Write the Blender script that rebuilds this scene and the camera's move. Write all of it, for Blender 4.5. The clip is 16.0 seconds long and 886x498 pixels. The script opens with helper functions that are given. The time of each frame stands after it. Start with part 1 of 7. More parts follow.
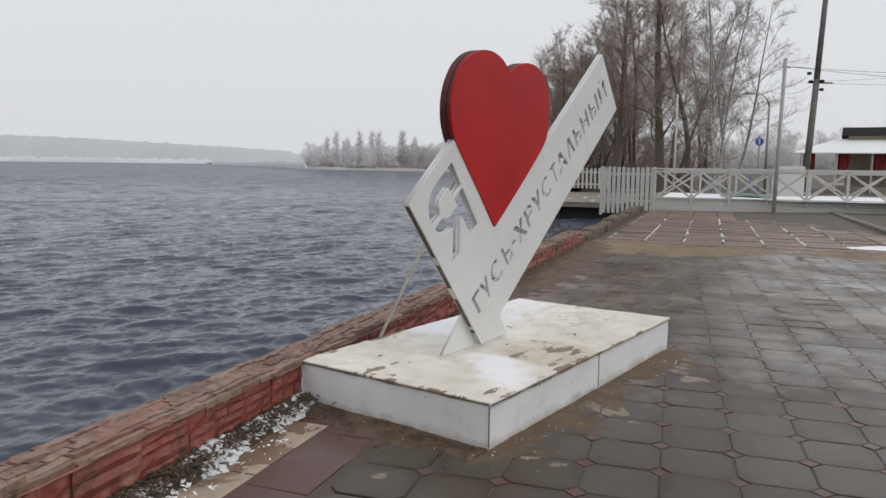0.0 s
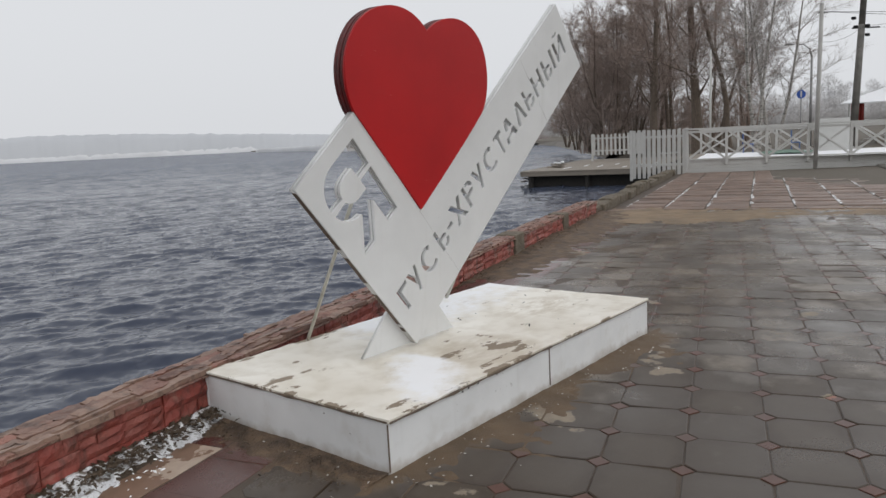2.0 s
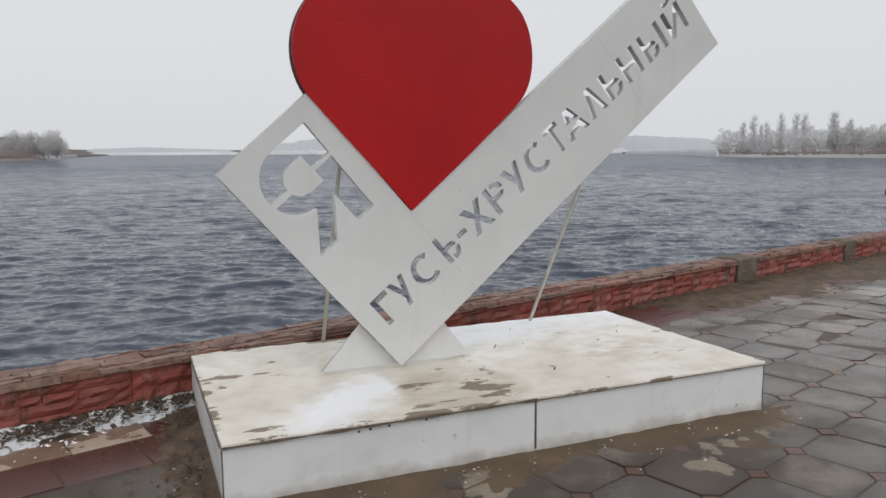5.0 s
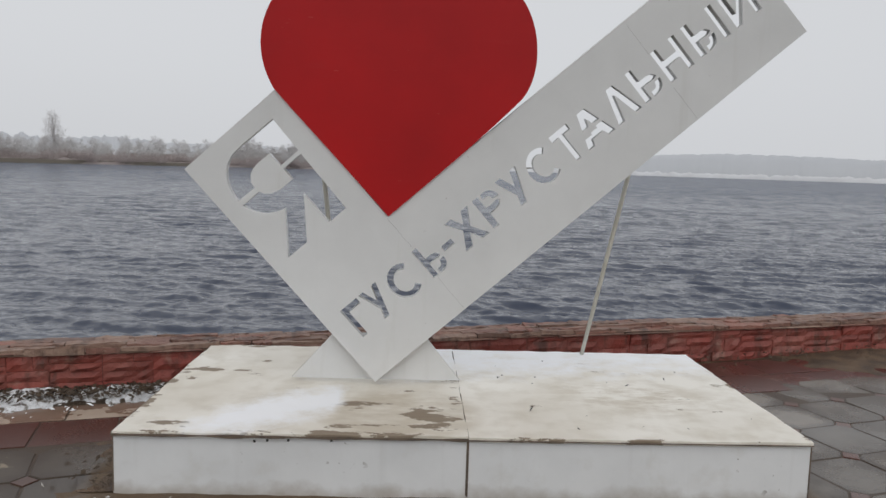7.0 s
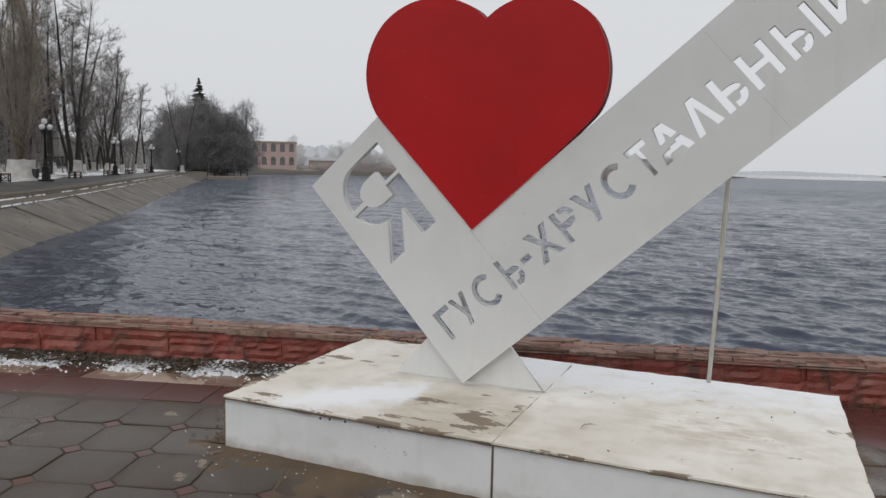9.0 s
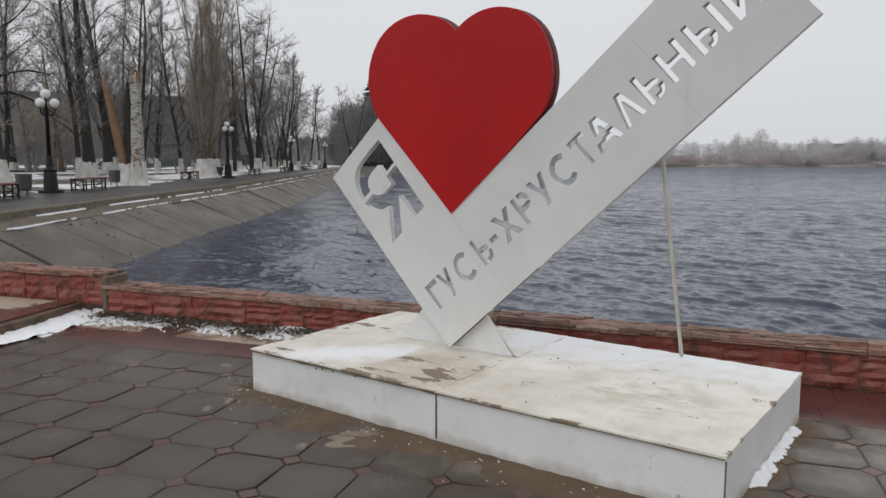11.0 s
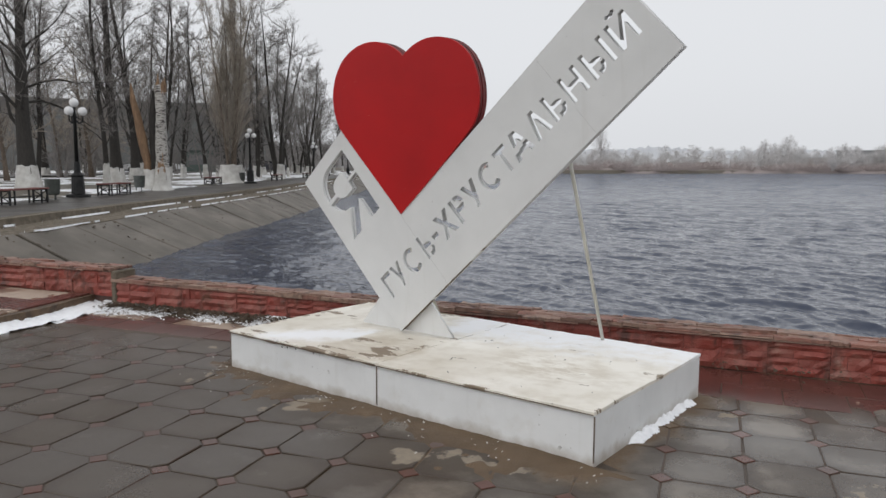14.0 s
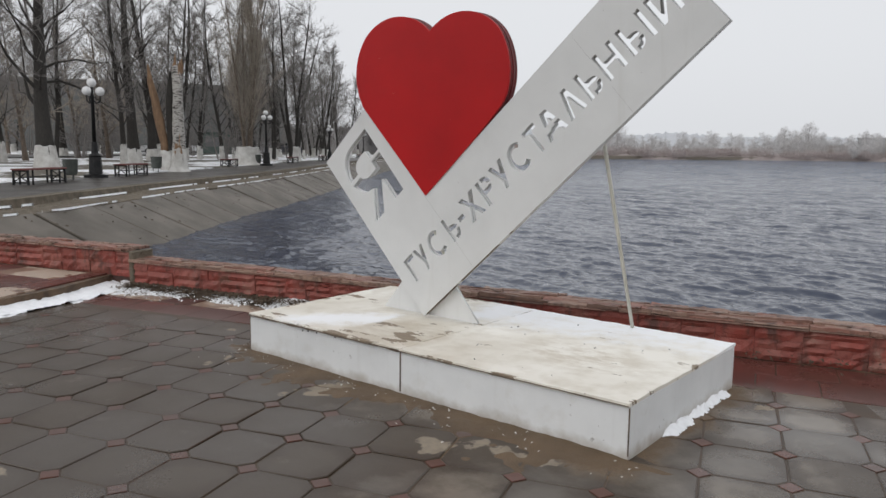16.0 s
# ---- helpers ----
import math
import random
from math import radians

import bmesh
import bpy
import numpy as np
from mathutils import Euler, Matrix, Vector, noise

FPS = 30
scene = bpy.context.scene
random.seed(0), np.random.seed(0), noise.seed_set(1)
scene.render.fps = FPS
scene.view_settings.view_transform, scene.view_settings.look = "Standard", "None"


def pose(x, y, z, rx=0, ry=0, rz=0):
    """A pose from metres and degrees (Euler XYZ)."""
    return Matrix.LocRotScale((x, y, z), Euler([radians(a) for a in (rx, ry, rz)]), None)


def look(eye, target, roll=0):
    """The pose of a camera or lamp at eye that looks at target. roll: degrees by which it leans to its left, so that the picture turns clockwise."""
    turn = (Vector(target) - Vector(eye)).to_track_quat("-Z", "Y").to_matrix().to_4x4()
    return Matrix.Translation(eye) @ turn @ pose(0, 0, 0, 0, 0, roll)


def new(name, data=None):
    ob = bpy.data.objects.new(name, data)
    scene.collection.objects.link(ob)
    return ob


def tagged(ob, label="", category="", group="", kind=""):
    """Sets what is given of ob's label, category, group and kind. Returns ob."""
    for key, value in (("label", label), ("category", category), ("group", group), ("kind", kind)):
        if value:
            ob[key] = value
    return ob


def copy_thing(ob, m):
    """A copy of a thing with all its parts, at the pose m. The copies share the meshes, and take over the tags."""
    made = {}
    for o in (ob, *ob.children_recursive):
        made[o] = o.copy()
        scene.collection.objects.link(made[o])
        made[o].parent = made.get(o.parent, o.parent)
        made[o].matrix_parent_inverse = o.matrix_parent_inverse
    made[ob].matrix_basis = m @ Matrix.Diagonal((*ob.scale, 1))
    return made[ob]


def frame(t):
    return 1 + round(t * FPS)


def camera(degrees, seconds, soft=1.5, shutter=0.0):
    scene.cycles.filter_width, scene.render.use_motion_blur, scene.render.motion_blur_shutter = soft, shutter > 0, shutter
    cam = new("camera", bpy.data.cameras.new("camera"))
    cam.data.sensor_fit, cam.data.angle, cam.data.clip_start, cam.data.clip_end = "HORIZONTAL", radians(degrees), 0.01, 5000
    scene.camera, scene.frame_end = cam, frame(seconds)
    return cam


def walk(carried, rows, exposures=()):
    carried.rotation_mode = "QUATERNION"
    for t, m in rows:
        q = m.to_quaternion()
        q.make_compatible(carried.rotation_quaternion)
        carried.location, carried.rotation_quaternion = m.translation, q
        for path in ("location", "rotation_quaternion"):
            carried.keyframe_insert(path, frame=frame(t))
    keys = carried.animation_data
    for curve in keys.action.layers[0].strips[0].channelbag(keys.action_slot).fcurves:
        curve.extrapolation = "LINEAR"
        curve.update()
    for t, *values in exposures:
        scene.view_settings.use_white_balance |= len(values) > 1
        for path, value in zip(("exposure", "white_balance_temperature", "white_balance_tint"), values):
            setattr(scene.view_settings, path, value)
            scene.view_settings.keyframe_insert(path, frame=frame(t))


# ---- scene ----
cam = camera(61.75, 16.0)
PATH = [
    (0, (-3.506, -2.157, 1.623), (-1.89, -1.001, 1.397), 0.7),
    (0.5, (-3.358, -2.188, 1.643), (-1.769, -1.003, 1.376), -1.5),
    (1, (-3.09, -2.368, 1.61), (-1.569, -1.096, 1.348), -1.4),
    (1.5, (-2.776, -2.407, 1.588), (-1.21, -1.193, 1.315), -3.1),
    (2, (-2.47, -2.412, 1.603), (-0.938, -1.16, 1.314), -2.8),
    (2.5, (-2.093, -2.656, 1.587), (-0.737, -1.214, 1.297), -0.7),
    (3, (-1.724, -2.738, 1.567), (-0.312, -1.35, 1.287), -1.5),
    (3.5, (-1.342, -2.755, 1.472), (-0.05, -1.249, 1.223), -1.6),
    (4, (-0.96, -3.03, 1.491), (0.086, -1.345, 1.23), 0.6),
    (4.5, (-0.614, -3.114, 1.441), (0.332, -1.37, 1.189), 2.8),
    (5, (-0.305, -3.106, 1.489), (0.473, -1.281, 1.23), -0.3),
    (5.2, (-0.126, -3.191, 1.471), (0.534, -1.32, 1.218), 0.2),
    (7.3, (1.533, -3.031, 1.427), (1.466, -1.045, 1.204), 0.1),
    (7.5, (1.713, -2.968, 1.494), (1.532, -0.991, 1.252), -1.1),
    (8, (2.057, -2.985, 1.506), (1.641, -1.046, 1.249), -0.0),
    (8.5, (2.279, -3.044, 1.519), (1.584, -1.183, 1.289), -0.4),
    (8.7, (2.399, -3.061, 1.494), (1.661, -1.216, 1.274), 0.5),
    (10.8, (3.717, -3.126, 1.502), (2.597, -1.483, 1.284), -0.4),
    (11, (3.851, -3.104, 1.509), (2.678, -1.502, 1.27), 0.1),
    (11.5, (4.068, -3.139, 1.537), (2.814, -1.594, 1.342), -1.2),
    (12, (4.278, -3.275, 1.528), (3.067, -1.694, 1.338), 0.6),
    (12.5, (4.489, -3.308, 1.522), (3.284, -1.723, 1.331), 0.5),
    (13, (4.656, -3.309, 1.531), (3.444, -1.73, 1.329), -0.2),
    (13.5, (4.707, -3.344, 1.513), (3.477, -1.779, 1.317), 0.2),
    (14, (4.701, -3.349, 1.521), (3.473, -1.786, 1.298), 0.2),
    (14.5, (4.695, -3.32, 1.51), (3.507, -1.727, 1.276), -0.1),
    (15, (4.711, -3.303, 1.524), (3.48, -1.741, 1.318), -0.7),
    (15.5, (4.683, -3.296, 1.514), (3.432, -1.748, 1.313), -0.4),
    (16, (4.542, -3.276, 1.492), (3.288, -1.741, 1.227), 0.7),
]
walk(cam, [(t, look(eye, target, roll)) for t, eye, target, roll in PATH], [(0, -0.06), (5, -0.08), (7, -0.22), (8.5, -0.18), (11, -0.12), (12.2, 0.0), (16, 0.0)])

# ---- sky and light: flat overcast winter day ----
world = bpy.data.worlds.new("overcast_sky")
scene.world = world
world.use_nodes = True
wn, wl = world.node_tree.nodes, world.node_tree.links
wn.clear()
w_out, w_bg = wn.new("ShaderNodeOutputWorld"), wn.new("ShaderNodeBackground")
w_sky, w_hsv, w_mix = wn.new("ShaderNodeTexSky"), wn.new("ShaderNodeHueSaturation"), wn.new("ShaderNodeMix")
w_sky.sky_type, w_sky.sun_disc = "NISHITA", False
w_sky.sun_elevation, w_sky.sun_rotation = radians(38), radians(150)
w_sky.air_density, w_sky.dust_density, w_sky.ozone_density = 1.0, 6.0, 1.0
w_hsv.inputs["Saturation"].default_value = 0.12
w_hsv.inputs["Value"].default_value = 0.8
w_mix.data_type = "RGBA"
w_mix.inputs[0].default_value = 0.82
w_mix.inputs[7].default_value = (6.70, 6.85, 7.13, 1)
wl.new(w_sky.outputs[0], w_hsv.inputs["Color"])
wl.new(w_hsv.outputs[0], w_mix.inputs[6])
wl.new(w_mix.outputs[2], w_bg.inputs["Color"])
w_bg.inputs["Strength"].default_value = 0.128
wl.new(w_bg.outputs[0], w_out.inputs["Surface"])
sun = new("sun", bpy.data.lights.new("sun", "SUN"))
sun.data.energy, sun.data.angle, sun.data.color = 0.5, radians(60), (1.0, 0.97, 0.93)
sun.matrix_world = look((-20, -40, 45), (0, 0, 0))
scene.view_settings.exposure = 0.0

# ---- building helpers ----
ALONG = 15.9                                   # the quay's heading, degrees
QUAY = pose(0, 1.54, 0, 0, 0, ALONG)           # x along the parapet, y towards the water
WATER = -0.7
PAVED = -0.016                                 # the paving lies a little under the platform's foot


def fall(s):
    """How far the quay drops along its length."""
    return PAVED - 0.007 * max(0.0, s - 2.0)



def Q(s, w, z=0.0):
    return QUAY @ Vector((s, w, z))


def thing(name, label, category, m=None, group="", kind=""):
    ob = new(name)
    ob.empty_display_size = 0.2
    if m is not None:
        ob.matrix_basis = m
    return tagged(ob, label, category, group, kind)


def finish(bm, name, materials, smooth=False):
    me = bpy.data.meshes.new(name)
    bm.normal_update()
    bm.to_mesh(me)
    bm.free()
    for mt in (materials if isinstance(materials, (list, tuple)) else [materials]):
        me.materials.append(mt)
    if smooth:
        me.polygons.foreach_set("use_smooth", [True] * len(me.polygons))
    return me


def part(name, bm, material, parent=None, label="", smooth=False, m=None):
    me = bm if isinstance(bm, bpy.types.Mesh) else finish(bm, name, material, smooth)
    ob = new(name, me)
    if parent is not None:
        ob.parent = parent
    if m is not None:
        ob.matrix_basis = m
    if label:
        ob["label"] = label
    return ob


def raw_mesh(name, verts, faces, material, smooth=False):
    me = bpy.data.meshes.new(name)
    me.from_pydata(verts, [], faces)
    me.update()
    for mt in (material if isinstance(material, (list, tuple)) else [material]):
        me.materials.append(mt)
    if smooth:
        me.polygons.foreach_set("use_smooth", [True] * len(me.polygons))
    return me


def box(bm, x0, x1, y0, y1, z0, z1, bevel=0.0, m=None, mi=0):
    made = bmesh.ops.create_cube(bm, size=1.0)["verts"]
    for v in made:
        v.co = Vector(((x0 + x1) / 2 + v.co.x * (x1 - x0), (y0 + y1) / 2 + v.co.y * (y1 - y0), (z0 + z1) / 2 + v.co.z * (z1 - z0)))
    faces = {f for v in made for f in v.link_faces}
    for f in faces:
        f.material_index = mi
    if bevel > 0:
        edges = list({e for f in faces for e in f.edges})
        got = bmesh.ops.bevel(bm, geom=edges, offset=bevel, segments=1, affect="EDGES", profile=0.5)
        made = list({v for f in got["faces"] for v in f.verts} | {v for v in made if v.is_valid})
        for f in got["faces"]:
            f.material_index = mi
    if m is not None:
        for v in made:
            v.co = m @ v.co
    return made


def tube(bm, a, b, ra, rb=None, n=10, caps=True):
    a, b = Vector(a), Vector(b)
    rb = ra if rb is None else rb
    d = (b - a).normalized()
    u = d.orthogonal().normalized()
    v = d.cross(u)
    rings = []
    for p, r in ((a, ra), (b, rb)):
        rings.append([bm.verts.new(p + (u * math.cos(k * math.tau / n) + v * math.sin(k * math.tau / n)) * r) for k in range(n)])
    for k in range(n):
        bm.faces.new((rings[0][k], rings[0][(k + 1) % n], rings[1][(k + 1) % n], rings[1][k]))
    if caps:
        bm.faces.new(rings[0][::-1])
        bm.faces.new(rings[1])


def lathe(bm, profile, n=16, at=(0, 0, 0)):
    """A turned form about the vertical: rows of radius and height."""
    at = Vector(at)
    rings = [[bm.verts.new(at + Vector((max(r, 1e-4) * math.cos(k * math.tau / n), max(r, 1e-4) * math.sin(k * math.tau / n), z))) for k in range(n)] for r, z in profile]
    for a, b in zip(rings, rings[1:]):
        for k in range(n):
            bm.faces.new((a[k], a[(k + 1) % n], b[(k + 1) % n], b[k]))
    bm.faces.new(rings[0][::-1])
    bm.faces.new(rings[-1])


def board(outlines, thick, name, material):
    """A flat board with openings, from closed outlines in its plane (the first is the rim), thick along z."""
    cu = bpy.data.curves.new("outline", "CURVE")
    cu.dimensions, cu.fill_mode, cu.extrude = "2D", "BOTH", thick / 2
    for line in outlines:
        sp = cu.splines.new("POLY")
        sp.points.add(len(line) - 1)
        for q, (x, y) in zip(sp.points, line):
            q.co = (x, y, 0, 1)
        sp.use_cyclic_u = True
    ob = bpy.data.objects.new("outline", cu)
    scene.collection.objects.link(ob)
    dg = bpy.context.evaluated_depsgraph_get()
    dg.update()
    me = bpy.data.meshes.new_from_object(ob.evaluated_get(dg))
    bpy.data.objects.remove(ob)
    bpy.data.curves.remove(cu)
    bw_ = bmesh.new()
    bw_.from_mesh(me)
    bmesh.ops.remove_doubles(bw_, verts=bw_.verts, dist=1e-5)
    bw_.to_mesh(me)
    bw_.free()
    me.name = name
    me.materials.clear()
    for mt in (material if isinstance(material, (list, tuple)) else [material]):
        me.materials.append(mt)
    return me


# ---- materials ----
class Nodes:
    """Shortcuts for a node material."""

    def __init__(self, name):
        self.mt = bpy.data.materials.new(name)
        self.mt.use_nodes = True
        self.n, self.l = self.mt.node_tree.nodes, self.mt.node_tree.links
        self.bsdf = self.n["Principled BSDF"]
        self.geo = self.n.new("ShaderNodeNewGeometry")
        self.pos = self.geo.outputs["Position"]

    def set(self, socket, value):
        if isinstance(value, bpy.types.NodeSocket):
            self.l.new(value, socket)
        else:
            socket.default_value = value

    def scaled(self, sx, sy, sz, base=None):
        v = self.n.new("ShaderNodeVectorMath")
        v.operation = "MULTIPLY"
        self.l.new(base or self.pos, v.inputs[0])
        v.inputs[1].default_value = (sx, sy, sz)
        return v.outputs[0]

    def noise(self, scale, detail=4.0, rough=0.55, vec=None, out="Fac"):
        t = self.n.new("ShaderNodeTexNoise")
        t.inputs["Scale"].default_value, t.inputs["Detail"].default_value, t.inputs["Roughness"].default_value = scale, detail, rough
        self.l.new(vec or self.pos, t.inputs["Vector"])
        return t.outputs[0 if out == "Fac" else 1]

    def ramp(self, fac, stops):
        t = self.n.new("ShaderNodeValToRGB")
        e = t.color_ramp.elements
        while len(e) < len(stops):
            e.new(0.5)
        for el, (p, c) in zip(e, stops):
            el.position = p
            el.color = (c, c, c, 1) if isinstance(c, (int, float)) else (*c, 1)
        self.l.new(fac, t.inputs[0])
        return t.outputs[0]

    def mix(self, fac, a, b, mode="MIX"):
        t = self.n.new("ShaderNodeMix")
        t.data_type, t.blend_type = "RGBA", mode
        for s, v in ((t.inputs[0], fac), (t.inputs[6], a), (t.inputs[7], b)):
            if isinstance(v, tuple):
                v = (*v[:3], 1)
            self.set(s, v)
        return t.outputs[2]

    def math(self, op, a, b=0.0, c=None):
        t = self.n.new("ShaderNodeMath")
        t.operation = op
        self.set(t.inputs[0], a)
        self.set(t.inputs[1], b)
        if c is not None:
            self.set(t.inputs[2], c)
        return t.outputs[0]

    def axes(self, vec=None):
        t = self.n.new("ShaderNodeSeparateXYZ")
        self.l.new(vec or self.pos, t.inputs[0])
        return t.outputs

    def object_random(self):
        return self.n.new("ShaderNodeObjectInfo").outputs["Random"]

    def island_random(self):
        return self.geo.outputs["Random Per Island"]

    def bump(self, height, strength=0.3, dist=0.01):
        t = self.n.new("ShaderNodeBump")
        t.inputs["Strength"].default_value, t.inputs["Distance"].default_value = strength, dist
        self.l.new(height, t.inputs["Height"])
        self.l.new(t.outputs[0], self.bsdf.inputs["Normal"])
        return t.outputs[0]

    def done(self, color, rough=0.6, metal=0.0, spec=0.5):
        self.set(self.bsdf.inputs["Base Color"], (*color[:3], 1) if isinstance(color, tuple) else color)
        self.set(self.bsdf.inputs["Roughness"], rough)
        self.set(self.bsdf.inputs["Metallic"], metal)
        self.set(self.bsdf.inputs["Specular IOR Level"], spec)
        return self.mt


def plain(name, a, b, scale=6.0, rough=0.7, bump=0.2, grain=60.0, metal=0.0, dist=0.004):
    """A surface of two near colours, blotchy at one scale and grainy at another."""
    k = Nodes(name)
    big, fine = k.noise(scale), k.noise(grain, 3)
    col = k.mix(k.ramp(big, [(0.35, 0.0), (0.65, 1.0)]), a, b)
    col = k.mix(k.math("MULTIPLY", fine, 0.35), col, tuple(x * 0.55 for x in a))
    if bump:
        k.bump(k.math("ADD", fine, k.math("MULTIPLY", big, 0.6)), bump, dist)
    return k.done(col, k.math("MULTIPLY_ADD", big, 0.25, rough - 0.12), metal)


def mat_white_ply():
    k = Nodes("white_painted_plywood")
    cloud, fine = k.noise(2.2, 5), k.noise(45, 4)
    streak = k.noise(1.0, 5, vec=k.scaled(14, 14, 1.2))
    col = k.mix(k.ramp(cloud, [(0.3, 0.0), (0.72, 1.0)]), (0.72, 0.725, 0.72), (0.63, 0.635, 0.63))
    col = k.mix(k.ramp(streak, [(0.6, 0.0), (0.82, 0.3)]), col, (0.52, 0.51, 0.47))
    chips = k.math("MULTIPLY", k.ramp(k.noise(24, 3), [(0.71, 0.0), (0.74, 0.8)]), k.ramp(k.noise(2.5, 2), [(0.56, 0.0), (0.66, 1.0)]))
    col = k.mix(chips, col, (0.22, 0.19, 0.16))
    k.bump(k.math("ADD", k.math("MULTIPLY", fine, 0.5), streak), 0.12, 0.003)
    return k.done(col, k.math("MULTIPLY_ADD", cloud, 0.2, 0.42))


def mat_platform_side():
    k = Nodes("white_painted_side_board")
    cloud, fine = k.noise(2.6, 5), k.noise(40, 4)
    x, y, z = k.axes()
    low = k.math("ADD", z, k.math("MULTIPLY", k.noise(9, 5), 0.13))
    col = k.mix(k.ramp(cloud, [(0.3, 0.0), (0.7, 1.0)]), (0.78, 0.79, 0.79), (0.68, 0.69, 0.69))
    col = k.mix(k.ramp(low, [(0.04, 0.7), (0.115, 0.0)]), col, (0.30, 0.25, 0.19))
    streak = k.noise(1.0, 5, vec=k.scaled(16, 16, 1.0))
    col = k.mix(k.ramp(streak, [(0.6, 0.0), (0.82, 0.22)]), col, (0.50, 0.49, 0.46))
    col = k.mix(k.ramp(k.noise(5, 7, 0.65), [(0.55, 0.0), (0.75, 0.4)]), col, (0.56, 0.54, 0.49))
    chips = k.math("MULTIPLY", k.ramp(k.noise(30, 3), [(0.68, 0.0), (0.70, 1.0)]), k.ramp(k.noise(3.2, 2), [(0.55, 0.0), (0.64, 1.0)]))
    col = k.mix(chips, col, (0.2, 0.18, 0.15))
    k.bump(k.math("ADD", fine, streak), 0.15, 0.003)
    return k.done(col, k.math("MULTIPLY_ADD", cloud, 0.2, 0.42))


def mat_platform_top():
    """White paint gone cream, flaked down to brown plywood in patches, with thin blown snow on it."""
    k = Nodes("worn_white_platform_paint")
    x, y, z = k.axes()
    cloud, mid, fine = k.noise(1.7, 5), k.noise(7, 6), k.noise(55, 4)

    def blob(x0, y0, rx, ry):
        a = k.math("DIVIDE", k.math("SUBTRACT", x, x0), rx)
        b = k.math("DIVIDE", k.math("SUBTRACT", y, y0), ry)
        return k.math("MAXIMUM", k.math("SUBTRACT", 1.0, k.math("ADD", k.math("MULTIPLY", a, a), k.math("MULTIPLY", b, b))), 0.0)

    col = k.mix(k.ramp(cloud, [(0.35, 0.0), (0.66, 1.0)]), (0.82, 0.785, 0.71), (0.68, 0.63, 0.54))
    col = k.mix(k.ramp(mid, [(0.46, 0.0), (0.74, 0.6)]), col, (0.52, 0.46, 0.36))
    flake = k.noise(4.6, 9, 0.64, vec=k.scaled(0.8, 1.9, 1))
    patches = k.math("MAXIMUM", k.math("MULTIPLY", blob(1.36, 0.23, 0.24, 0.17), 0.21), k.math("MULTIPLY", blob(1.05, 0.41, 0.14, 0.10), 0.16))
    for x0, y0, rx, ry, s in ((0.22, 0.07, 0.22, 0.10, 0.19), (0.10, 0.92, 0.18, 0.16, 0.22), (1.30, 0.63, 0.20, 0.09, 0.15), (1.20, 0.12, 0.34, 0.05, 0.15), (1.50, 0.40, 0.06, 0.5, 0.12), (0.0, 0.6, 0.06, 1.1, 0.14), (0.7, 1.56, 1.0, 0.07, 0.17), (0.80, 0.0, 0.80, 0.055, 0.20), (2.55, 0.85, 0.5, 0.25, 0.035), (3.05, 0.7, 0.03, 1.0, 0.10), (2.3, 0.0, 0.8, 0.03, 0.12)):
        patches = k.math("MAXIMUM", patches, k.math("MULTIPLY", blob(x0, y0, rx, ry), s))
    worn = k.ramp(k.math("ADD", flake, patches), [(0.655, 0.0), (0.672, 1.0)])
    grain = k.noise(1, 4, vec=k.scaled(6, 90, 6))
    wood = k.mix(grain, (0.30, 0.24, 0.175), (0.19, 0.145, 0.10))
    tan = k.math("MULTIPLY", blob(2.45, 0.62, 0.55, 0.34), k.ramp(k.noise(9, 7, 0.65, vec=k.scaled(0.7, 1.6, 1)), [(0.42, 0.0), (0.60, 0.8)]))
    tan = k.math("MAXIMUM", tan, k.math("MULTIPLY", k.math("MINIMUM", k.math("MULTIPLY", blob(1.24, 0.30, 0.40, 0.40), 2.0), 1.0), k.ramp(k.noise(6, 7, 0.65, vec=k.scaled(0.7, 1.6, 1)), [(0.36, 0.1), (0.58, 0.75)])))
    col = k.mix(tan, col, (0.50, 0.43, 0.33))
    col = k.mix(worn, col, wood)
    # blown snow: past the sign's foot, and along the back of the east half
    past = k.math("ABSOLUTE", k.math("SUBTRACT", k.math("MULTIPLY", k.math("SUBTRACT", x, 0.67), 0.58), k.math("MULTIPLY", k.math("SUBTRACT", y, 0.34), 0.81)))
    lane = k.math("MULTIPLY", k.ramp(past, [(0.05, 1.0), (0.30, 0.0)]), k.ramp(x, [(0.18, 0.2), (0.45, 1.0), (0.90, 1.0), (1.15, 0.0)]))
    east = k.math("MULTIPLY", k.ramp(k.math("MULTIPLY", k.math("ADD", y, k.math("MULTIPLY", k.math("SUBTRACT", 3.0, x), 0.16)), 0.5), [(0.42, 0.0), (0.58, 0.42), (0.75, 0.86)]), k.ramp(k.math("SUBTRACT", x, 0.9), [(0.0, 0.0), (0.4, 1.0)]))
    dust = k.math("ADD", k.math("MAXIMUM", lane, east), k.math("MULTIPLY", k.math("SUBTRACT", k.noise(6.0, 9, 0.72), 0.5), 1.7))
    cover = k.ramp(dust, [(0.26, 0.0), (0.86, 0.92)])
    col = k.mix(cover, col, (0.90, 0.91, 0.93))
    k.bump(k.math("ADD", k.math("SUBTRACT", k.math("MULTIPLY", fine, 0.3), worn), cover), 0.35, 0.003)
    return k.done(col, k.math("MULTIPLY_ADD", k.math("MAXIMUM", worn, cover), 0.28, 0.42))


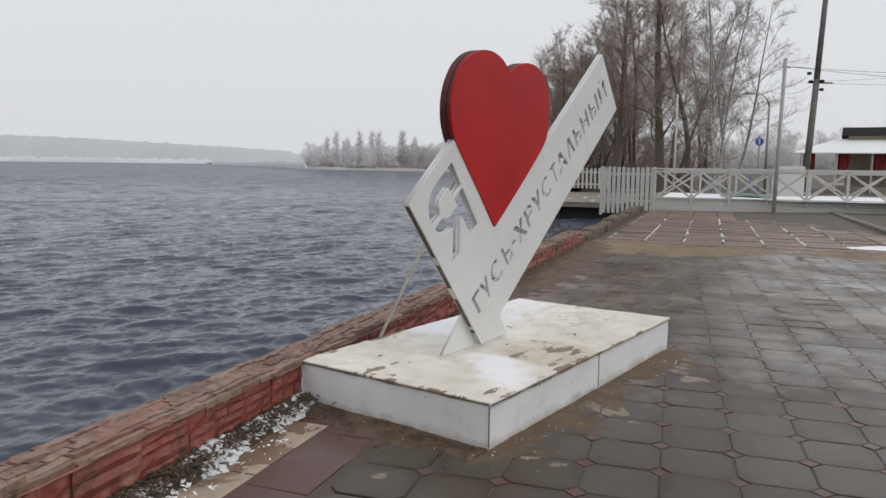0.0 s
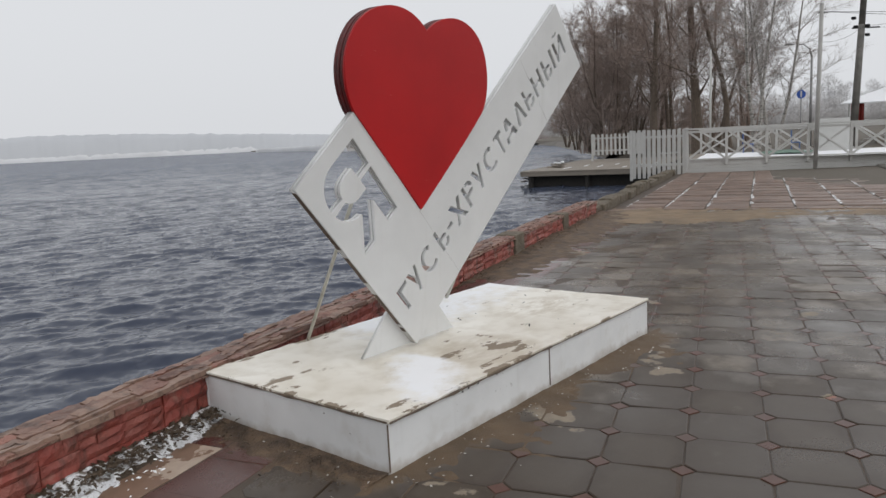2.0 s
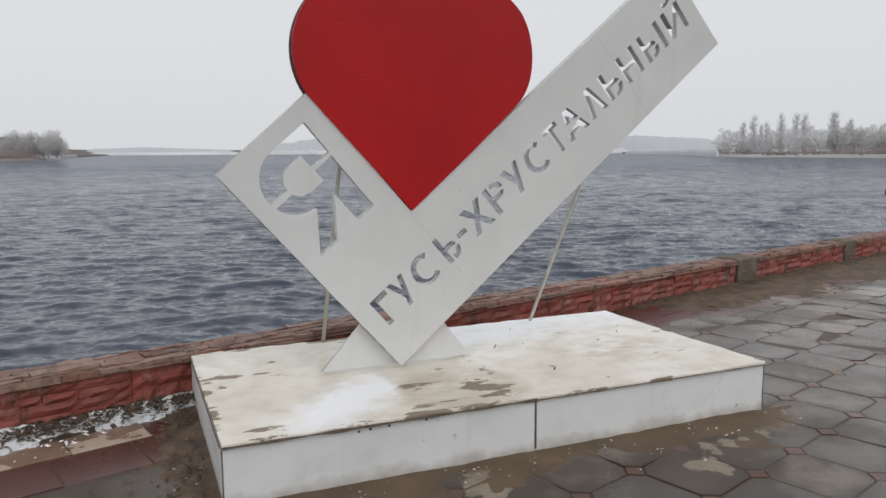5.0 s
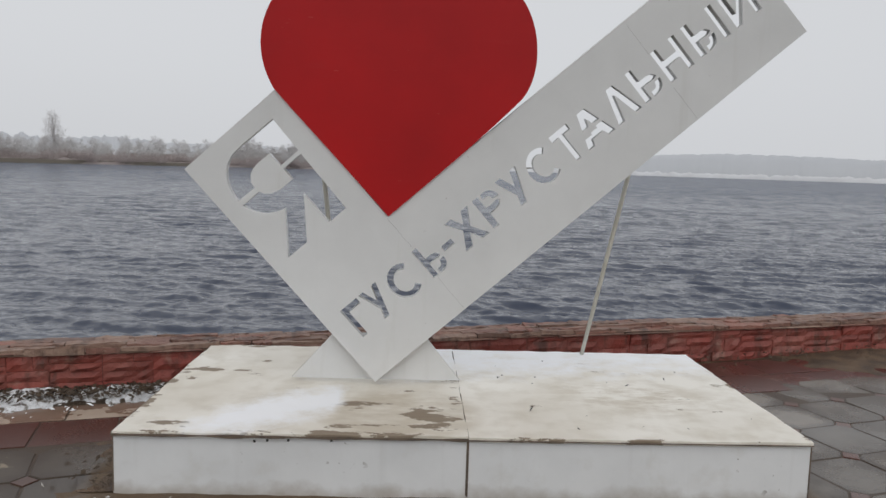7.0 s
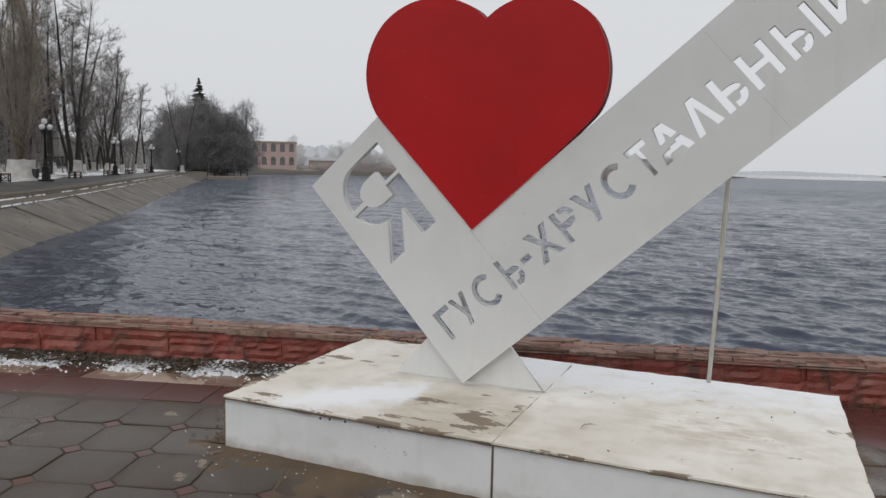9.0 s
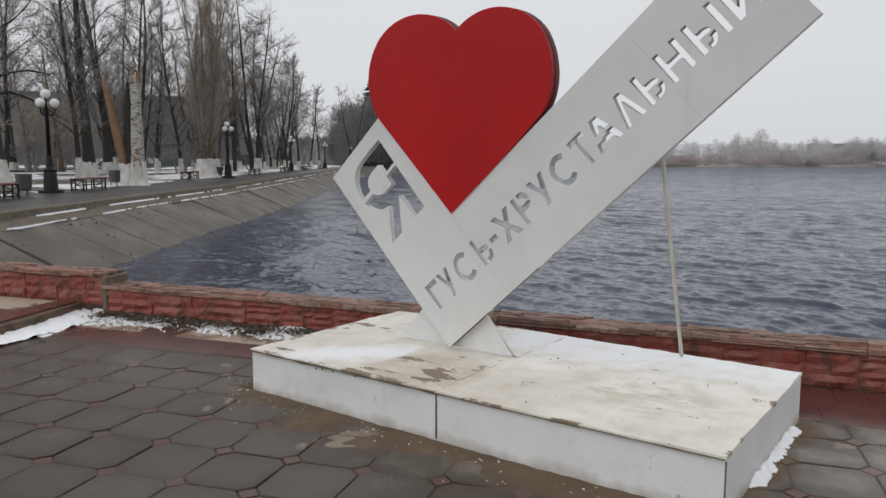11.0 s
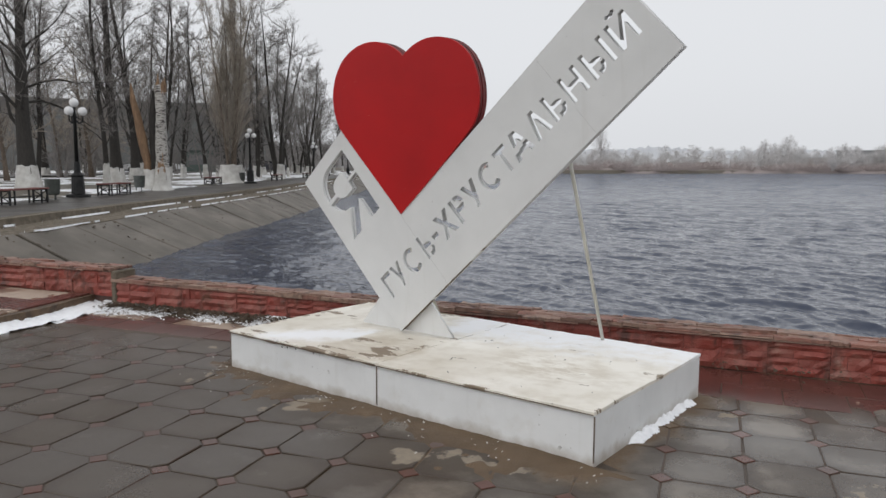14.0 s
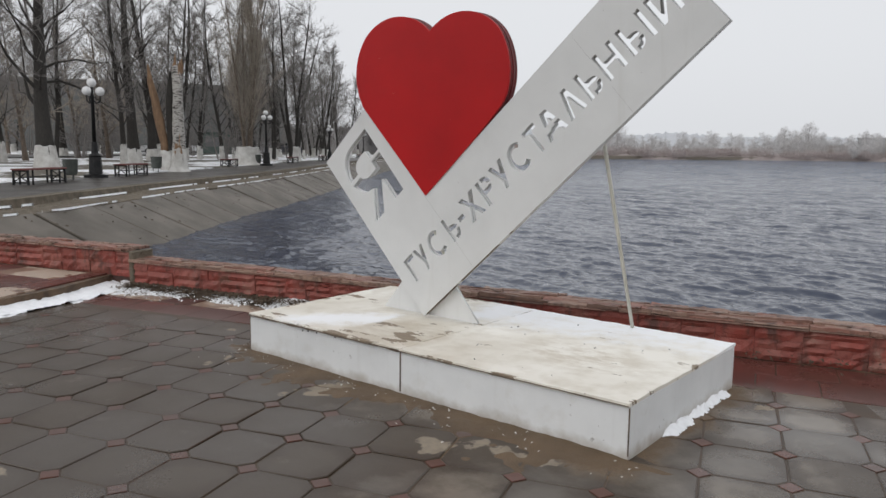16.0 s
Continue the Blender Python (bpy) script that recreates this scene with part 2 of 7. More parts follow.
def mat_heart():
    k = Nodes("red_gloss_paint")
    cloud, fine = k.noise(1.7, 5), k.noise(38, 4)
    streak = k.noise(1, 5, vec=k.scaled(3, 3, 26))
    col = k.mix(k.ramp(cloud, [(0.3, 0.0), (0.7, 1.0)]), (0.47, 0.008, 0.010), (0.36, 0.007, 0.009))
    col = k.mix(k.ramp(streak, [(0.6, 0.0), (0.82, 0.4)]), col, (0.42, 0.022, 0.022))
    scratch = k.math("MULTIPLY", k.ramp(k.noise(1, 3, 0.5, vec=k.scaled(9, 9, 110)), [(0.70, 0.0), (0.74, 0.5)]), k.ramp(k.noise(3.1, 3), [(0.52, 0.0), (0.62, 1.0)]))
    col = k.mix(scratch, col, (0.55, 0.13, 0.11))
    k.bump(k.math("ADD", k.math("MULTIPLY", streak, 0.8), k.math("MULTIPLY", fine, 0.4)), 0.2, 0.004)
    return k.done(col, k.math("MULTIPLY_ADD", cloud, 0.2, 0.38), 0.0, 0.28)


def wet_paving(name, a, b, dry, by_object=True, amount=0.635, rim=False, mud=1.0):
    """Concrete paving after rain: dark and shiny where wet, pale where it has dried, sandy beside the platform."""
    k = Nodes(name)
    x, y, z = k.axes()
    rnd = k.object_random() if by_object else k.island_random()
    wet, fine, mid = k.noise(0.55, 4), k.noise(90, 4), k.noise(7, 6)
    col = k.mix(rnd, a, b)
    col = k.mix(k.ramp(mid, [(0.35, 0.0), (0.7, 0.5)]), col, tuple(0.6 * c for c in a))
    dirt = k.noise(1.6, 6, 0.6)
    # sand washed against the platform's front and east sides
    dx = k.math("MAXIMUM", k.math("SUBTRACT", k.math("ABSOLUTE", k.math("SUBTRACT", x, 1.52)), 1.53), 0.0)
    dy = k.math("MAXIMUM", k.math("SUBTRACT", k.math("ABSOLUTE", k.math("SUBTRACT", y, 0.78)), 0.78), 0.0)
    away = k.math("SQRT", k.math("ADD", k.math("MULTIPLY", dx, dx), k.math("MULTIPLY", dy, dy)))
    sandy = k.ramp(k.math("ADD", away, k.math("MULTIPLY", k.math("SUBTRACT", dirt, 0.5), 0.75)), [(0.08, 1.0), (0.20, 0.0)])
    specks = k.noise(120, 3)
    sand = k.mix(k.ramp(specks, [(0.45, 0.0), (0.65, 1.0)]), (0.15, 0.098, 0.055), (0.08, 0.054, 0.032))
    dried = k.math("MULTIPLY", k.ramp(k.noise(1.25, 7, 0.6), [(amount, 0.0), (amount + 0.012, 1.0)]), k.ramp(k.noise(22, 4), [(0.3, 0.55), (0.6, 1.0)]))
    for x0, y0, rx, ry in ((2.30, -0.16, 0.42, 0.13), (1.75, -0.35, 0.10, 0.05), (3.10, -0.05, 0.22, 0.07), (-0.81, -0.60, 0.30, 0.17), (-0.50, -0.12, 0.34, 0.06), (-1.11, 0.11, 0.30, 0.06), (2.05, -1.74, 0.22, 0.12)):
        u, v = k.math("DIVIDE", k.math("SUBTRACT", x, x0), rx), k.math("DIVIDE", k.math("SUBTRACT", y, y0), ry)
        edge = k.math("SUBTRACT", k.math("MULTIPLY", k.noise(5.5, 6, 0.62), 3.4), k.math("ADD", k.math("MULTIPLY", u, u), k.math("MULTIPLY", v, v)))
        dried = k.math("MAXIMUM", dried, k.ramp(edge, [(1.15, 0.0), (1.20, 0.85)]))
    muddy = k.math("MAXIMUM", k.math("SUBTRACT", 1.0, k.math("ADD", k.math("POWER", k.math("DIVIDE", k.math("ADD", x, 0.5), 3.5), 2.0), k.math("POWER", k.math("DIVIDE", k.math("ADD", y, 1.2), 3.0), 2.0))), 0.0)
    silt = k.ramp(k.math("ADD", k.noise(1.3, 8, 0.64), k.math("MULTIPLY", muddy, 0.19)), [(0.44, 0.0), (0.58, 0.85)])
    if rim:
        ox, oy, oz = k.axes(k.n.new("ShaderNodeTexCoord").outputs["Object"])
        out = k.math("MAXIMUM", k.math("MAXIMUM", k.math("ABSOLUTE", ox), k.math("ABSOLUTE", oy)), k.math("MULTIPLY", k.math("ADD", k.math("ABSOLUTE", ox), k.math("ABSOLUTE", oy)), 0.62))
        caked = k.ramp(k.math("ADD", out, k.math("MULTIPLY", k.math("SUBTRACT", k.noise(4.5, 7, 0.68), 0.5), 0.22)), [(0.120, 0.0), (0.200, 0.92)])
    if amount > 0.5:
        col = k.mix(k.math("MULTIPLY", silt, mud), col, (0.050, 0.035, 0.023))
    if rim:
        col = k.mix(caked, col, (0.044, 0.029, 0.018))
    col = k.mix(dried, col, dry)
    col = k.mix(sandy, col, sand)
    film = k.ramp(wet, [(0.36, 0.06), (0.66, 0.30)])
    rough = k.math("ADD", film, k.math("MULTIPLY", fine, 0.12))
    rough = k.math("MAXIMUM", rough, k.math("MULTIPLY", k.math("MAXIMUM", dried, sandy), 0.62))
    gloss = 0.55
    if amount > 0.5:
        rough = k.math("ADD", rough, k.math("MULTIPLY", silt, 0.10))
        gloss = k.math("SUBTRACT", k.math("MULTIPLY_ADD", rnd, 0.28, 0.56), k.math("MULTIPLY", silt, 0.28))
    k.bump(k.math("ADD", k.math("MULTIPLY", fine, 0.4), mid), 0.13, 0.004)
    return k.done(col, rough, 0.0, gloss)


def mat_wall_stone(name, a, b, c, broken=False, single=True):
    k = Nodes(name)
    rnd = k.object_random() if single else k.island_random()
    cloud, fine, mid = k.noise(3.5, 5), k.noise(70, 5), k.noise(16, 6)
    col = k.ramp(rnd, [(0.0, a), (0.35, b), (0.7, c), (1.0, tuple(0.6 * v for v in b))]) if broken else k.mix(rnd, a, b)
    col = k.mix(k.ramp(cloud, [(0.45, 0.0), (0.75, 0.8)]), col, c)
    col = k.mix(k.ramp(mid, [(0.52, 0.0), (0.75, 0.75)]), col, tuple(0.38 * v for v in a))
    drip = k.ramp(k.noise(1, 6, 0.62, vec=k.scaled(7, 7, 2.2)), [(0.53, 0.0), (0.66, 0.75)])
    col = k.mix(drip, col, (0.055, 0.032, 0.024))
    pale = k.ramp(k.noise(5.5, 6, 0.65), [(0.60, 0.0), (0.70, 0.55)])
    col = k.mix(pale, col, (0.34, 0.22, 0.17))
    moss = k.ramp(k.noise(2.2, 5), [(0.62, 0.0), (0.72, 0.7)])
    col = k.mix(moss, col, (0.05, 0.055, 0.03))
    k.bump(k.math("ADD", mid, k.math("MULTIPLY", fine, 0.4)), 0.7, 0.02)
    return k.done(col, k.math("MULTIPLY_ADD", mid, 0.35, 0.38))


def mat_water():
    """Dark lake water whose small ripples tilt the surface at every distance."""
    k = Nodes("lake_water")
    far = k.noise(0.05, 3)
    x, y, z = k.axes()
    reach = k.math("SQRT", k.math("ADD", k.math("MULTIPLY", x, x), k.math("MULTIPLY", y, y)))
    # the lake roughens away from the sheltered bank
    open_lake = k.math("MULTIPLY_ADD", k.math("MINIMUM", k.math("DIVIDE", reach, 105.0), 1.0), 2.3, 0.62)
    off_bank = k.math("ADD", k.math("MULTIPLY", k.math("ADD", x, 9.6), 0.796), k.math("MULTIPLY", k.math("ADD", y, 2.4), 0.605))
    open_lake = k.math("MULTIPLY", open_lake, k.ramp(k.math("DIVIDE", off_bank, 24.0), [(0.12, 0.7), (0.75, 1.0)]))

    def tilt(scale, amount, detail):
        c = k.noise(1.0, detail, 0.62, vec=k.scaled(*scale), out="Color")
        v = k.n.new("ShaderNodeVectorMath")
        v.operation = "MULTIPLY_ADD"
        k.l.new(c, v.inputs[0])
        v.inputs[1].default_value = (amount, amount, 0)
        v.inputs[2].default_value = (-amount / 2, -amount / 2, 0)
        w = k.n.new("ShaderNodeVectorMath")
        w.operation = "SCALE"
        k.l.new(v.outputs[0], w.inputs[0])
        k.l.new(open_lake, w.inputs["Scale"])
        return w.outputs[0]

    total = k.geo.outputs["Normal"]
    for t in (tilt((2.0, 3.4, 1), 0.36, 4), tilt((8, 13, 1), 0.72, 3), tilt((0.42, 1.0, 1), 0.34, 2)):
        v = k.n.new("ShaderNodeVectorMath")
        v.operation = "ADD"
        k.l.new(total, v.inputs[0])
        k.l.new(t, v.inputs[1])
        total = v.outputs[0]
    unit = k.n.new("ShaderNodeVectorMath")
    unit.operation = "NORMALIZE"
    k.l.new(total, unit.inputs[0])
    k.l.new(unit.outputs[0], k.bsdf.inputs["Normal"])
    col = k.mix(far, (0.034, 0.042, 0.068), (0.045, 0.054, 0.083))
    mt = k.done(col, 0.09, 0.0, 0.38)
    k.bsdf.inputs["IOR"].default_value = 1.33
    # far out, matt colour mixed in by distance replaces mirrored sky hidden by waves
    matt, both = k.n.new("ShaderNodeBsdfDiffuse"), k.n.new("ShaderNodeMixShader")
    matt.inputs["Color"].default_value = (0.112, 0.132, 0.176, 1)
    k.l.new(k.math("MULTIPLY", k.math("MINIMUM", k.math("DIVIDE", reach, 110.0), 1.0), 0.42), both.inputs[0])
    k.l.new(k.bsdf.outputs[0], both.inputs[1])
    k.l.new(matt.outputs[0], both.inputs[2])
    k.l.new(both.outputs[0], k.n["Material Output"].inputs["Surface"])
    return mt


def mat_snow(name="old_snow"):
    k = Nodes(name)
    mid, fine = k.noise(14, 5), k.noise(160, 3)
    col = k.mix(k.ramp(mid, [(0.4, 0.0), (0.75, 1.0)]), (0.90, 0.91, 0.93), (0.80, 0.81, 0.83))
    k.bump(k.math("ADD", mid, k.math("MULTIPLY", fine, 0.4)), 0.5, 0.01)
    return k.done(col, 0.75)


def mat_dirty_snow():
    k = Nodes("dirty_broken_snow")
    mid, fine = k.noise(26, 6, 0.65), k.noise(120, 4)
    col = k.mix(k.ramp(mid, [(0.50, 0.0), (0.60, 1.0)]), (0.86, 0.87, 0.89), (0.15, 0.12, 0.09))
    col = k.mix(k.ramp(fine, [(0.6, 0.0), (0.7, 0.7)]), col, (0.30, 0.26, 0.21))
    k.bump(k.math("ADD", mid, fine), 0.7, 0.02)
    return k.done(col, 0.75)


def mat_patchy_ground(name, bare, bare2, white, amount):
    """Frozen ground with thin snow lying in patches."""
    k = Nodes(name)
    big, mid, fine = k.noise(0.16, 5), k.noise(1.2, 6), k.noise(14, 4)
    col = k.mix(mid, bare, bare2)
    lie = k.ramp(k.math("ADD", big, k.math("MULTIPLY", mid, 0.35)), [(amount, 0.0), (amount + 0.06, 1.0)])
    col = k.mix(lie, col, white)
    k.bump(k.math("ADD", mid, fine), 0.4, 0.03)
    return k.done(col, 0.8)


def mat_bark(name, a, b, scale=1.0):
    k = Nodes(name)
    ridge = k.noise(1, 6, 0.6, vec=k.scaled(22 * scale, 22 * scale, 4 * scale))
    cloud = k.noise(1.5, 4)
    col = k.mix(k.ramp(ridge, [(0.35, 0.0), (0.68, 1.0)]), a, b)
    col = k.mix(k.math("MULTIPLY", cloud, 0.4), col, tuple(0.5 * v for v in a))
    k.bump(ridge, 0.8, 0.04)
    return k.done(col, 0.85)


def mat_birch():
    k = Nodes("birch_bark")
    band = k.noise(1, 4, 0.6, vec=k.scaled(5, 5, 22))
    col = k.mix(k.ramp(band, [(0.50, 0.0), (0.60, 1.0)]), (0.42, 0.40, 0.37), (0.06, 0.052, 0.046))
    k.bump(band, 0.3, 0.01)
    return k.done(col, 0.7)


def mat_boards(name, a, b):
    """Painted or weathered timber with grain along x in the board's own space."""
    k = Nodes(name)
    tc = k.n.new("ShaderNodeTexCoord").outputs["Object"]
    grain = k.noise(1, 5, 0.6, vec=k.scaled(3, 40, 40, tc))
    cloud = k.noise(2.5, 4)
    col = k.mix(k.ramp(grain, [(0.4, 0.0), (0.7, 1.0)]), a, b)
    col = k.mix(k.math("MULTIPLY", cloud, 0.35), col, tuple(0.6 * v for v in b))
    k.bump(grain, 0.3, 0.004)
    return k.done(col, 0.62)


M_PLY, M_SIDE, M_TOP, M_HEART = mat_white_ply(), mat_platform_side(), mat_platform_top(), mat_heart()
M_EDGE = plain("raw_plywood_edge", (0.20, 0.15, 0.11), (0.09, 0.07, 0.055), 12, 0.8, 0.4, 120)
M_HEART_EDGE = plain("dark_red_edge", (0.16, 0.012, 0.012), (0.07, 0.012, 0.012), 9, 0.5, 0.3, 90)
M_DARK = plain("dark_gap", (0.03, 0.028, 0.026), (0.05, 0.045, 0.04), 10, 0.85, 0.2, 60)
M_SEAM = plain("painted_over_seam", (0.30, 0.29, 0.27), (0.22, 0.21, 0.20), 8, 0.7, 0)
M_ROD = plain("cream_painted_steel", (0.68, 0.67, 0.60), (0.56, 0.545, 0.47), 9, 0.45, 0.1, 80)
M_OCT = wet_paving("wet_grey_paver", (0.190, 0.156, 0.119), (0.070, 0.057, 0.043), (0.27, 0.225, 0.17), True, 0.635, True)
M_OCT_FAR = wet_paving("wet_grey_paver_field", (0.200, 0.163, 0.124), (0.074, 0.060, 0.045), (0.27, 0.225, 0.17), False, 0.68)
M_DIAMOND = wet_paving("wet_red_inset_paver", (0.130, 0.048, 0.034), (0.092, 0.046, 0.035), (0.30, 0.16, 0.12), mud=0.35)
M_DIAMOND_FAR = wet_paving("wet_red_inset_field", (0.130, 0.048, 0.034), (0.092, 0.046, 0.035), (0.30, 0.16, 0.12), False, mud=0.35)
M_BUFF = wet_paving("buff_slab", (0.30, 0.21, 0.155), (0.22, 0.135, 0.095), (0.42, 0.33, 0.26), True, 0.47)
M_RED = wet_paving("dark_red_slab", (0.125, 0.038, 0.030), (0.090, 0.034, 0.028), (0.36, 0.26, 0.20), True, 0.64, mud=0.3)
M_JOINT = plain("wet_sandy_joint", (0.052, 0.034, 0.021), (0.085, 0.056, 0.034), 5, 0.5, 0.5, 120)
M_SAND = plain("wet_yellow_sand", (0.25, 0.165, 0.088), (0.15, 0.105, 0.062), 1.6, 0.55, 0.5, 90)
M_WASH = plain("wet_brown_silt", (0.065, 0.041, 0.025), (0.185, 0.120, 0.072), 7.0, 0.65, 0.9, 60, 0.0, 0.02)
M_SANDY = plain("wet_brown_sand", (0.15, 0.096, 0.052), (0.10, 0.066, 0.038), 3.0, 0.6, 0.9, 130, 0.0, 0.006)
M_SOIL = plain("soil_with_leaf_litter", (0.06, 0.041, 0.026), (0.115, 0.08, 0.05), 14, 0.75, 0.9, 70, 0.0, 0.02)
M_STONE = mat_wall_stone("red_painted_rock_face", (0.30, 0.062, 0.045), (0.23, 0.060, 0.045), (0.36, 0.15, 0.115))
M_CAP = mat_wall_stone("rust_brown_cap_stone", (0.30, 0.13, 0.095), (0.20, 0.10, 0.075), (0.30, 0.20, 0.15), True)
M_CAP_FAR = mat_wall_stone("rust_brown_cap_rubble", (0.30, 0.13, 0.095), (0.20, 0.10, 0.075), (0.30, 0.20, 0.15), True, False)
M_MORTAR = plain("mortar", (0.055, 0.03, 0.024), (0.085, 0.046, 0.036), 10, 0.85, 0.5, 70)
M_CONC = plain("weathered_concrete", (0.20, 0.185, 0.16), (0.13, 0.12, 0.10), 2.2, 0.7, 0.5, 40, 0.0, 0.01)
M_CONC_WET = plain("wet_concrete_slab", (0.168, 0.146, 0.12), (0.094, 0.081, 0.065), 0.9, 0.6, 0.5, 22, 0.0, 0.01)
M_ROUGH = plain("rough_stone_kerb", (0.19, 0.155, 0.115), (0.10, 0.085, 0.06), 6, 0.85, 1.0, 30, 0.0, 0.03)
M_SLAB = plain("damp_brown_slab", (0.26, 0.172, 0.13), (0.15, 0.105, 0.082), 1.4, 0.42, 0.5, 40, 0.0, 0.008)
M_ASPHALT = plain("wet_asphalt", (0.082, 0.073, 0.063), (0.055, 0.05, 0.045), 0.8, 0.36, 0.4, 150)
M_WATER, M_SNOW, M_SNOW_DIRTY = mat_water(), mat_snow(), mat_dirty_snow()
M_GROUND = mat_patchy_ground("frozen_ground_with_snow", (0.13, 0.11, 0.086), (0.09, 0.078, 0.06), (0.82, 0.83, 0.85), 0.84)
M_PARK = mat_patchy_ground("snowy_park_lawn", (0.15, 0.13, 0.10), (0.10, 0.09, 0.07), (0.84, 0.85, 0.87), 0.62)
M_BARK = mat_bark("dark_grey_bark", (0.046, 0.04, 0.034), (0.021, 0.019, 0.017))
M_BARK_B = mat_bark("brown_bark", (0.20, 0.155, 0.12), (0.10, 0.078, 0.06))
M_TWIG_B = plain("brown_poplar_twig", (0.40, 0.345, 0.285), (0.30, 0.262, 0.22), 3, 0.85, 0)
M_TWIG = plain("bare_twig", (0.25, 0.23, 0.215), (0.18, 0.165, 0.155), 3, 0.85, 0)
M_TWIG_P = plain("pale_birch_twig", (0.42, 0.385, 0.365), (0.32, 0.29, 0.275), 3, 0.85, 0)
M_TWIG_R = plain("reddish_bare_twig", (0.40, 0.315, 0.275), (0.31, 0.24, 0.205), 3, 0.85, 0)
# distance haze is put into the next two pale twig colours
M_TWIG_G = plain("haze_grey_twig", (0.66, 0.645, 0.64), (0.59, 0.575, 0.57), 0.02, 0.95, 0)
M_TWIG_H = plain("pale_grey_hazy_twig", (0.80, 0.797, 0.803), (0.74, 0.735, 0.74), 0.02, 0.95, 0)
M_LIME = plain("whitewash", (0.66, 0.65, 0.62), (0.46, 0.44, 0.41), 3, 0.8, 0.5, 30, 0.0, 0.02)
M_SPLIT = mat_bark("torn_orange_wood", (0.33, 0.205, 0.12), (0.17, 0.105, 0.065), 0.8)
M_BIRCH = mat_birch()
M_FENCE = mat_boards("greyed_white_paint_on_wood", (0.62, 0.62, 0.60), (0.44, 0.43, 0.41))
M_DECK = mat_boards("weathered_deck_wood", (0.31, 0.27, 0.225), (0.19, 0.165, 0.135))
M_IRON = plain("black_cast_iron", (0.014, 0.014, 0.015), (0.03, 0.03, 0.03), 6, 0.42, 0.2, 60, 0.6)
M_GALV = plain("galvanised_steel", (0.36, 0.36, 0.36), (0.26, 0.26, 0.26), 5, 0.45, 0.1, 60, 0.5)
M_PALE = plain("pale_grey_painted_pole", (0.46, 0.45, 0.43), (0.36, 0.35, 0.335), 3, 0.7, 0.2, 40)
M_POLE = plain("grey_concrete_pole", (0.20, 0.19, 0.175), (0.13, 0.125, 0.115), 3, 0.8, 0.3, 50)
M_GLOBE = plain("opal_globe", (0.80, 0.80, 0.80), (0.72, 0.72, 0.72), 5, 0.25, 0)
M_SEAT = mat_boards("red_brown_bench_slat", (0.20, 0.055, 0.045), (0.11, 0.04, 0.035))
M_BIN = plain("grey_green_painted_bin", (0.10, 0.11, 0.10), (0.06, 0.065, 0.06), 6, 0.55, 0.2, 50)
M_GROVE = plain("dark_grey_twig_mass", (0.25, 0.242, 0.24), (0.19, 0.185, 0.184), 0.3, 0.9, 0)
M_SPRUCE = plain("dark_spruce_needles", (0.035, 0.05, 0.035), (0.022, 0.034, 0.024), 2, 0.85, 0)

# ---- lake, land and plaza ----
def polar(head, r, o=(0.0, 0.0)):
    return Vector((o[0] + r * math.cos(radians(head)), o[1] + r * math.sin(radians(head))))


def lake_water():
    """Wind-driven chop, finest near the quay, on a fan that widens with distance."""
    na = 620
    a = np.radians(np.linspace(4, 206, na))
    r = [1.2]
    while r[-1] < 1900:
        r.append(r[-1] + max(0.05, r[-1] * (0.006 if r[-1] < 45 else 0.0088 if r[-1] < 150 else 0.035)))
    r, nr = np.array(r), len(r)
    ang, rad = np.meshgrid(a, r)
    x, y = rad * np.cos(ang), 0.5 + rad * np.sin(ang)
    rng = np.random.RandomState(4)
    z = np.zeros_like(x)
    cell = np.maximum(rad * (a[1] - a[0]), np.maximum(0.05, rad * np.where(rad < 45, 0.006, 0.0088)))
    for k in range(76):
        wave = 0.15 * 1.047 ** k * rng.uniform(0.93, 1.07)
        head = radians(255 + rng.normal(0, 34))
        amp = (0.038 if wave < 0.34 else 0.055 if wave < 1.3 else 0.031) * wave / math.tau * rng.uniform(0.6, 1.3)
        fade = np.clip(wave / (2.6 * cell) - 0.5, 0, 1)
        q = (x * math.cos(head) + y * math.sin(head)) * math.tau / wave + rng.uniform(0, math.tau)
        q = q + 0.9 * np.sin(x * 0.75 * math.sin(k) + y * 0.7 * math.cos(k * 1.7) + k)
        gust = (1.0 if wave < 1.5 else np.clip((rad - 12 * wave) / 30, 0.12, 1)) * 0.75 + 0.5 * np.sin(x * 0.17 + k) * np.sin(y * 0.13 + 1.3 * k)
        g = 0.9 / wave
        pack = 0.45 + 1.1 * np.clip(np.sin(x * g * math.cos(k * 2.1) + y * g * math.sin(k * 2.1) + 2 * k) * np.sin(x * 0.7 * g * math.sin(k) - y * 0.8 * g * math.cos(k) + k), 0, 1)
        z += amp * fade * gust * pack * (2.6 * np.exp(1.7 * (np.sin(q) - 1)) - 1.0)
    z *= 0.45 + 0.55 * np.clip(((x + 9.6) * 0.796 + (y + 2.4) * 0.605 - 3) / 14, 0, 1)
    verts = np.stack([x, y, WATER + z], -1).reshape(-1, 3)
    i = np.arange(nr - 1)[:, None] * na + np.arange(na - 1)[None, :]
    faces = np.stack([i, i + 1, i + na + 1, i + na], -1).reshape(-1, 4)
    me = raw_mesh("water", verts.tolist(), faces.tolist(), M_WATER, True)
    return tagged(new("water", me), "dark grey wind-rippled lake water", "water", kind="structure")


lake_water()

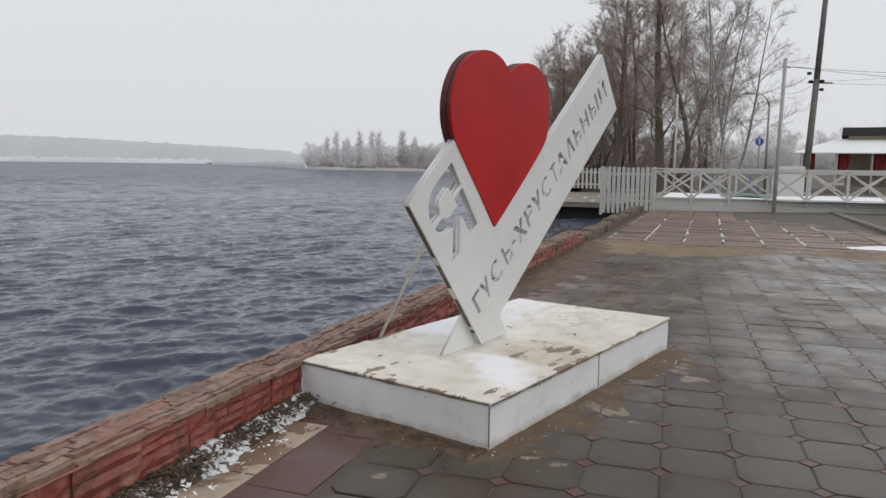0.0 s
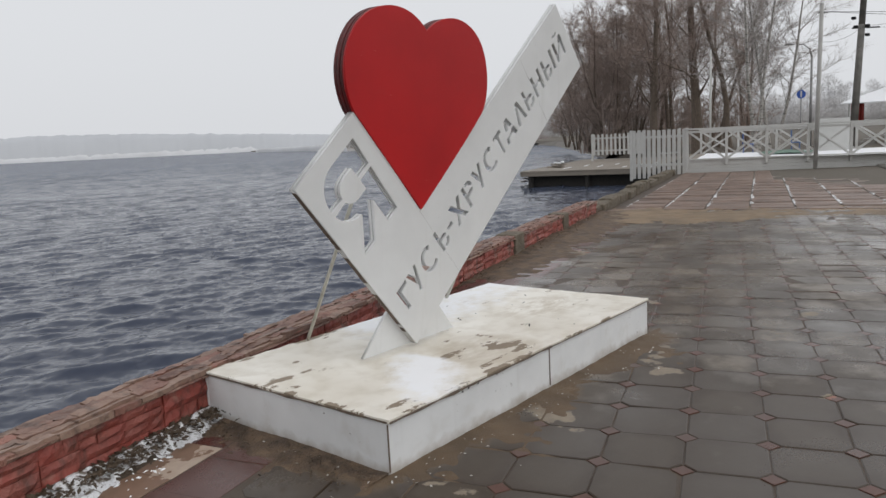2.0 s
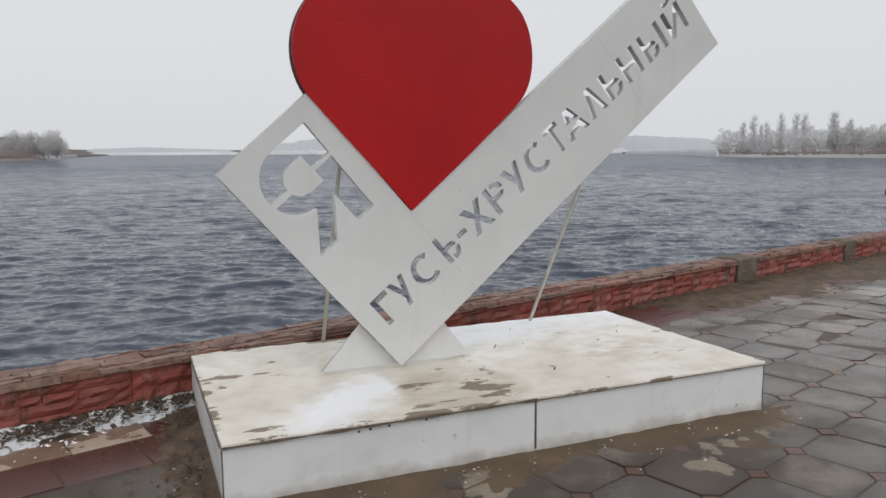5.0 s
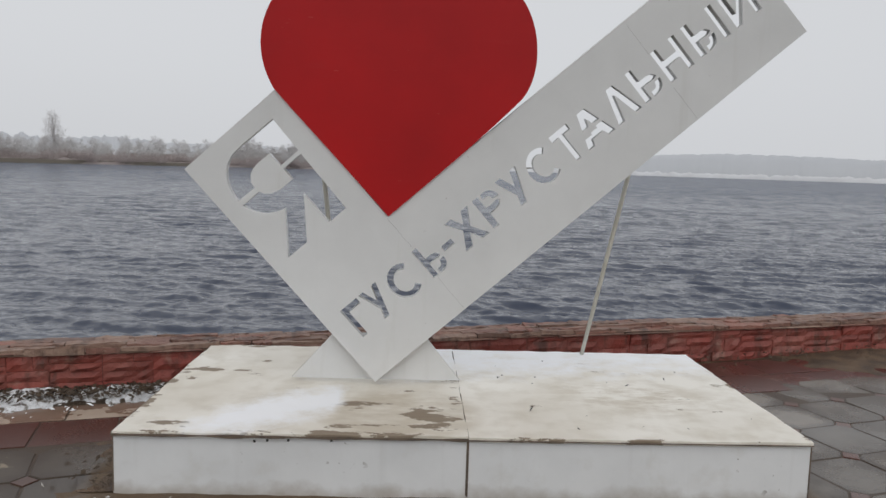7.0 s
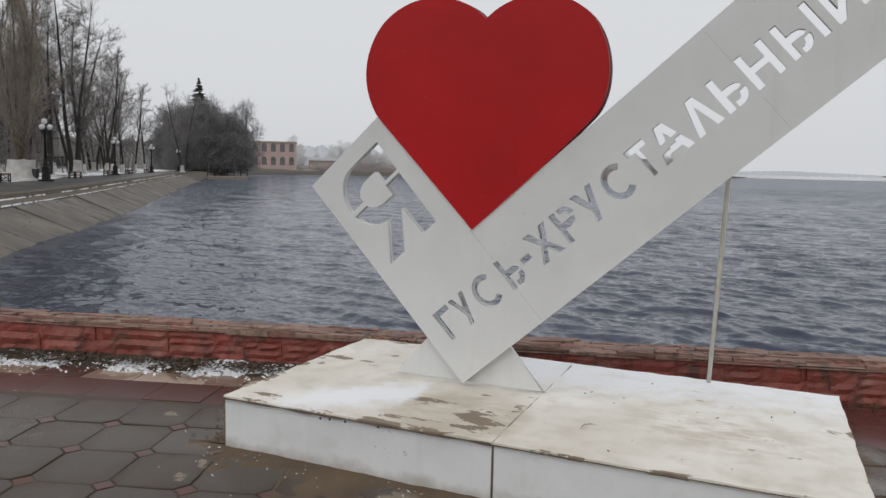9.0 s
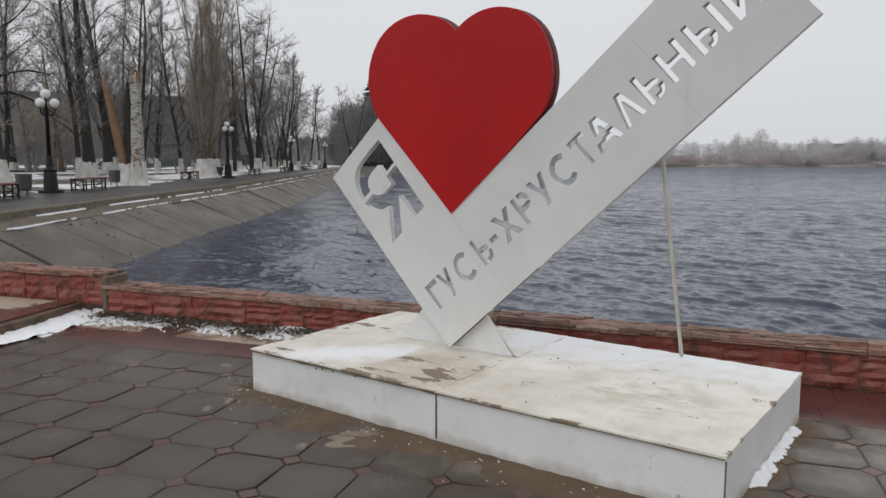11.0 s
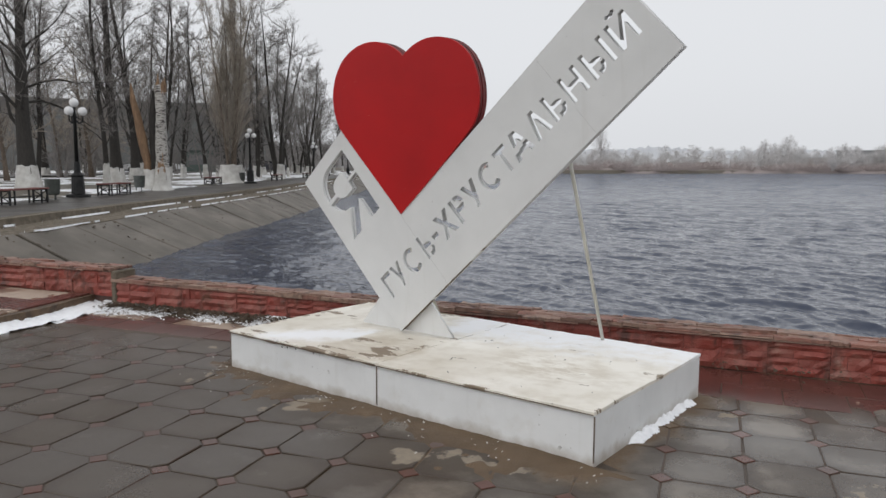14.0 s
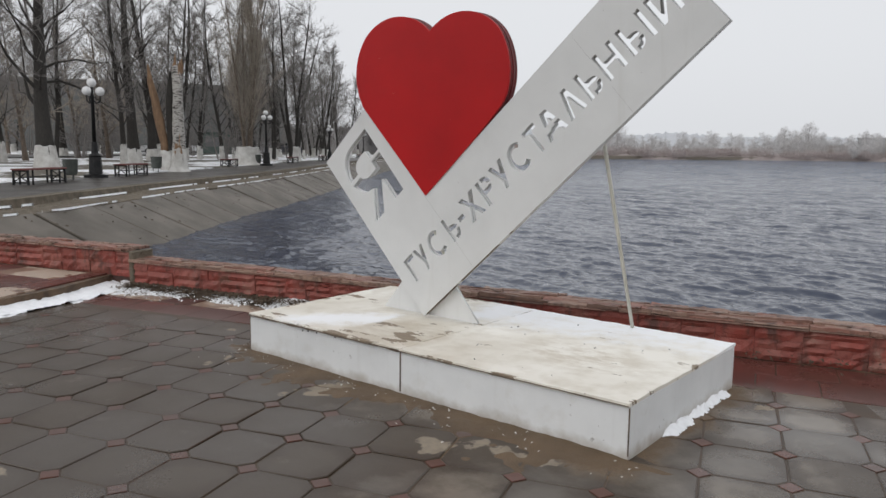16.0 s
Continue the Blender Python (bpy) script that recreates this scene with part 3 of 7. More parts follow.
# the shoreline, walked round the lake from the parapet's far end
SHORE = [Q(-13, 0.2).to_2d(), Q(0, 0.2).to_2d(), Q(14, 0.2).to_2d(), Q(27.4, 0.2).to_2d(), Q(34, 3).to_2d(), polar(24, 60), polar(26.4, 76), polar(27.9, 100), polar(30, 165), polar(33, 225), polar(38, 252), polar(43, 268),
         polar(46, 300), polar(48, 400), polar(50, 510), polar(52.6, 690), polar(53.4, 1010), polar(60, 1020), polar(72, 1110), polar(82, 1260), polar(91, 1280), polar(93.3, 560), polar(94.0, 430),
         polar(98, 350), polar(106, 262), polar(115, 232), polar(124, 214), polar(128, 185), polar(130.3, 135), polar(133.4, 72), polar(137.4, 46), polar(143, 29.5), polar(150, 19), polar(157, 14.2), polar(170, 12.5)]


def resample(line, step_near=1.5, step_far=14.0):
    out = []
    for a, b in zip(line, line[1:]):
        n = max(1, int((b - a).length / (step_near if a.length < 80 else step_far)))
        out += [a.lerp(b, k / n) for k in range(n)]
    return out + [line[-1]]


def ground():
    """One sheet of land round the lake that reaches the horizon."""
    mid = Vector((-5.0, 60.0))
    rim = resample(SHORE + [SHORE[0]])
    bands = [(-0.3, -1.3), (0.5, -0.55), (1.6, -0.16), (6, -0.13), (30, 0.2), (90, 1.2), (400, 4), (1400, 12), (3000, 12)]
    verts, faces = [], []
    for i, p in enumerate(rim):
        d = (p - mid).normalized()
        far = min(1.0, max(0.0, (p.length - 60) / 120))
        for off, z in bands:
            q = p + d * off
            wob = noise.noise(Vector((q.x * 0.05, q.y * 0.05, 3.0))) * (0.25 if off > 20 else 0.0)
            low = 0.75 * min(1.0, max(0.0, (p.length - 200) / 80)) if 10 < off < 500 else 0.0
            verts.append((q.x, q.y, z * (1 - low) + far * (0.5 if off > 1 else 0) + wob * (1 - low)))
    nb = len(bands)
    for i in range(len(rim) - 1):
        for j in range(nb - 1):
            faces.append((i * nb + j, i * nb + j + 1, (i + 1) * nb + j + 1, (i + 1) * nb + j))
    me = raw_mesh("ground", verts, faces, M_GROUND, True)
    return tagged(new("ground", me), "frozen brown ground with patches of thin snow", "ground", kind="structure")


ground()


def plaza_bed():
    """Sand bed under the pavers, and the retaining wall's core down into the water."""
    bm = bmesh.new()
    box(bm, -3.05, 13.2, -10.0, -0.02, -0.9, 0.0)
    bmesh.ops.subdivide_edges(bm, edges=[e for e in bm.edges if e.calc_length() > 12], cuts=12)
    for v in bm.verts:
        if v.co.z > -0.5:
            v.co.z = fall(v.co.x) - 0.0065
    ob = part("pavement", bm, M_JOINT, m=QUAY)
    return tagged(ob, "wet sandy bed of the paved quay", "pavement", kind="structure")


pavement = plaza_bed()


def sheet(name, outline, z0, z1, material):
    """A slab of any outline, its corners given from above in order."""
    bm = bmesh.new()
    lo, hi = [bm.verts.new((x, y, z0)) for x, y in outline], [bm.verts.new((x, y, z1)) for x, y in outline]
    bm.faces.new(lo[::-1])
    bm.faces.new(hi)
    n = len(lo)
    for k in range(n):
        bm.faces.new((lo[k], lo[(k + 1) % n], hi[(k + 1) % n], hi[k]))
    bmesh.ops.recalc_face_normals(bm, faces=bm.faces)
    return finish(bm, name, material)


def uneven_patch(name, sx, sy, nx, ny, height, material, cut=0.0):
    """A low heap on a grid: height(u, v) in metres, and no skin where it falls under cut."""
    verts, faces, idx = [], [], {}
    for j in range(ny + 1):
        for i in range(nx + 1):
            h = height(i / nx * sx, j / ny * sy)
            idx[i, j] = (len(verts), h)
            verts.append((i / nx * sx, j / ny * sy, max(h, cut - 0.006)))
    for j in range(ny):
        for i in range(nx):
            q = [idx[i, j], idx[i + 1, j], idx[i + 1, j + 1], idx[i, j + 1]]
            if max(h for _, h in q) > cut:
                faces.append([k for k, _ in q])
    return raw_mesh(name, verts, faces, material, True)


# soil strip at the foot of the parapet
soil = part("soil_strip", uneven_patch("soil_strip", 15.5, 0.26, 420, 10, lambda u, v: 0.004 + 0.035 * (v / 0.26) + 0.022 * noise.noise(Vector((u * 5, v * 6, 0.7))) + 0.012 * noise.noise(Vector((u * 21, v * 21, 5.0))) - 0.03 * max(0, 0.07 - v) / 0.07 - 0.045 * max(0.0, min(1.0, u - 3.6, 8.8 - u)), M_SOIL), None, m=QUAY @ pose(-3.1, -0.21, -0.006, 0, 0.30, 0))
tagged(soil, "strip of wet soil and leaf litter along the parapet", "soil", kind="stuff")

washed = part("washed_soil", uneven_patch("washed_soil", 9.2, 1.1, 230, 34, lambda u, v: 0.017 + 0.06 * (v - 0.80) + 0.020 * noise.noise(Vector((u * 1.1, v * 1.6, 9.0))) + 0.012 * noise.noise(Vector((u * 6, v * 6, 3.0))) - 0.03 * max(0, 2.0 - u) + 0.012 * min(1, u / 5), M_WASH, -0.02), None, m=QUAY @ pose(3.3, -1.06, -0.024, 0, 0.40, 0))
tagged(washed, "brown silt washed along the foot of the parapet", "silt", kind="stuff")

front_sand = part("sand_strip", uneven_patch("sand_strip", 3.6, 0.66, 180, 40, lambda u, v: 0.004 + 0.035 * (v - 0.51 + 0.13 * noise.noise(Vector((u * 1.3, 4.0, 1.0)))) + 0.010 * noise.noise(Vector((u * 2.6, v * 3.5, 6.0))) + 0.006 * noise.noise(Vector((u * 11, v * 11, 2.0))) - 0.03 * max(0, 0.3 - u) - 0.03 * max(0, u - 3.0), M_SANDY, -0.012), None)
front_sand.matrix_basis = pose(-0.25, -0.645, -0.0175)
tagged(front_sand, "wet brown sand washed along the platform's front", "sand", kind="stuff")
side_soil = part("soil_strip", uneven_patch("soil_strip", 0.42, 1.55, 36, 110, lambda u, v: 0.004 + 0.05 * (u - 0.22) + 0.014 * noise.noise(Vector((u * 3, v * 2.2, 8.0))) + 0.004 * noise.noise(Vector((u * 14, v * 14, 2.0))), M_WASH, -0.012), None)
side_soil.matrix_basis = pose(-0.40, 0.02, -0.017)
tagged(side_soil, "brown dirt and debris beside the platform", "soil", kind="stuff")
# asphalt beyond the pavers, yellow washed sand, and the long slabs up to the fence
tagged(part("road", sheet("road", [(-14, -60), (60, -60), (60, -7.25), (16.5, -7.25), (13.2, -9.95), (-14, -9.95)], -0.6, -0.12, M_ASPHALT), None, m=QUAY), "wet dark asphalt beside the paved quay", "road", kind="structure")
bm = bmesh.new()
box(bm, 13.2, 27.9, -7.1, -0.02, -0.9, -0.022)
for v in bm.verts:
    v.co.z -= 0.0062 * max(0, v.co.x - 13.2)
far_bed = tagged(part("forecourt", bm, M_JOINT, m=QUAY @ pose(0, 0, -0.085)), "grey-brown slab forecourt before the white fence", "pavement", kind="structure")
bm = bmesh.new()
slab_rng = random.Random(12)
for c in range(8):
    w0 = -0.35 - c * 0.87
    s = 12.9
    while s < 27.7:
        ln = slab_rng.uniform(0.19, 0.25)
        drop = -0.0062 * max(0, s - 13.2)
        box(bm, s + 0.011, s + ln - 0.011, w0 - 0.82, w0, -0.06, slab_rng.uniform(-0.010, 0.010) + drop)
        s += ln
tagged(part("slab_rows", bm, M_SLAB, far_bed), "long wet slabs laid in rows", kind="stuff")
sand = part("sand_patch", uneven_patch("sand_patch", 3.4, 6.5, 110, 170, lambda u, v: -0.008 + 0.020 * noise.noise(Vector((u * 0.9, v * 0.6, 2.0))) + 0.020 * noise.noise(Vector((u * 2.6, v * 2.2, 4.0))) + 0.012 * noise.noise(Vector((u * 8, v * 8, 4.0))) + 0.009 * min(2.5, max(0, v - 2.4)) - 0.014 * abs(u - 1.55 + 0.18 * (v - 3)) ** 1.5, M_SAND, -0.02), None)
sand.matrix_basis = QUAY @ pose(10.3, -6.6, -0.075)
tagged(sand, "yellow sand washed across the paving", "sand", kind="stuff")
# snow lines left in the joints of the forecourt
for c in range(7):
    w0 = -0.325 - c * 0.87
    rr = random.Random(c)
    o = rr.uniform(0, 9)
    me = uneven_patch("snow_line", 13.6, 0.22, 190, 6, lambda u, v: -0.004 + 0.016 * noise.noise(Vector((u * 0.9 + o, v * 4, 1.0 + c))) + 0.022 * noise.noise(Vector((u * 9, v * 16, 4.0 + c))) - 18 * (v - 0.11) ** 2, M_SNOW_DIRTY)
    ob = part("snow_line", me, None)
    ob.matrix_basis = QUAY @ pose(13.6, w0 - 0.14, -0.085, 0, 0.36, 0)
    tagged(ob, "thin line of snow in a paving joint", "snow", "snow lines", "stuff")

# kerb on the landward side of the forecourt
kerb = thing("kerb", "row of grey concrete kerb stones edging the quay", "kerb", QUAY @ pose(0, 0, -0.085), kind="structure")
for k in range(13):
    bm = bmesh.new()
    box(bm, 16.5 + k * 1.0 + 0.008, 17.5 + k * 1.0 - 0.008, -7.4, -7.12, -0.2 - 0.006 * k, 0.10 - 0.006 * k, 0.02)
    part("kerb_stone", bm, M_CONC, kerb)
patch = part("snow_patch", uneven_patch("snow_patch", 1.7, 1.6, 30, 30, lambda u, v: 0.03 - 0.06 * ((u - 0.8) ** 2 / 0.5 + (v - 0.8) ** 2 / 0.7) + 0.03 * noise.noise(Vector((u * 2.4, v * 2.4, 7.7))), M_SNOW), None)
patch.matrix_basis = QUAY @ pose(13.2, -7.0, -0.085)
tagged(patch, "small patch of old snow on the paving", "snow", kind="stuff")

# raised landing to the west, with a dark edge and snow along it
STEP = [(-1.75, -2.6), (-2.72, -0.74), (-2.90, -0.12), (-3.40, 0.78)]
landing = tagged(part("landing", sheet("landing", [(-13, -10)] + [(-0.6, -6.2)] + STEP + [(-3.55, 0.55), (-12.4, -2.0)], -0.6, 0.098, M_WASH), None), "raised landing with a dark wet edge", "landing", kind="structure")

# ---- parapet: core, rough far end ----
parapet = thing("wall_quay", "low red rock-faced parapet with rust-brown cap stones", "parapet wall", QUAY @ pose(0, 0, -0.006, 0, 0.32, 0), kind="structure")
bm = bmesh.new()
box(bm, -3.15, 12.0, 0.035, 0.27, -1.4, 0.235)
part("core", bm, M_MORTAR, parapet)
parapet_west = thing("wall_quay_west", "taller red rock-faced parapet beside the landing", "parapet wall", QUAY, kind="structure")
bm = bmesh.new()
box(bm, -13.0, -3.165, 0.035, 0.29, -1.4, 0.355)
part("core", bm, M_MORTAR, parapet_west)
rough_kerb = thing("wall_quay_east", "rough unpainted stone kerb with soil and leaves", "kerb wall", QUAY, kind="structure")
rk = random.Random(8)
s = 12.05
while s < 27.2:
    ln = rk.uniform(0.5, 1.1)
    bm = bmesh.new()
    box(bm, s, s + ln - 0.02, rk.uniform(-0.04, 0.03), 0.32, -1.4, rk.uniform(0.05, 0.15) - 0.006 * (s - 12), 0.022)
    bmesh.ops.subdivide_edges(bm, edges=bm.edges[:], cuts=2, use_grid_fill=True)
    for v in bm.verts:
        v.co += Vector([0.045 * noise.noise(v.co * 6.1 + Vector((k * 9, s, 0))) for k in range(3)])
    part("kerb_rock", bm, M_ROUGH, rough_kerb)
    s += ln

# ---- embankment of sloping concrete slabs and its promenade ----
EDGE = [Vector((-9.6, -2.4)), Vector((-12.76, 3.6)), Vector((-17.27, 9.3)), Vector((-21.7, 15.4)), Vector((-27.5, 22.8)), Vector((-35.5, 32.6)), Vector((-46, 45.5)), Vector((-60, 63)), Vector((-80, 90)), Vector((-92, 108))]
PROM = 0.33


def along(line, d):
    for a, b in zip(line, line[1:]):
        n = (b - a).length
        if d <= n:
            return a.lerp(b, d / n), (b - a).normalized()
        d -= n
    return line[-1].copy(), (line[-1] - line[-2]).normalized()


def strip(name, line, offs, material, step=1.2, uneven=0.0):
    """A band along a line: rows of (offset towards the water, height)."""
    total = sum((b - a).length for a, b in zip(line, line[1:]))
    n = int(total / step)
    verts, faces = [], []
    for i in range(n + 1):
        p, d = along(line, total * i / n)
        side = Vector((d.y, -d.x))
        for o, z in offs:
            q = p + side * o
            verts.append((q.x, q.y, z + uneven * noise.noise(Vector((q.x * 0.7, q.y * 0.7, z)))))
    m = len(offs)
    for i in range(n):
        for j in range(m - 1):
            faces.append((i * m + j, (i + 1) * m + j, (i + 1) * m + j + 1, i * m + j + 1))
    return raw_mesh(name, verts, faces, material, False)


tagged(new("promenade", strip("promenade", EDGE, [(-4.6, PROM - 0.5), (-4.6, PROM), (-0.34, PROM), (-0.34, PROM - 0.3)], M_ASPHALT)), "wet dark asphalt lakeside promenade", "promenade", kind="structure")
tagged(new("park_lawn", strip("park_lawn", EDGE, [(-70, 0.75), (-40, 0.62), (-16, 0.45), (-6, PROM + 0.07), (-4.5, PROM + 0.02), (-4.4, PROM - 0.3)], M_PARK, 2.0, 0.08)), "park lawn under thin patchy snow", "lawn", kind="structure")
tagged(new("promenade_kerb", strip("promenade_kerb", EDGE, [(-0.36, PROM - 0.4), (-0.36, PROM + 0.02), (0.0, PROM + 0.02), (0.04, PROM - 0.15), (0.04, PROM - 0.5)], M_ROUGH, 1.2, 0.02)), "worn concrete edge of the promenade", "kerb", kind="structure")
tagged(new("berm", strip("berm", EDGE, [(0.03, PROM - 0.6), (0.03, PROM - 0.15), (0.75, 0.09), (0.78, -0.5)], M_ROUGH, 0.6, 0.05)), "earth ledge above the slope", "ledge", kind="structure")
embankment = thing("embankment", "sloping bank of grey concrete slabs above the water", "embankment", kind="structure")
d, slab_rng = 0.0, random.Random(3)
while d < 92:
    p, t = along(EDGE, d)
    p2, t2 = along(EDGE, d + 1.90 + slab_rng.uniform(0, 0.05))
    a, b = Vector((t.y, -t.x)), Vector((t2.y, -t2.x))
    up, lo = 0.075 + slab_rng.uniform(-0.03, 0.03), -1.05 + slab_rng.uniform(-0.04, 0.04)
    w = 3.3
    corners = [p + a * 0.72, p2 + b * 0.72, p2 + b * w, p + a * w]
    zs = (up, up, lo, lo)
    bm = bmesh.new()
    top = [bm.verts.new((c.x, c.y, z)) for c, z in zip(corners, zs)]
    bot = [bm.verts.new((c.x, c.y, z - 0.14)) for c, z in zip(corners, zs)]
    bm.faces.new(top)
    bm.faces.new(bot[::-1])
    for k in range(4):
        bm.faces.new((bot[k], bot[(k + 1) % 4], top[(k + 1) % 4], top[k]))
    bmesh.ops.recalc_face_normals(bm, faces=bm.faces)
    bmesh.ops.bevel(bm, geom=bm.edges[:], offset=0.02, segments=1, affect="EDGES")
    part("concrete_slab", bm, M_CONC_WET, embankment)
    d += 2.0
# snow caught on the ledge and at the foot of the kerb
for off, wid, seed, zz in ((0.10, 0.058, 2, 0.180), (0.74, 0.052, 6, 0.080)):
    verts, faces = [], []
    n = 1500
    for i in range(n + 1):
        q, t = along(EDGE, 3 + 84 * i / n)
        side = Vector((t.y, -t.x))
        h = 0.9 * noise.noise(Vector((i * 0.035, seed, 0.3))) + 0.55 * noise.noise(Vector((i * 0.16, seed, 3.3))) + 0.05
        half = max(0.0, 0.5 * wid * (0.02 + 0.75 * h + 0.22 * noise.noise(Vector((i * 0.5, seed, 8.3)))))
        for o, up in ((-half, 0.0), (0, 0.05 if half > 0 else -0.2), (half, 0.0)):
            e = q + side * (off + o)
            verts.append((e.x, e.y, zz - 0.13 * o + up - (0.3 if half <= 0 else 0)))
    for i in range(n):
        for j in range(2):
            faces.append((i * 3 + j, (i + 1) * 3 + j, (i + 1) * 3 + j + 1, i * 3 + j + 1))
    ob = new("snow_ribbon", raw_mesh("snow_ribbon", verts, faces, M_SNOW, True))
    tagged(ob, "ribbon of old snow on the embankment ledge", "snow", "snow ribbons", "stuff")

# ---- the platform: two plywood boxes side by side ----
LONG, DEEP, HIGH = 1.528, 1.566, 0.272


def platform(x0, label, lip_worn):
    base = thing("platform", label, "platform", pose(x0, 0, 0, -0.15, -0.1, 0), "display platforms")
    g = 0.0025
    bm = bmesh.new()
    box(bm, g, LONG - g, 0, DEEP, HIGH - 0.021, HIGH, 0.002)
    bmesh.ops.subdivide_edges(bm, edges=[e for e in bm.edges if e.calc_length() > 1], cuts=40, use_grid_fill=True)
    for v in bm.verts:
        v.co.z += 0.004 * noise.noise(Vector((v.co.x * 1.3 + x0, v.co.y * 1.3, 2.0)))
        rim = min(v.co.x - g, LONG - g - v.co.x, v.co.y, DEEP - v.co.y)
        if rim < 0.004:
            v.co += Vector((0.006 * noise.noise(v.co * 9 + Vector((3, 0, 0))), 0.008 * noise.noise(v.co * 11), 0.003 * noise.noise(v.co * 13)))
    part("top_board", bm, M_TOP, base, "cream-white top with flaking paint")
    for name, (a, b, c, d) in (("front_board", (g, LONG - g, 0.012, 0.03)), ("back_board", (g, LONG - g, DEEP - 0.03, DEEP - 0.012)), ("side_board", (g + 0.003, g + 0.021, 0.031, DEEP - 0.031)), ("side_board", (LONG - g - 0.021, LONG - g - 0.003, 0.031, DEEP - 0.031))):
        bm = bmesh.new()
        box(bm, a, b, c, d, -0.03, HIGH - 0.024, 0.003)
        part(name, bm, M_SIDE, base)
    bm = bmesh.new()
    box(bm, 0.03, LONG - 0.03, 0.04, DEEP - 0.04, 0.0, HIGH - 0.03)
    part("frame", bm, M_DARK, base)
    if lip_worn:
        bm = bmesh.new()
        box(bm, LONG - 0.0022, LONG + 0.0012, 0.014, DEEP - 0.006, 0.0, HIGH - 0.003)
        part("joint_filler", bm, M_EDGE, base, "dirt packed in the joint")
    for cx in (g - 0.0012, LONG - g - 0.0048):
        bm = bmesh.new()
        box(bm, cx, cx + 0.006, 0.0098, 0.0165, 0.0, HIGH - 0.026)
        part("corner_edge", bm, M_EDGE, base, "bare brown corner edge")
    if lip_worn:
        bm = bmesh.new()
        for k in range(70):
            a = 0.012 + (DEEP - 0.024) * k / 70
            h = 0.007 * (0.75 + noise.noise(Vector((a * 6, 5, 1))))
            box(bm, -0.0055, -0.0012, a, a + (DEEP - 0.024) / 70, HIGH - 0.012 - h, HIGH - 0.012 + h * 0.7)
        tagged(part("worn_edge", bm, M_EDGE, base, "bare brown plywood edge"), kind="stuff")
        for nx, nz in ((0.60, 0.232), (0.655, 0.236), (0.745, 0.238), (0.93, 0.240)):
            bm = bmesh.new()
            box(bm, nx, nx + 0.011, 0.0085, 0.0122, nz - 0.004, nz + 0.007, 0.001)
            part("nail", bm, M_DARK, base, "bent dark nail in the front board")
    # worn brown edge of the top board along the front
    bm = bmesh.new()
    n = 60 if lip_worn else 40
    for k in range(n):
        a = g + (LONG - 2 * g) * k / n
        h = (0.009 if lip_worn else 0.0035) * (0.7 + noise.noise(Vector((a * 7 + x0, 1, 1))))
        h = max(h, 0.0022)
        if h > 0.002:
            box(bm, a, a + (LONG - 2 * g) / n, -0.009, -0.004, HIGH - 0.012 - h, HIGH - 0.012 + h * 0.6)
    tagged(part("worn_edge", bm, M_EDGE, base, "bare brown plywood edge"), kind="stuff")
    return base


platform(0.0, "white painted plywood platform with flaked brown edge", True)
platform(LONG - 0.0035, "white painted plywood platform dusted with snow", False)

# ---- the sign: an L of two arms with cut-out letters, and a heart in its crook ----
TIP, TURN_U, LEAN_Y = Vector((1.080, 0.776, 0.288)), 41.7, 0.055
# x along the long arm, y along the short one, z towards the quay
SIGN = pose(*TIP) @ pose(0, 0, 0, 90 + math.degrees(math.atan(LEAN_Y)), 0, 0) @ pose(0, 0, 0, 0, 0, TURN_U)
ARM_W, BAR, ARM = 0.624, 2.832, 1.464


def arc(cx, cy, rx, ry, a0, a1, n=14):
    return [(cx + rx * math.cos(radians(a0 + (a1 - a0) * k / n)), cy + ry * math.sin(radians(a0 + (a1 - a0) * k / n))) for k in range(n + 1)]


T = 0.19     # stroke of the letters against their height


def soft_sign(w):
    r = w - 0.02
    upper = [(0, 0), (T, 0), (T, 0.40), (0.55 * w, 0.40)] + [(0.80 * w, 0.385), (0.95 * w, 0.44), (0.80 * w, 0.56), (0.58 * w, 0.60), (T, 0.60), (T, 1), (0, 1)]
    hook = [(T + 0.09, 0.0), (0.55 * w, 0.0)] + arc(0.55 * w, 0.30, 0.45 * w, 0.30, -80, 8, 8) + arc(0.55 * w, 0.30, 0.45 * w - T, 0.30 - T * 0.85, 8, -80, 8) + [(T + 0.09, T * 0.9)]
    return [upper, hook]


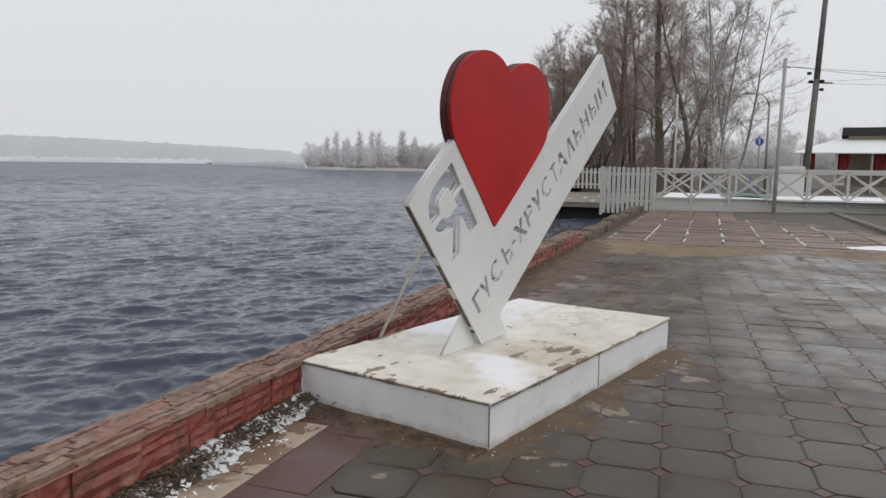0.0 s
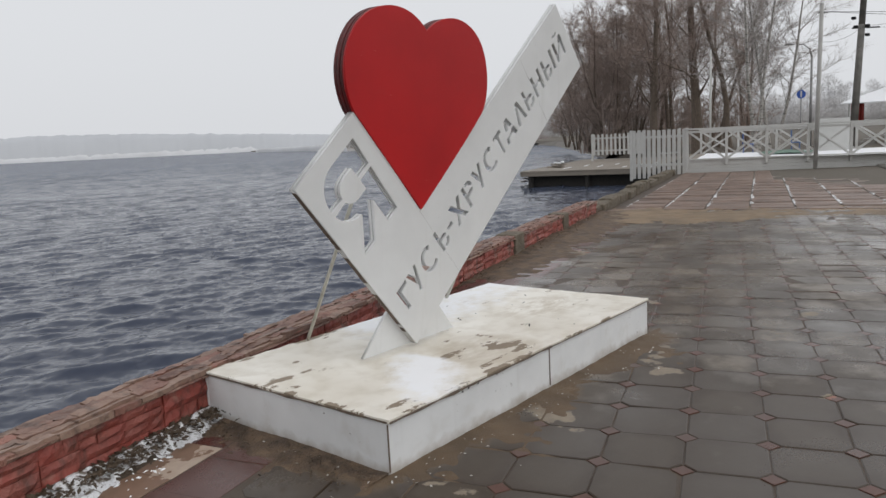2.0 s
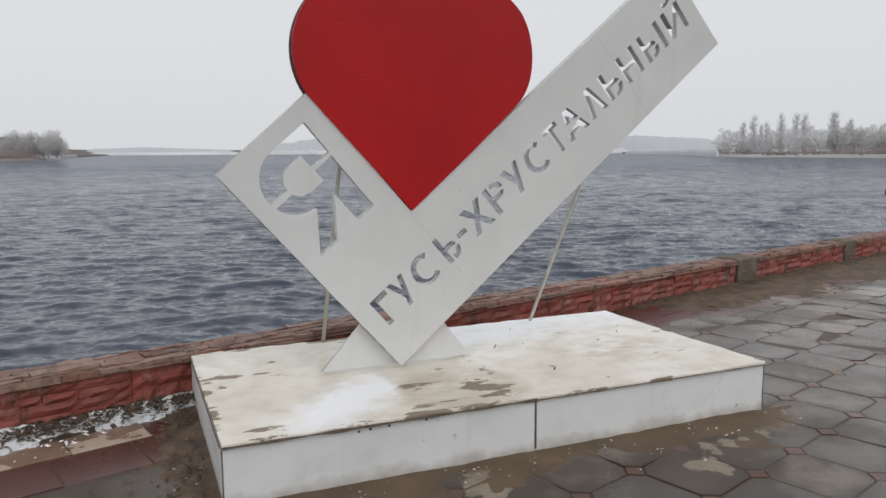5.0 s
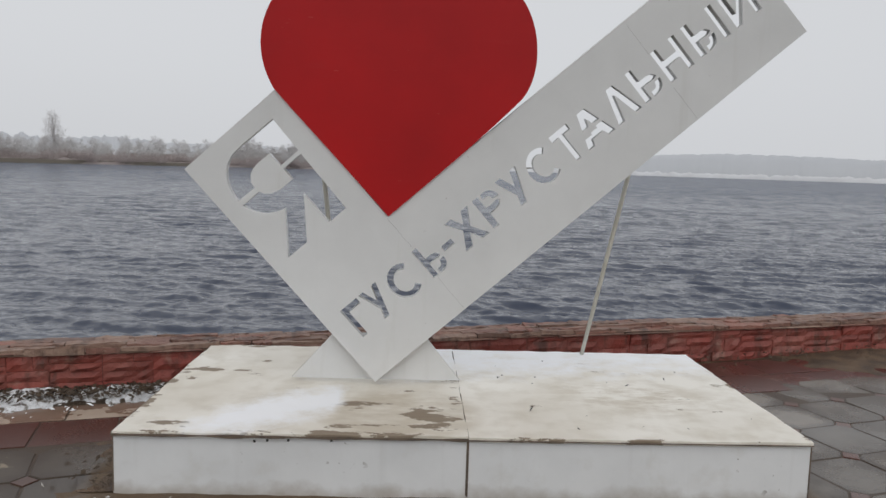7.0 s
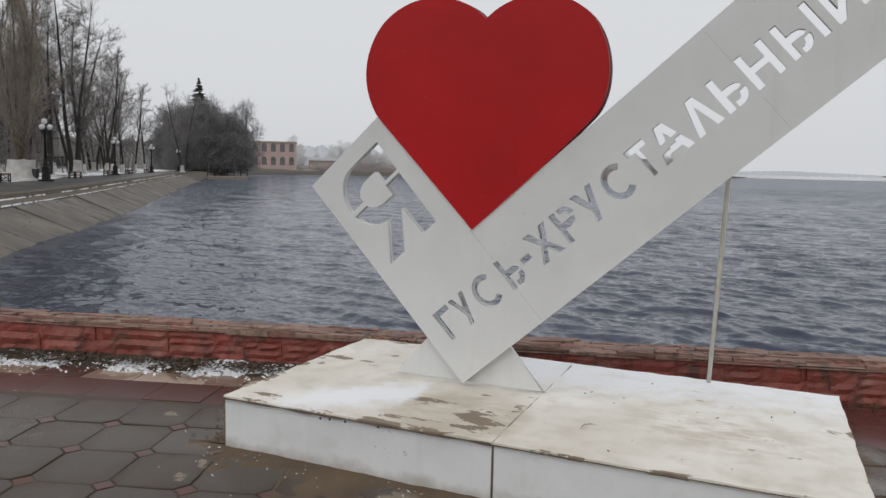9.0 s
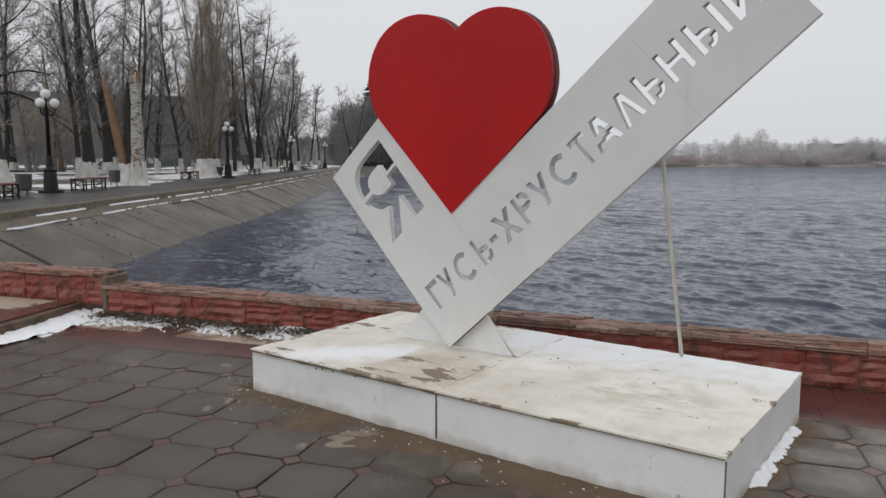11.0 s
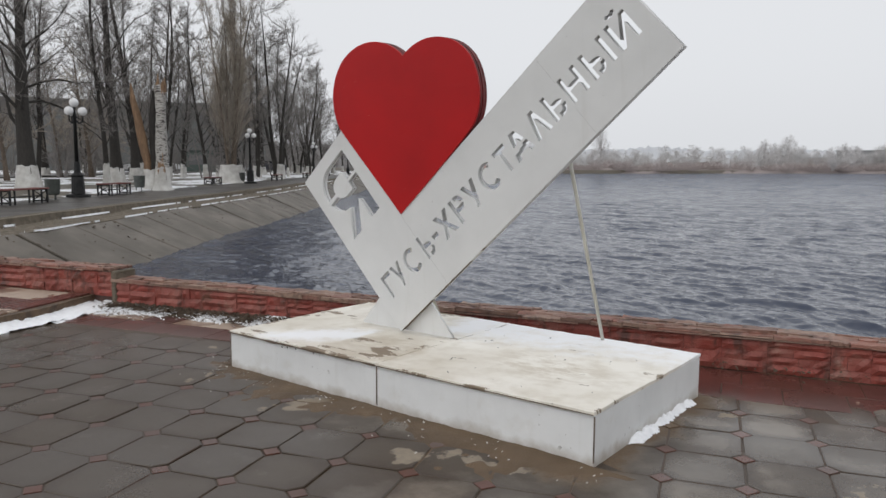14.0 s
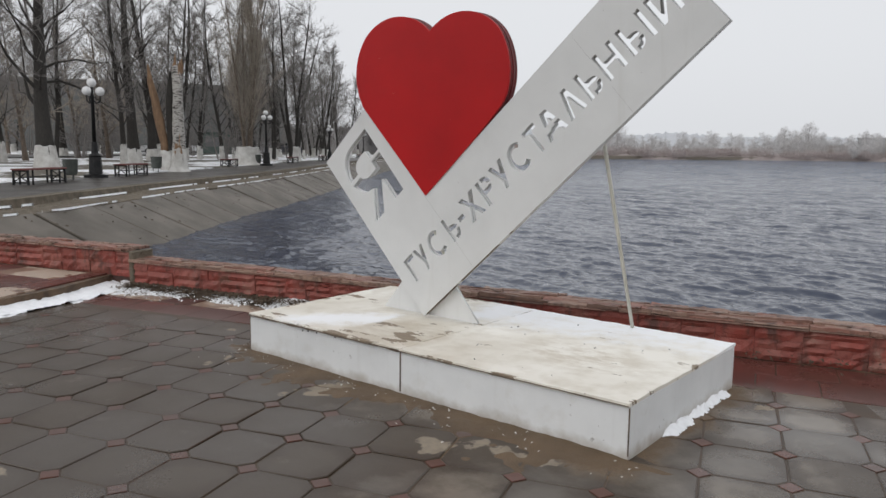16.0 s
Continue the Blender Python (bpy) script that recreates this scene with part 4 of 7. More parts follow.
def glyph(ch):
    """Width and cut-outs of a stencil letter one unit high."""
    if ch == "Г":
        w = 0.60
        return w, [[(0, 0), (T, 0), (T, 1 - T), (w, 1 - T), (w, 1), (0, 1)]]
    if ch == "У":
        return 0.80, [[(0, 1), (0.22, 1), (0.406, 0.566), (0.58, 1), (0.80, 1), (0.40, 0), (0.18, 0), (0.30, 0.30)]]
    if ch == "С":
        w = 0.92
        return w, [arc(w / 2, 0.5, w / 2, 0.52, 48, 312, 24) + arc(w / 2, 0.5, w / 2 - T, 0.52 - T, 312, 48, 24)]
    if ch == "Ь":
        return 0.68, soft_sign(0.68)
    if ch == "-":
        return 0.32, [[(0, 0.40), (0.32, 0.40), (0.32, 0.58), (0, 0.58)]]
    if ch == "Х":
        w, t = 0.86, 0.25
        return w, [[(0, 0), (t, 0), (w / 2, 0.34), (w - t, 0), (w, 0), (w / 2 + 0.125, 0.5), (w, 1), (w - t, 1), (w / 2, 0.66), (t, 1), (0, 1), (w / 2 - 0.125, 0.5)]]
    if ch == "Р":
        return 0.68, [[(x, 1 - y) for x, y in p][::-1] for p in soft_sign(0.68)]
    if ch == "Т":
        w = 0.75
        return w, [[(w / 2 - T / 2, 0), (w / 2 + T / 2, 0), (w / 2 + T / 2, 1 - T), (w, 1 - T), (w, 1), (0, 1), (0, 1 - T), (w / 2 - T / 2, 1 - T)]]
    if ch == "Л":
        w, t = 0.84, 0.22
        return w, [[(0, 0), (t, 0), (w / 2, 0.74), (w - t, 0), (w, 0), (w / 2 + 0.12, 1), (w / 2 - 0.12, 1)]]
    if ch == "А":
        w, t = 0.92, 0.22
        out_l = lambda y: (w / 2 - 0.13) * y
        in_l = lambda y: t + (w / 2 - t) * y / 0.74
        top = [(out_l(0.52), 0.52), (in_l(0.52), 0.52), (w / 2, 0.74), (w - in_l(0.52), 0.52), (w - out_l(0.52), 0.52), (w / 2 + 0.13, 1), (w / 2 - 0.13, 1)]
        low = [(0, 0), (t, 0), (in_l(0.18), 0.18), (w - in_l(0.18), 0.18), (w - t, 0), (w, 0), (w - out_l(0.43), 0.43), (w - in_l(0.43) - 0.02, 0.43), (w - in_l(0.36) - 0.02, 0.36), (in_l(0.36), 0.36), (in_l(0.36), 0.30), (out_l(0.30), 0.30)]
        return w, [top, low]
    if ch == "Н":
        w = 0.78
        return w, [[(0, 0), (T, 0), (T, 0.41), (w - T, 0.41), (w - T, 0), (w, 0), (w, 1), (w - T, 1), (w - T, 0.60), (T, 0.60), (T, 1), (0, 1)]]
    if ch == "Ы":
        w = 0.98
        return w, soft_sign(0.64) + [[(w - T, 0), (w, 0), (w, 1), (w - T, 1)]]
    w = 0.82
    return w, [[(0, 0), (T, 0), (w - T, 0.66), (w - T, 0), (w, 0), (w, 1), (w - T, 1), (T, 0.34), (T, 1), (0, 1)], arc(w / 2, 1.30, 0.24, 0.22, 205, 335, 8) + arc(w / 2, 1.30, 0.11, 0.09, 335, 205, 8)]


def letters(spans):
    """Cut-outs of letters fitted between their left and right ends along the arm."""
    out = []
    for ch, a, b in spans:
        w, pieces = glyph(ch)
        out += [[(a + x * (b - a) / w, 0.227 + y * 0.184) for x, y in p] for p in pieces]
    return out


SPANS = (("Г", 0.110, 0.222), ("У", 0.236, 0.354), ("С", 0.385, 0.560), ("Ь", 0.598, 0.712), ("-", 0.731, 0.798), ("Х", 0.815, 0.975), ("Р", 1.003, 1.130), ("У", 1.152, 1.288),
         ("С", 1.316, 1.486), ("Т", 1.506, 1.620), ("А", 1.626, 1.798), ("Л", 1.822, 1.968), ("Ь", 1.996, 2.126), ("Н", 2.156, 2.302), ("Ы", 2.346, 2.531), ("Й", 2.570, 2.724))


def big_letter():
    """The wide letter in the short arm, its inner island held by two thin bridges."""
    cx, cy, rx, ry = 0.266, 1.185, 0.172, 0.187
    top = [(0.500, 1.172), (0.505, 1.371), (0.31, 1.373)] + arc(cx, cy, rx, ry, 92, 183, 14) + [(0.207, 1.173), (0.210, 1.205), (0.236, 1.236), (0.265, 1.249), (0.300, 1.254), (0.377, 1.254), (0.378, 1.172)]
    low = arc(cx, cy, rx, ry, 193, 262, 10) + [(0.253, 0.998), (0.094, 0.795), (0.222, 0.794), (0.374, 0.990), (0.376, 0.798), (0.491, 0.799), (0.498, 1.152), (0.380, 1.152), (0.380, 1.084), (0.290, 1.085), (0.250, 1.097), (0.222, 1.118), (0.209, 1.145)]
    return [top, low]


RIM = [(0, 0), (BAR, -0.006), (BAR - 0.018, ARM_W - 0.012), (ARM_W, ARM_W + 0.01), (ARM_W - 0.003, ARM + 0.006), (0, ARM + 0.003)]
CUTS = letters(SPANS) + big_letter()
sign = thing("city_sign", "white painted plywood sign with cut-out Cyrillic letters", "sign", SIGN)
part("front_sheet", board([RIM] + CUTS, 0.024, "front_sheet", M_PLY), None, sign, m=pose(0, 0, 0.013))
part("back_sheet", board([RIM] + CUTS, 0.024, "back_sheet", M_PLY), None, sign, m=pose(0, 0, -0.0135))
inset = [(0.006, 0.006), (BAR - 0.006, 0.006), (BAR - 0.024, ARM_W - 0.02), (ARM_W - 0.006, ARM_W + 0.002), (ARM_W - 0.006, ARM - 0.006), (0.006, ARM - 0.006)]
# the gap's darkness is put in as a thin dark sheet
part("glue_line", board([inset] + CUTS, 0.0025, "glue_line", M_DARK), None, sign, "thin dark sheet in the gap between the boards", m=pose(0, 0, -0.00025))
for a, b, u in ((0.005, 0.225, 0.617), (0.425, 0.625, 0.617), (0.005, 0.20, 2.150), (0.41, 0.600, 2.150)):
    bm = bmesh.new()
    box(bm, u - 0.0004, u + 0.0004, a, b, 0.0245, 0.0254)
    part("board_seam", bm, M_SEAM, sign, "hairline seam between the boards")
# worn dark skin of the outer edges
bm = bmesh.new()
for k in range(70):
    u = 0.02 + 2.75 * k / 70
    if noise.noise(Vector((u * 6, 2.2, 0))) > -0.12:
        box(bm, u, u + 2.75 / 70, -0.0022, -0.0004, -0.012, 0.020 + 0.004 * noise.noise(Vector((u * 20, 0, 0))))
for k in range(36):
    v = 0.02 + 1.42 * k / 36
    if noise.noise(Vector((v * 6, 8.2, 0))) > -0.2:
        box(bm, -0.0022, -0.0004, v, v + 1.42 / 36, -0.02, 0.014)
tagged(part("worn_edge", bm, M_EDGE, sign, "weathered bare edge"), kind="stuff")
# gusset boards at the foot, behind the arms
gus = board([[(-0.448, -0.004), (0.452, -0.004), (0.262, 0.232), (-0.222, 0.250)]], 0.022, "gusset", M_PLY)
part("gusset", gus, None, sign, "white triangular foot board", m=pose(0, 0, 0, 0, 0, -TURN_U) @ pose(0, 0.004, -0.038))
bm = bmesh.new()
box(bm, -0.43, 0.44, 0.0, 0.006, -0.03, -0.0255)
part("gusset_joint", bm, M_PLY, sign, m=pose(0, 0, 0, 0, 0, -TURN_U))
for base, top, nm in (((2.354, 1.525, 0.258), (2.436, 0.73, 1.765), "brace"), ((0.822, 1.545, 0.258), (0.765, 0.735, 1.645), "brace")):
    bm = bmesh.new()
    inv = SIGN.inverted()
    tube(bm, inv @ Vector(base), inv @ Vector(top), 0.0125, n=10)
    part(nm, bm, M_ROD, sign, "thin cream-painted steel brace", True)


def heart_line(n=22):
    """The heart's outline in the arms' own axes, straight sides in the crook."""
    pts = []

    def bez(a, b, c, d):
        for k in range(n):
            t = k / n
            pts.append(tuple((1 - t) ** 3 * a[i] + 3 * (1 - t) ** 2 * t * b[i] + 3 * (1 - t) * t * t * c[i] + t ** 3 * d[i] for i in (0, 1)))

    bez((1.132, 1.176), (1.39, 1.405), (1.61, 1.60), (1.778, 1.775))
    bez((1.778, 1.775), (1.872, 1.875), (1.880, 2.10), (1.778, 2.25))
    bez((1.778, 2.25), (1.645, 2.425), (1.37, 2.435), (1.205, 2.285))
    bez((1.205, 2.285), (1.06, 2.445), (0.775, 2.46), (0.600, 2.290))
    bez((0.600, 2.290), (0.470, 2.145), (0.457, 1.955), (0.553, 1.797))
    bez((0.553, 1.797), (0.70, 1.635), (0.92, 1.41), (1.132, 1.176))
    return pts


heart = thing("heart", "glossy red painted plywood heart set in the sign", "heart sign", pose(0, 0.776 + LEAN_Y * 0.285, 0) @ pose(0, 0, 0, 90 + math.degrees(math.atan(LEAN_Y)), 0, 0))
HEART = heart_line()
hc = Vector((1.19, 1.85))


def shrunk(line, d):
    return [tuple(Vector(p) + (hc - Vector(p)).normalized() * d) for p in line]


# sheets behind the face are a darker red than the front
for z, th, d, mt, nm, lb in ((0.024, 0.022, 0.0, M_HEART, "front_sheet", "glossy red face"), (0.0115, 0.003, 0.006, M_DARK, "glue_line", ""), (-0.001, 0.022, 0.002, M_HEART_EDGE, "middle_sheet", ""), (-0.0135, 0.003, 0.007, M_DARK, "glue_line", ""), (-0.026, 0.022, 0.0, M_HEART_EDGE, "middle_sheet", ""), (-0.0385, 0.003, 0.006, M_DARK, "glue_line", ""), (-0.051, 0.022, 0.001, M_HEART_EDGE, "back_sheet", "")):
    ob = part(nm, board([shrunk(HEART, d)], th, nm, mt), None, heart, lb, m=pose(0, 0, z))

# ---- snow on and beside the platform ----
def drift(name, x, y, z, sx, sy, nx, ny, fn, label, rz=0.0):
    ob = part(name, uneven_patch(name, sx, sy, nx, ny, fn, M_SNOW), None)
    ob.matrix_basis = pose(x, y, z, 0, 0, rz)
    return tagged(ob, label, "snow", "snow drifts", "stuff")


def n3(a, b, c, s):
    return noise.noise(Vector((a * s, b * s, c)))


# along the foot of the east side
drift("snow_bank", 3.048, 0.36, -0.018, 0.15, 1.12, 30, 150, lambda u, v: 0.026 - 0.62 * abs(u - 0.005) + 0.028 * n3(u, v, 6, 8) + 0.016 * n3(u, v, 7, 30) - 0.05 * max(0, 0.1 - v) / 0.1 - 0.05 * max(0, v - 1.02) / 0.1, "ragged bank of old snow at the platform's side")
# at the foot of the parapet, west of the platform, full of litter
for s0, ln, seed in ((-3.25, 3.25, 2),):
    ob = part("snow_bank", uneven_patch("snow_bank", ln, 0.56, 340, 60, lambda u, v: 0.046 + 0.034 * n3(u, v, seed, 3.0) + 0.022 * n3(u, v, seed + 3, 11) + 0.010 * n3(u, v, seed + 5, 30) + 0.003 * n3(u, v, seed + 8, 70) - 0.36 * abs(v - 0.475) * (1 - 0.6 * max(0.0, 1 - u / 0.9)), M_SNOW_DIRTY, -0.015), None)
    ob.matrix_basis = QUAY @ pose(s0, -0.50, -0.010)
    tagged(ob, "dirty broken snow along the parapet's foot", "snow", "snow drifts", "stuff")
# along the edge of the landing
for a, b, wid in ((STEP[0], STEP[1], 0.24), (STEP[1], STEP[2], 0.22), (STEP[2], STEP[3], 0.26)):
    a, b = Vector(a), Vector(b)
    ln = (b - a).length + 0.2
    ob = part("snow_bank", uneven_patch("snow_bank", ln, wid, int(ln * 40), 16, lambda u, v: 0.050 - 0.21 * v + 0.026 * n3(u, v, a.x, 4) + 0.014 * n3(u, v, 5.3, 17) + 0.007 * n3(u, v, 7.7, 45), M_SNOW, -0.02), None)
    d = b - a
    b = b + d.normalized() * 0.1
    ob.matrix_basis = Matrix.Translation((b.x, b.y, -0.013)) @ pose(0, 0, 0, 0, 0, math.degrees(math.atan2(-d.y, -d.x)))
    tagged(ob, "snow lying along the landing's edge", "snow", "snow drifts", "stuff")

# ---- bare winter trees ----
class Wood:
    """Gathers tapered limbs into one mesh."""

    def __init__(self, seed):
        self.v, self.f, self.r = [], [], random.Random(seed)

    def limb(self, pts, radii, sides):
        rings = []
        for i, p in enumerate(pts):
            d = (pts[min(i + 1, len(pts) - 1)] - pts[max(i - 1, 0)]).normalized()
            u = d.orthogonal().normalized()
            w = d.cross(u)
            base = len(self.v)
            for k in range(sides):
                a = k * math.tau / sides
                q = p + (u * math.cos(a) + w * math.sin(a)) * radii[i]
                self.v.append((q.x, q.y, q.z))
            rings.append(base)
        for a, b in zip(rings, rings[1:]):
            for k in range(sides):
                self.f.append((a + k, a + (k + 1) % sides, b + (k + 1) % sides, b + k))

    def spike(self, a, b, r):
        d = (b - a).normalized()
        u = d.orthogonal().normalized() * r
        w = d.cross(u)
        o = len(self.v)
        for q in (a + u, a - 0.5 * u + 0.87 * w, a - 0.5 * u - 0.87 * w, b):
            self.v.append((q.x, q.y, q.z))
        self.f += [(o, o + 1, o + 3), (o + 1, o + 2, o + 3), (o + 2, o, o + 3)]

    def sliver(self, a, b, r):
        """The finest twigs, one thin blade each."""
        u = (b - a).cross(Vector((self.r.gauss(0, 1), self.r.gauss(0, 1), self.r.gauss(0, 1)))).normalized() * r
        o = len(self.v)
        for q in (a + u, a - u, b):
            self.v.append((q.x, q.y, q.z))
        self.f.append((o, o + 1, o + 2))

    def path(self, p, d, length, bend, lift, n):
        pts = [p.copy()]
        for _ in range(n):
            d = (d + Vector((self.r.gauss(0, bend), self.r.gauss(0, bend), self.r.gauss(0, bend) + lift))).normalized()
            p = p + d * (length / n)
            pts.append(p.copy())
        return pts

    def log(self, pts, radii, sides, rough, seed, steps=6):
        """A thick uneven stem, its girth swelling and pinched along its length."""
        rings = []
        n = (len(pts) - 1) * steps
        for i in range(n + 1):
            x = i / steps
            j = min(int(x), len(pts) - 2)
            p, rad = pts[j].lerp(pts[j + 1], x - j), radii[j] + (radii[j + 1] - radii[j]) * (x - j)
            rings.append(len(self.v))
            for k in range(sides):
                a = k * math.tau / sides
                g = rad * (1 + rough * (noise.noise(Vector((2.2 * math.cos(a) + seed, 2.2 * math.sin(a), p.z * 0.7))) + 0.6 * noise.noise(Vector((6 * math.cos(a), 6 * math.sin(a) + seed, p.z * 2.4)))))
                top = 0.14 * noise.noise(Vector((3 * math.cos(a), 3 * math.sin(a), seed + 9))) if i == n else 0.0
                self.v.append((p.x + g * math.cos(a), p.y + g * math.sin(a), p.z + top))
        for a, b in zip(rings, rings[1:]):
            for k in range(sides):
                self.f.append((a + k, a + (k + 1) % sides, b + (k + 1) % sides, b + k))

    def mesh(self, name, material):
        return raw_mesh(name, self.v, self.f, material, True)


def grow(seed, high, girth, spread, lift, first, limbs, twigs, fork=1, lean=(0, 0), twig_r=0.009, subs=6, stout=0.34, sway=0.035, reach=1.0, fan=0.16, bend=0.10):
    """Trunk and crown meshes of a bare tree: spread 0 upright to 1 wide, lift bends limbs up."""
    trunk, crown = Wood(seed), Wood(seed + 500)
    r = trunk.r
    for fk in range(fork):
        d0 = Vector((lean[0] + r.gauss(0, 0.03) + (fan * math.cos(fk * 2.4) if fork > 1 else 0), lean[1] + r.gauss(0, 0.03) + (fan * math.sin(fk * 2.4) if fork > 1 else 0), 1)).normalized()
        n = 9
        pts = trunk.path(Vector((0.25 * math.cos(fk * 2.4) * (fork > 1), 0.25 * math.sin(fk * 2.4) * (fork > 1), -0.1)), d0, high * r.uniform(0.88, 1.0), sway, 0.02, n)
        g = girth / (1 + 0.35 * (fork - 1))
        radii = [g * (1.45 if i == 0 else 1.08 if i == 1 else 1) * (1 - i / n) ** 0.85 * 0.5 + 0.012 for i in range(n + 1)]
        trunk.limb(pts, radii, 9)
        trunk.spine = None if fork > 1 else (pts, radii)
        for k in range(limbs):
            t = first + (0.97 - first) * ((k + r.random()) / limbs)
            x = t * n
            i = min(int(x), n - 1)
            p = pts[i].lerp(pts[i + 1], x - i)
            rad = radii[i] * (1 - (x - i)) + radii[i + 1] * (x - i)
            a = r.uniform(0, math.tau)
            out = spread * r.uniform(0.7, 1.25)
            d = Vector((math.cos(a) * out, math.sin(a) * out, 1 - 0.55 * spread + r.gauss(0, 0.1)))
            ln = high * (0.40 - 0.24 * t) * r.uniform(0.7, 1.2) * (0.75 + 0.6 * spread) * reach
            lp = crown.path(p, d.normalized(), ln, bend, lift, 5)
            lr = [max(rad * stout * (1 - j / 5) ** 0.9, 0.012) for j in range(6)]
            trunk.limb(lp, lr, 4)
            for q in range(twigs):
                y = r.uniform(0.12, 1.0) ** 0.8 * 5
                j = min(int(y), 4)
                b = lp[j].lerp(lp[j + 1], y - j)
                a2 = r.uniform(0, math.tau)
                d2 = ((lp[j + 1] - lp[j]).normalized() + Vector((math.cos(a2), math.sin(a2), r.gauss(0.15, 0.4))) * (0.35 + 0.55 * spread)).normalized()
                tl = ln * r.uniform(0.18, 0.42)
                tp = crown.path(b, d2, tl, 0.15, lift * 0.8, 2)
                crown.spike(tp[0], tp[1].lerp(tp[2], 0.2), twig_r * 1.4)
                crown.spike(tp[1], tp[2], twig_r)
                for _ in range(subs):
                    c = tp[r.randint(0, 1)].lerp(tp[2], r.uniform(0, 0.85))
                    a3 = r.uniform(0, math.tau)
                    d3 = (d2 + Vector((math.cos(a3), math.sin(a3), r.gauss(0.1, 0.4))) * 0.8).normalized()
                    crown.sliver(c, c + d3 * tl * r.uniform(0.3, 0.8), twig_r * 0.85)
    return trunk, crown


def bushy(seed, high, wide, foot, lobes, n, length, twig_r, upright=0.6):
    """Trunk and crown of a distant bare tree: fine twigs thick in several rounded lobes."""
    trunk, crown = Wood(seed), Wood(seed + 500)
    r = crown.r
    trunk.limb([Vector((0, 0, -0.3)), Vector((0.02 * high, 0, 0.4 * high)), Vector((0, 0.02 * high, 0.85 * high))], [0.022 * high, 0.014 * high, 0.004], 6)
    balls = []
    for k in range(lobes):
        t = (k + 0.5) / lobes
        girth = wide * math.sin(math.pi * (0.22 + 0.70 * t)) * r.uniform(0.6, 1.0)
        a = k * 2.4 + r.uniform(-0.4, 0.4)
        size = wide * r.uniform(0.34, 0.52) * (1.1 - 0.45 * t)
        c = Vector((math.cos(a) * girth * 0.6, math.sin(a) * girth * 0.6, high * (foot + (0.97 - foot) * t) - size * t))
        balls.append((c, size))
        trunk.limb([Vector((0, 0, max(0.05, 0.55 * c.z))), c.lerp(Vector((0, 0, c.z)), 0.4), c], [0.009 * high, 0.005 * high, 0.003], 4)
    heavy = [b for _, b in balls]
    for c, size in r.choices(balls, [b ** 2.2 for b in heavy], k=n):
        d = Vector((r.gauss(0, 1), r.gauss(0, 1), r.gauss(0, 1))).normalized()
        q = c + d * size * r.random() ** 0.5
        if q.z < 0.05:
            q.z = r.uniform(0.05, 0.3 * high)
        grow_to = (d * 0.7 + Vector((r.gauss(0, 0.5), r.gauss(0, 0.5), r.gauss(upright, 0.4)))).normalized()
        crown.sliver(q, q + grow_to * length * r.uniform(0.6, 1.3), twig_r)
    return trunk, crown


def tree(kind, name, label, trunk_mat, crown_mat, m, group, lime=0.0, girth=0.5):
    trunk, crown = kind
    ob = thing(name, label, "tree", m, group)
    part("trunk", trunk.mesh("trunk", trunk_mat), None, ob)
    part("crown", crown.mesh("crown", crown_mat), None, ob)
    if lime:
        w = Wood(3)
        if trunk.spine:
            pts, radii = trunk.spine
            up = [lime * q / (pts[1].z - pts[0].z) for q in (0.0, 0.3, 0.65, 1.0)]
            w.log([pts[0].lerp(pts[1], q) for q in up], [(radii[0] + (radii[1] - radii[0]) * q) * (1.16 - 0.05 * i) + 0.012 for i, q in enumerate(up)], 20, 0.10, girth * 7, 4)
        else:
            w.log([Vector((0, 0, -0.06)), Vector((0, 0, 0.16)), Vector((0, 0, 0.5)), Vector((0, 0, lime))], [girth * 0.80, girth * 0.66, girth * 0.58, girth * 0.55], 20, 0.15, girth * 7, 4)
        part("whitewash", w.mesh("whitewash", M_LIME), None, ob, "whitewashed foot of the trunk")
    return ob


WIDE = grow(1, 15, 0.70, 0.85, 0.03, 0.18, 34, 19, reach=0.82, bend=0.20, sway=0.05, subs=13, stout=0.30)
WIDE_B = grow(2, 16, 0.44, 0.7, 0.05, 0.20, 18, 17, 2, reach=0.75, bend=0.18, subs=12, stout=0.28, fan=0.09)
TALL = grow(3, 18.5, 0.60, 0.48, 0.06, 0.14, 36, 14, reach=0.68, bend=0.18, subs=12, stout=0.28)
POPLAR = grow(4, 15.5, 0.40, 0.24, 0.10, 0.06, 24, 14, 5, subs=10, fan=0.028, stout=0.18, reach=0.95, bend=0.10, sway=0.015)
SLIM = grow(5, 13, 0.25, 0.52, 0.06, 0.14, 34, 12, reach=0.62, bend=0.18, subs=10)
BACK = grow(15, 11.5, 0.30, 0.6, 0.08, 0.10, 28, 10, 1, twig_r=0.015, reach=0.8, bend=0.18, subs=8)
GROVE_A = grow(16, 17.5, 0.58, 0.60, 0.05, 0.14, 62, 19, stout=0.20, twig_r=0.007, subs=15, sway=0.03, reach=0.62, bend=0.20)
GROVE_B = grow(17, 15.5, 0.40, 0.60, 0.05, 0.16, 26, 18, 2, stout=0.22, twig_r=0.007, subs=15, sway=0.05, reach=0.68, bend=0.20)
SLANT = grow(27, 13.5, 0.40, 0.75, 0.02, 0.25, 30, 17, 1, (-0.05, 0.12), stout=0.26, twig_r=0.006, subs=14, sway=0.08, reach=0.6, bend=0.22)
BIRCH = grow(6, 14, 0.28, 0.55, -0.05, 0.2, 24, 17, 2, twig_r=0.006, reach=0.75, bend=0.16, subs=13)
LEANER = grow(7, 11.5, 0.44, 0.75, 0.02, 0.10, 17, 19, 6, (-0.06, 0.06), stout=0.22, twig_r=0.007, subs=15, sway=0.08, reach=0.95, fan=0.24, bend=0.20)
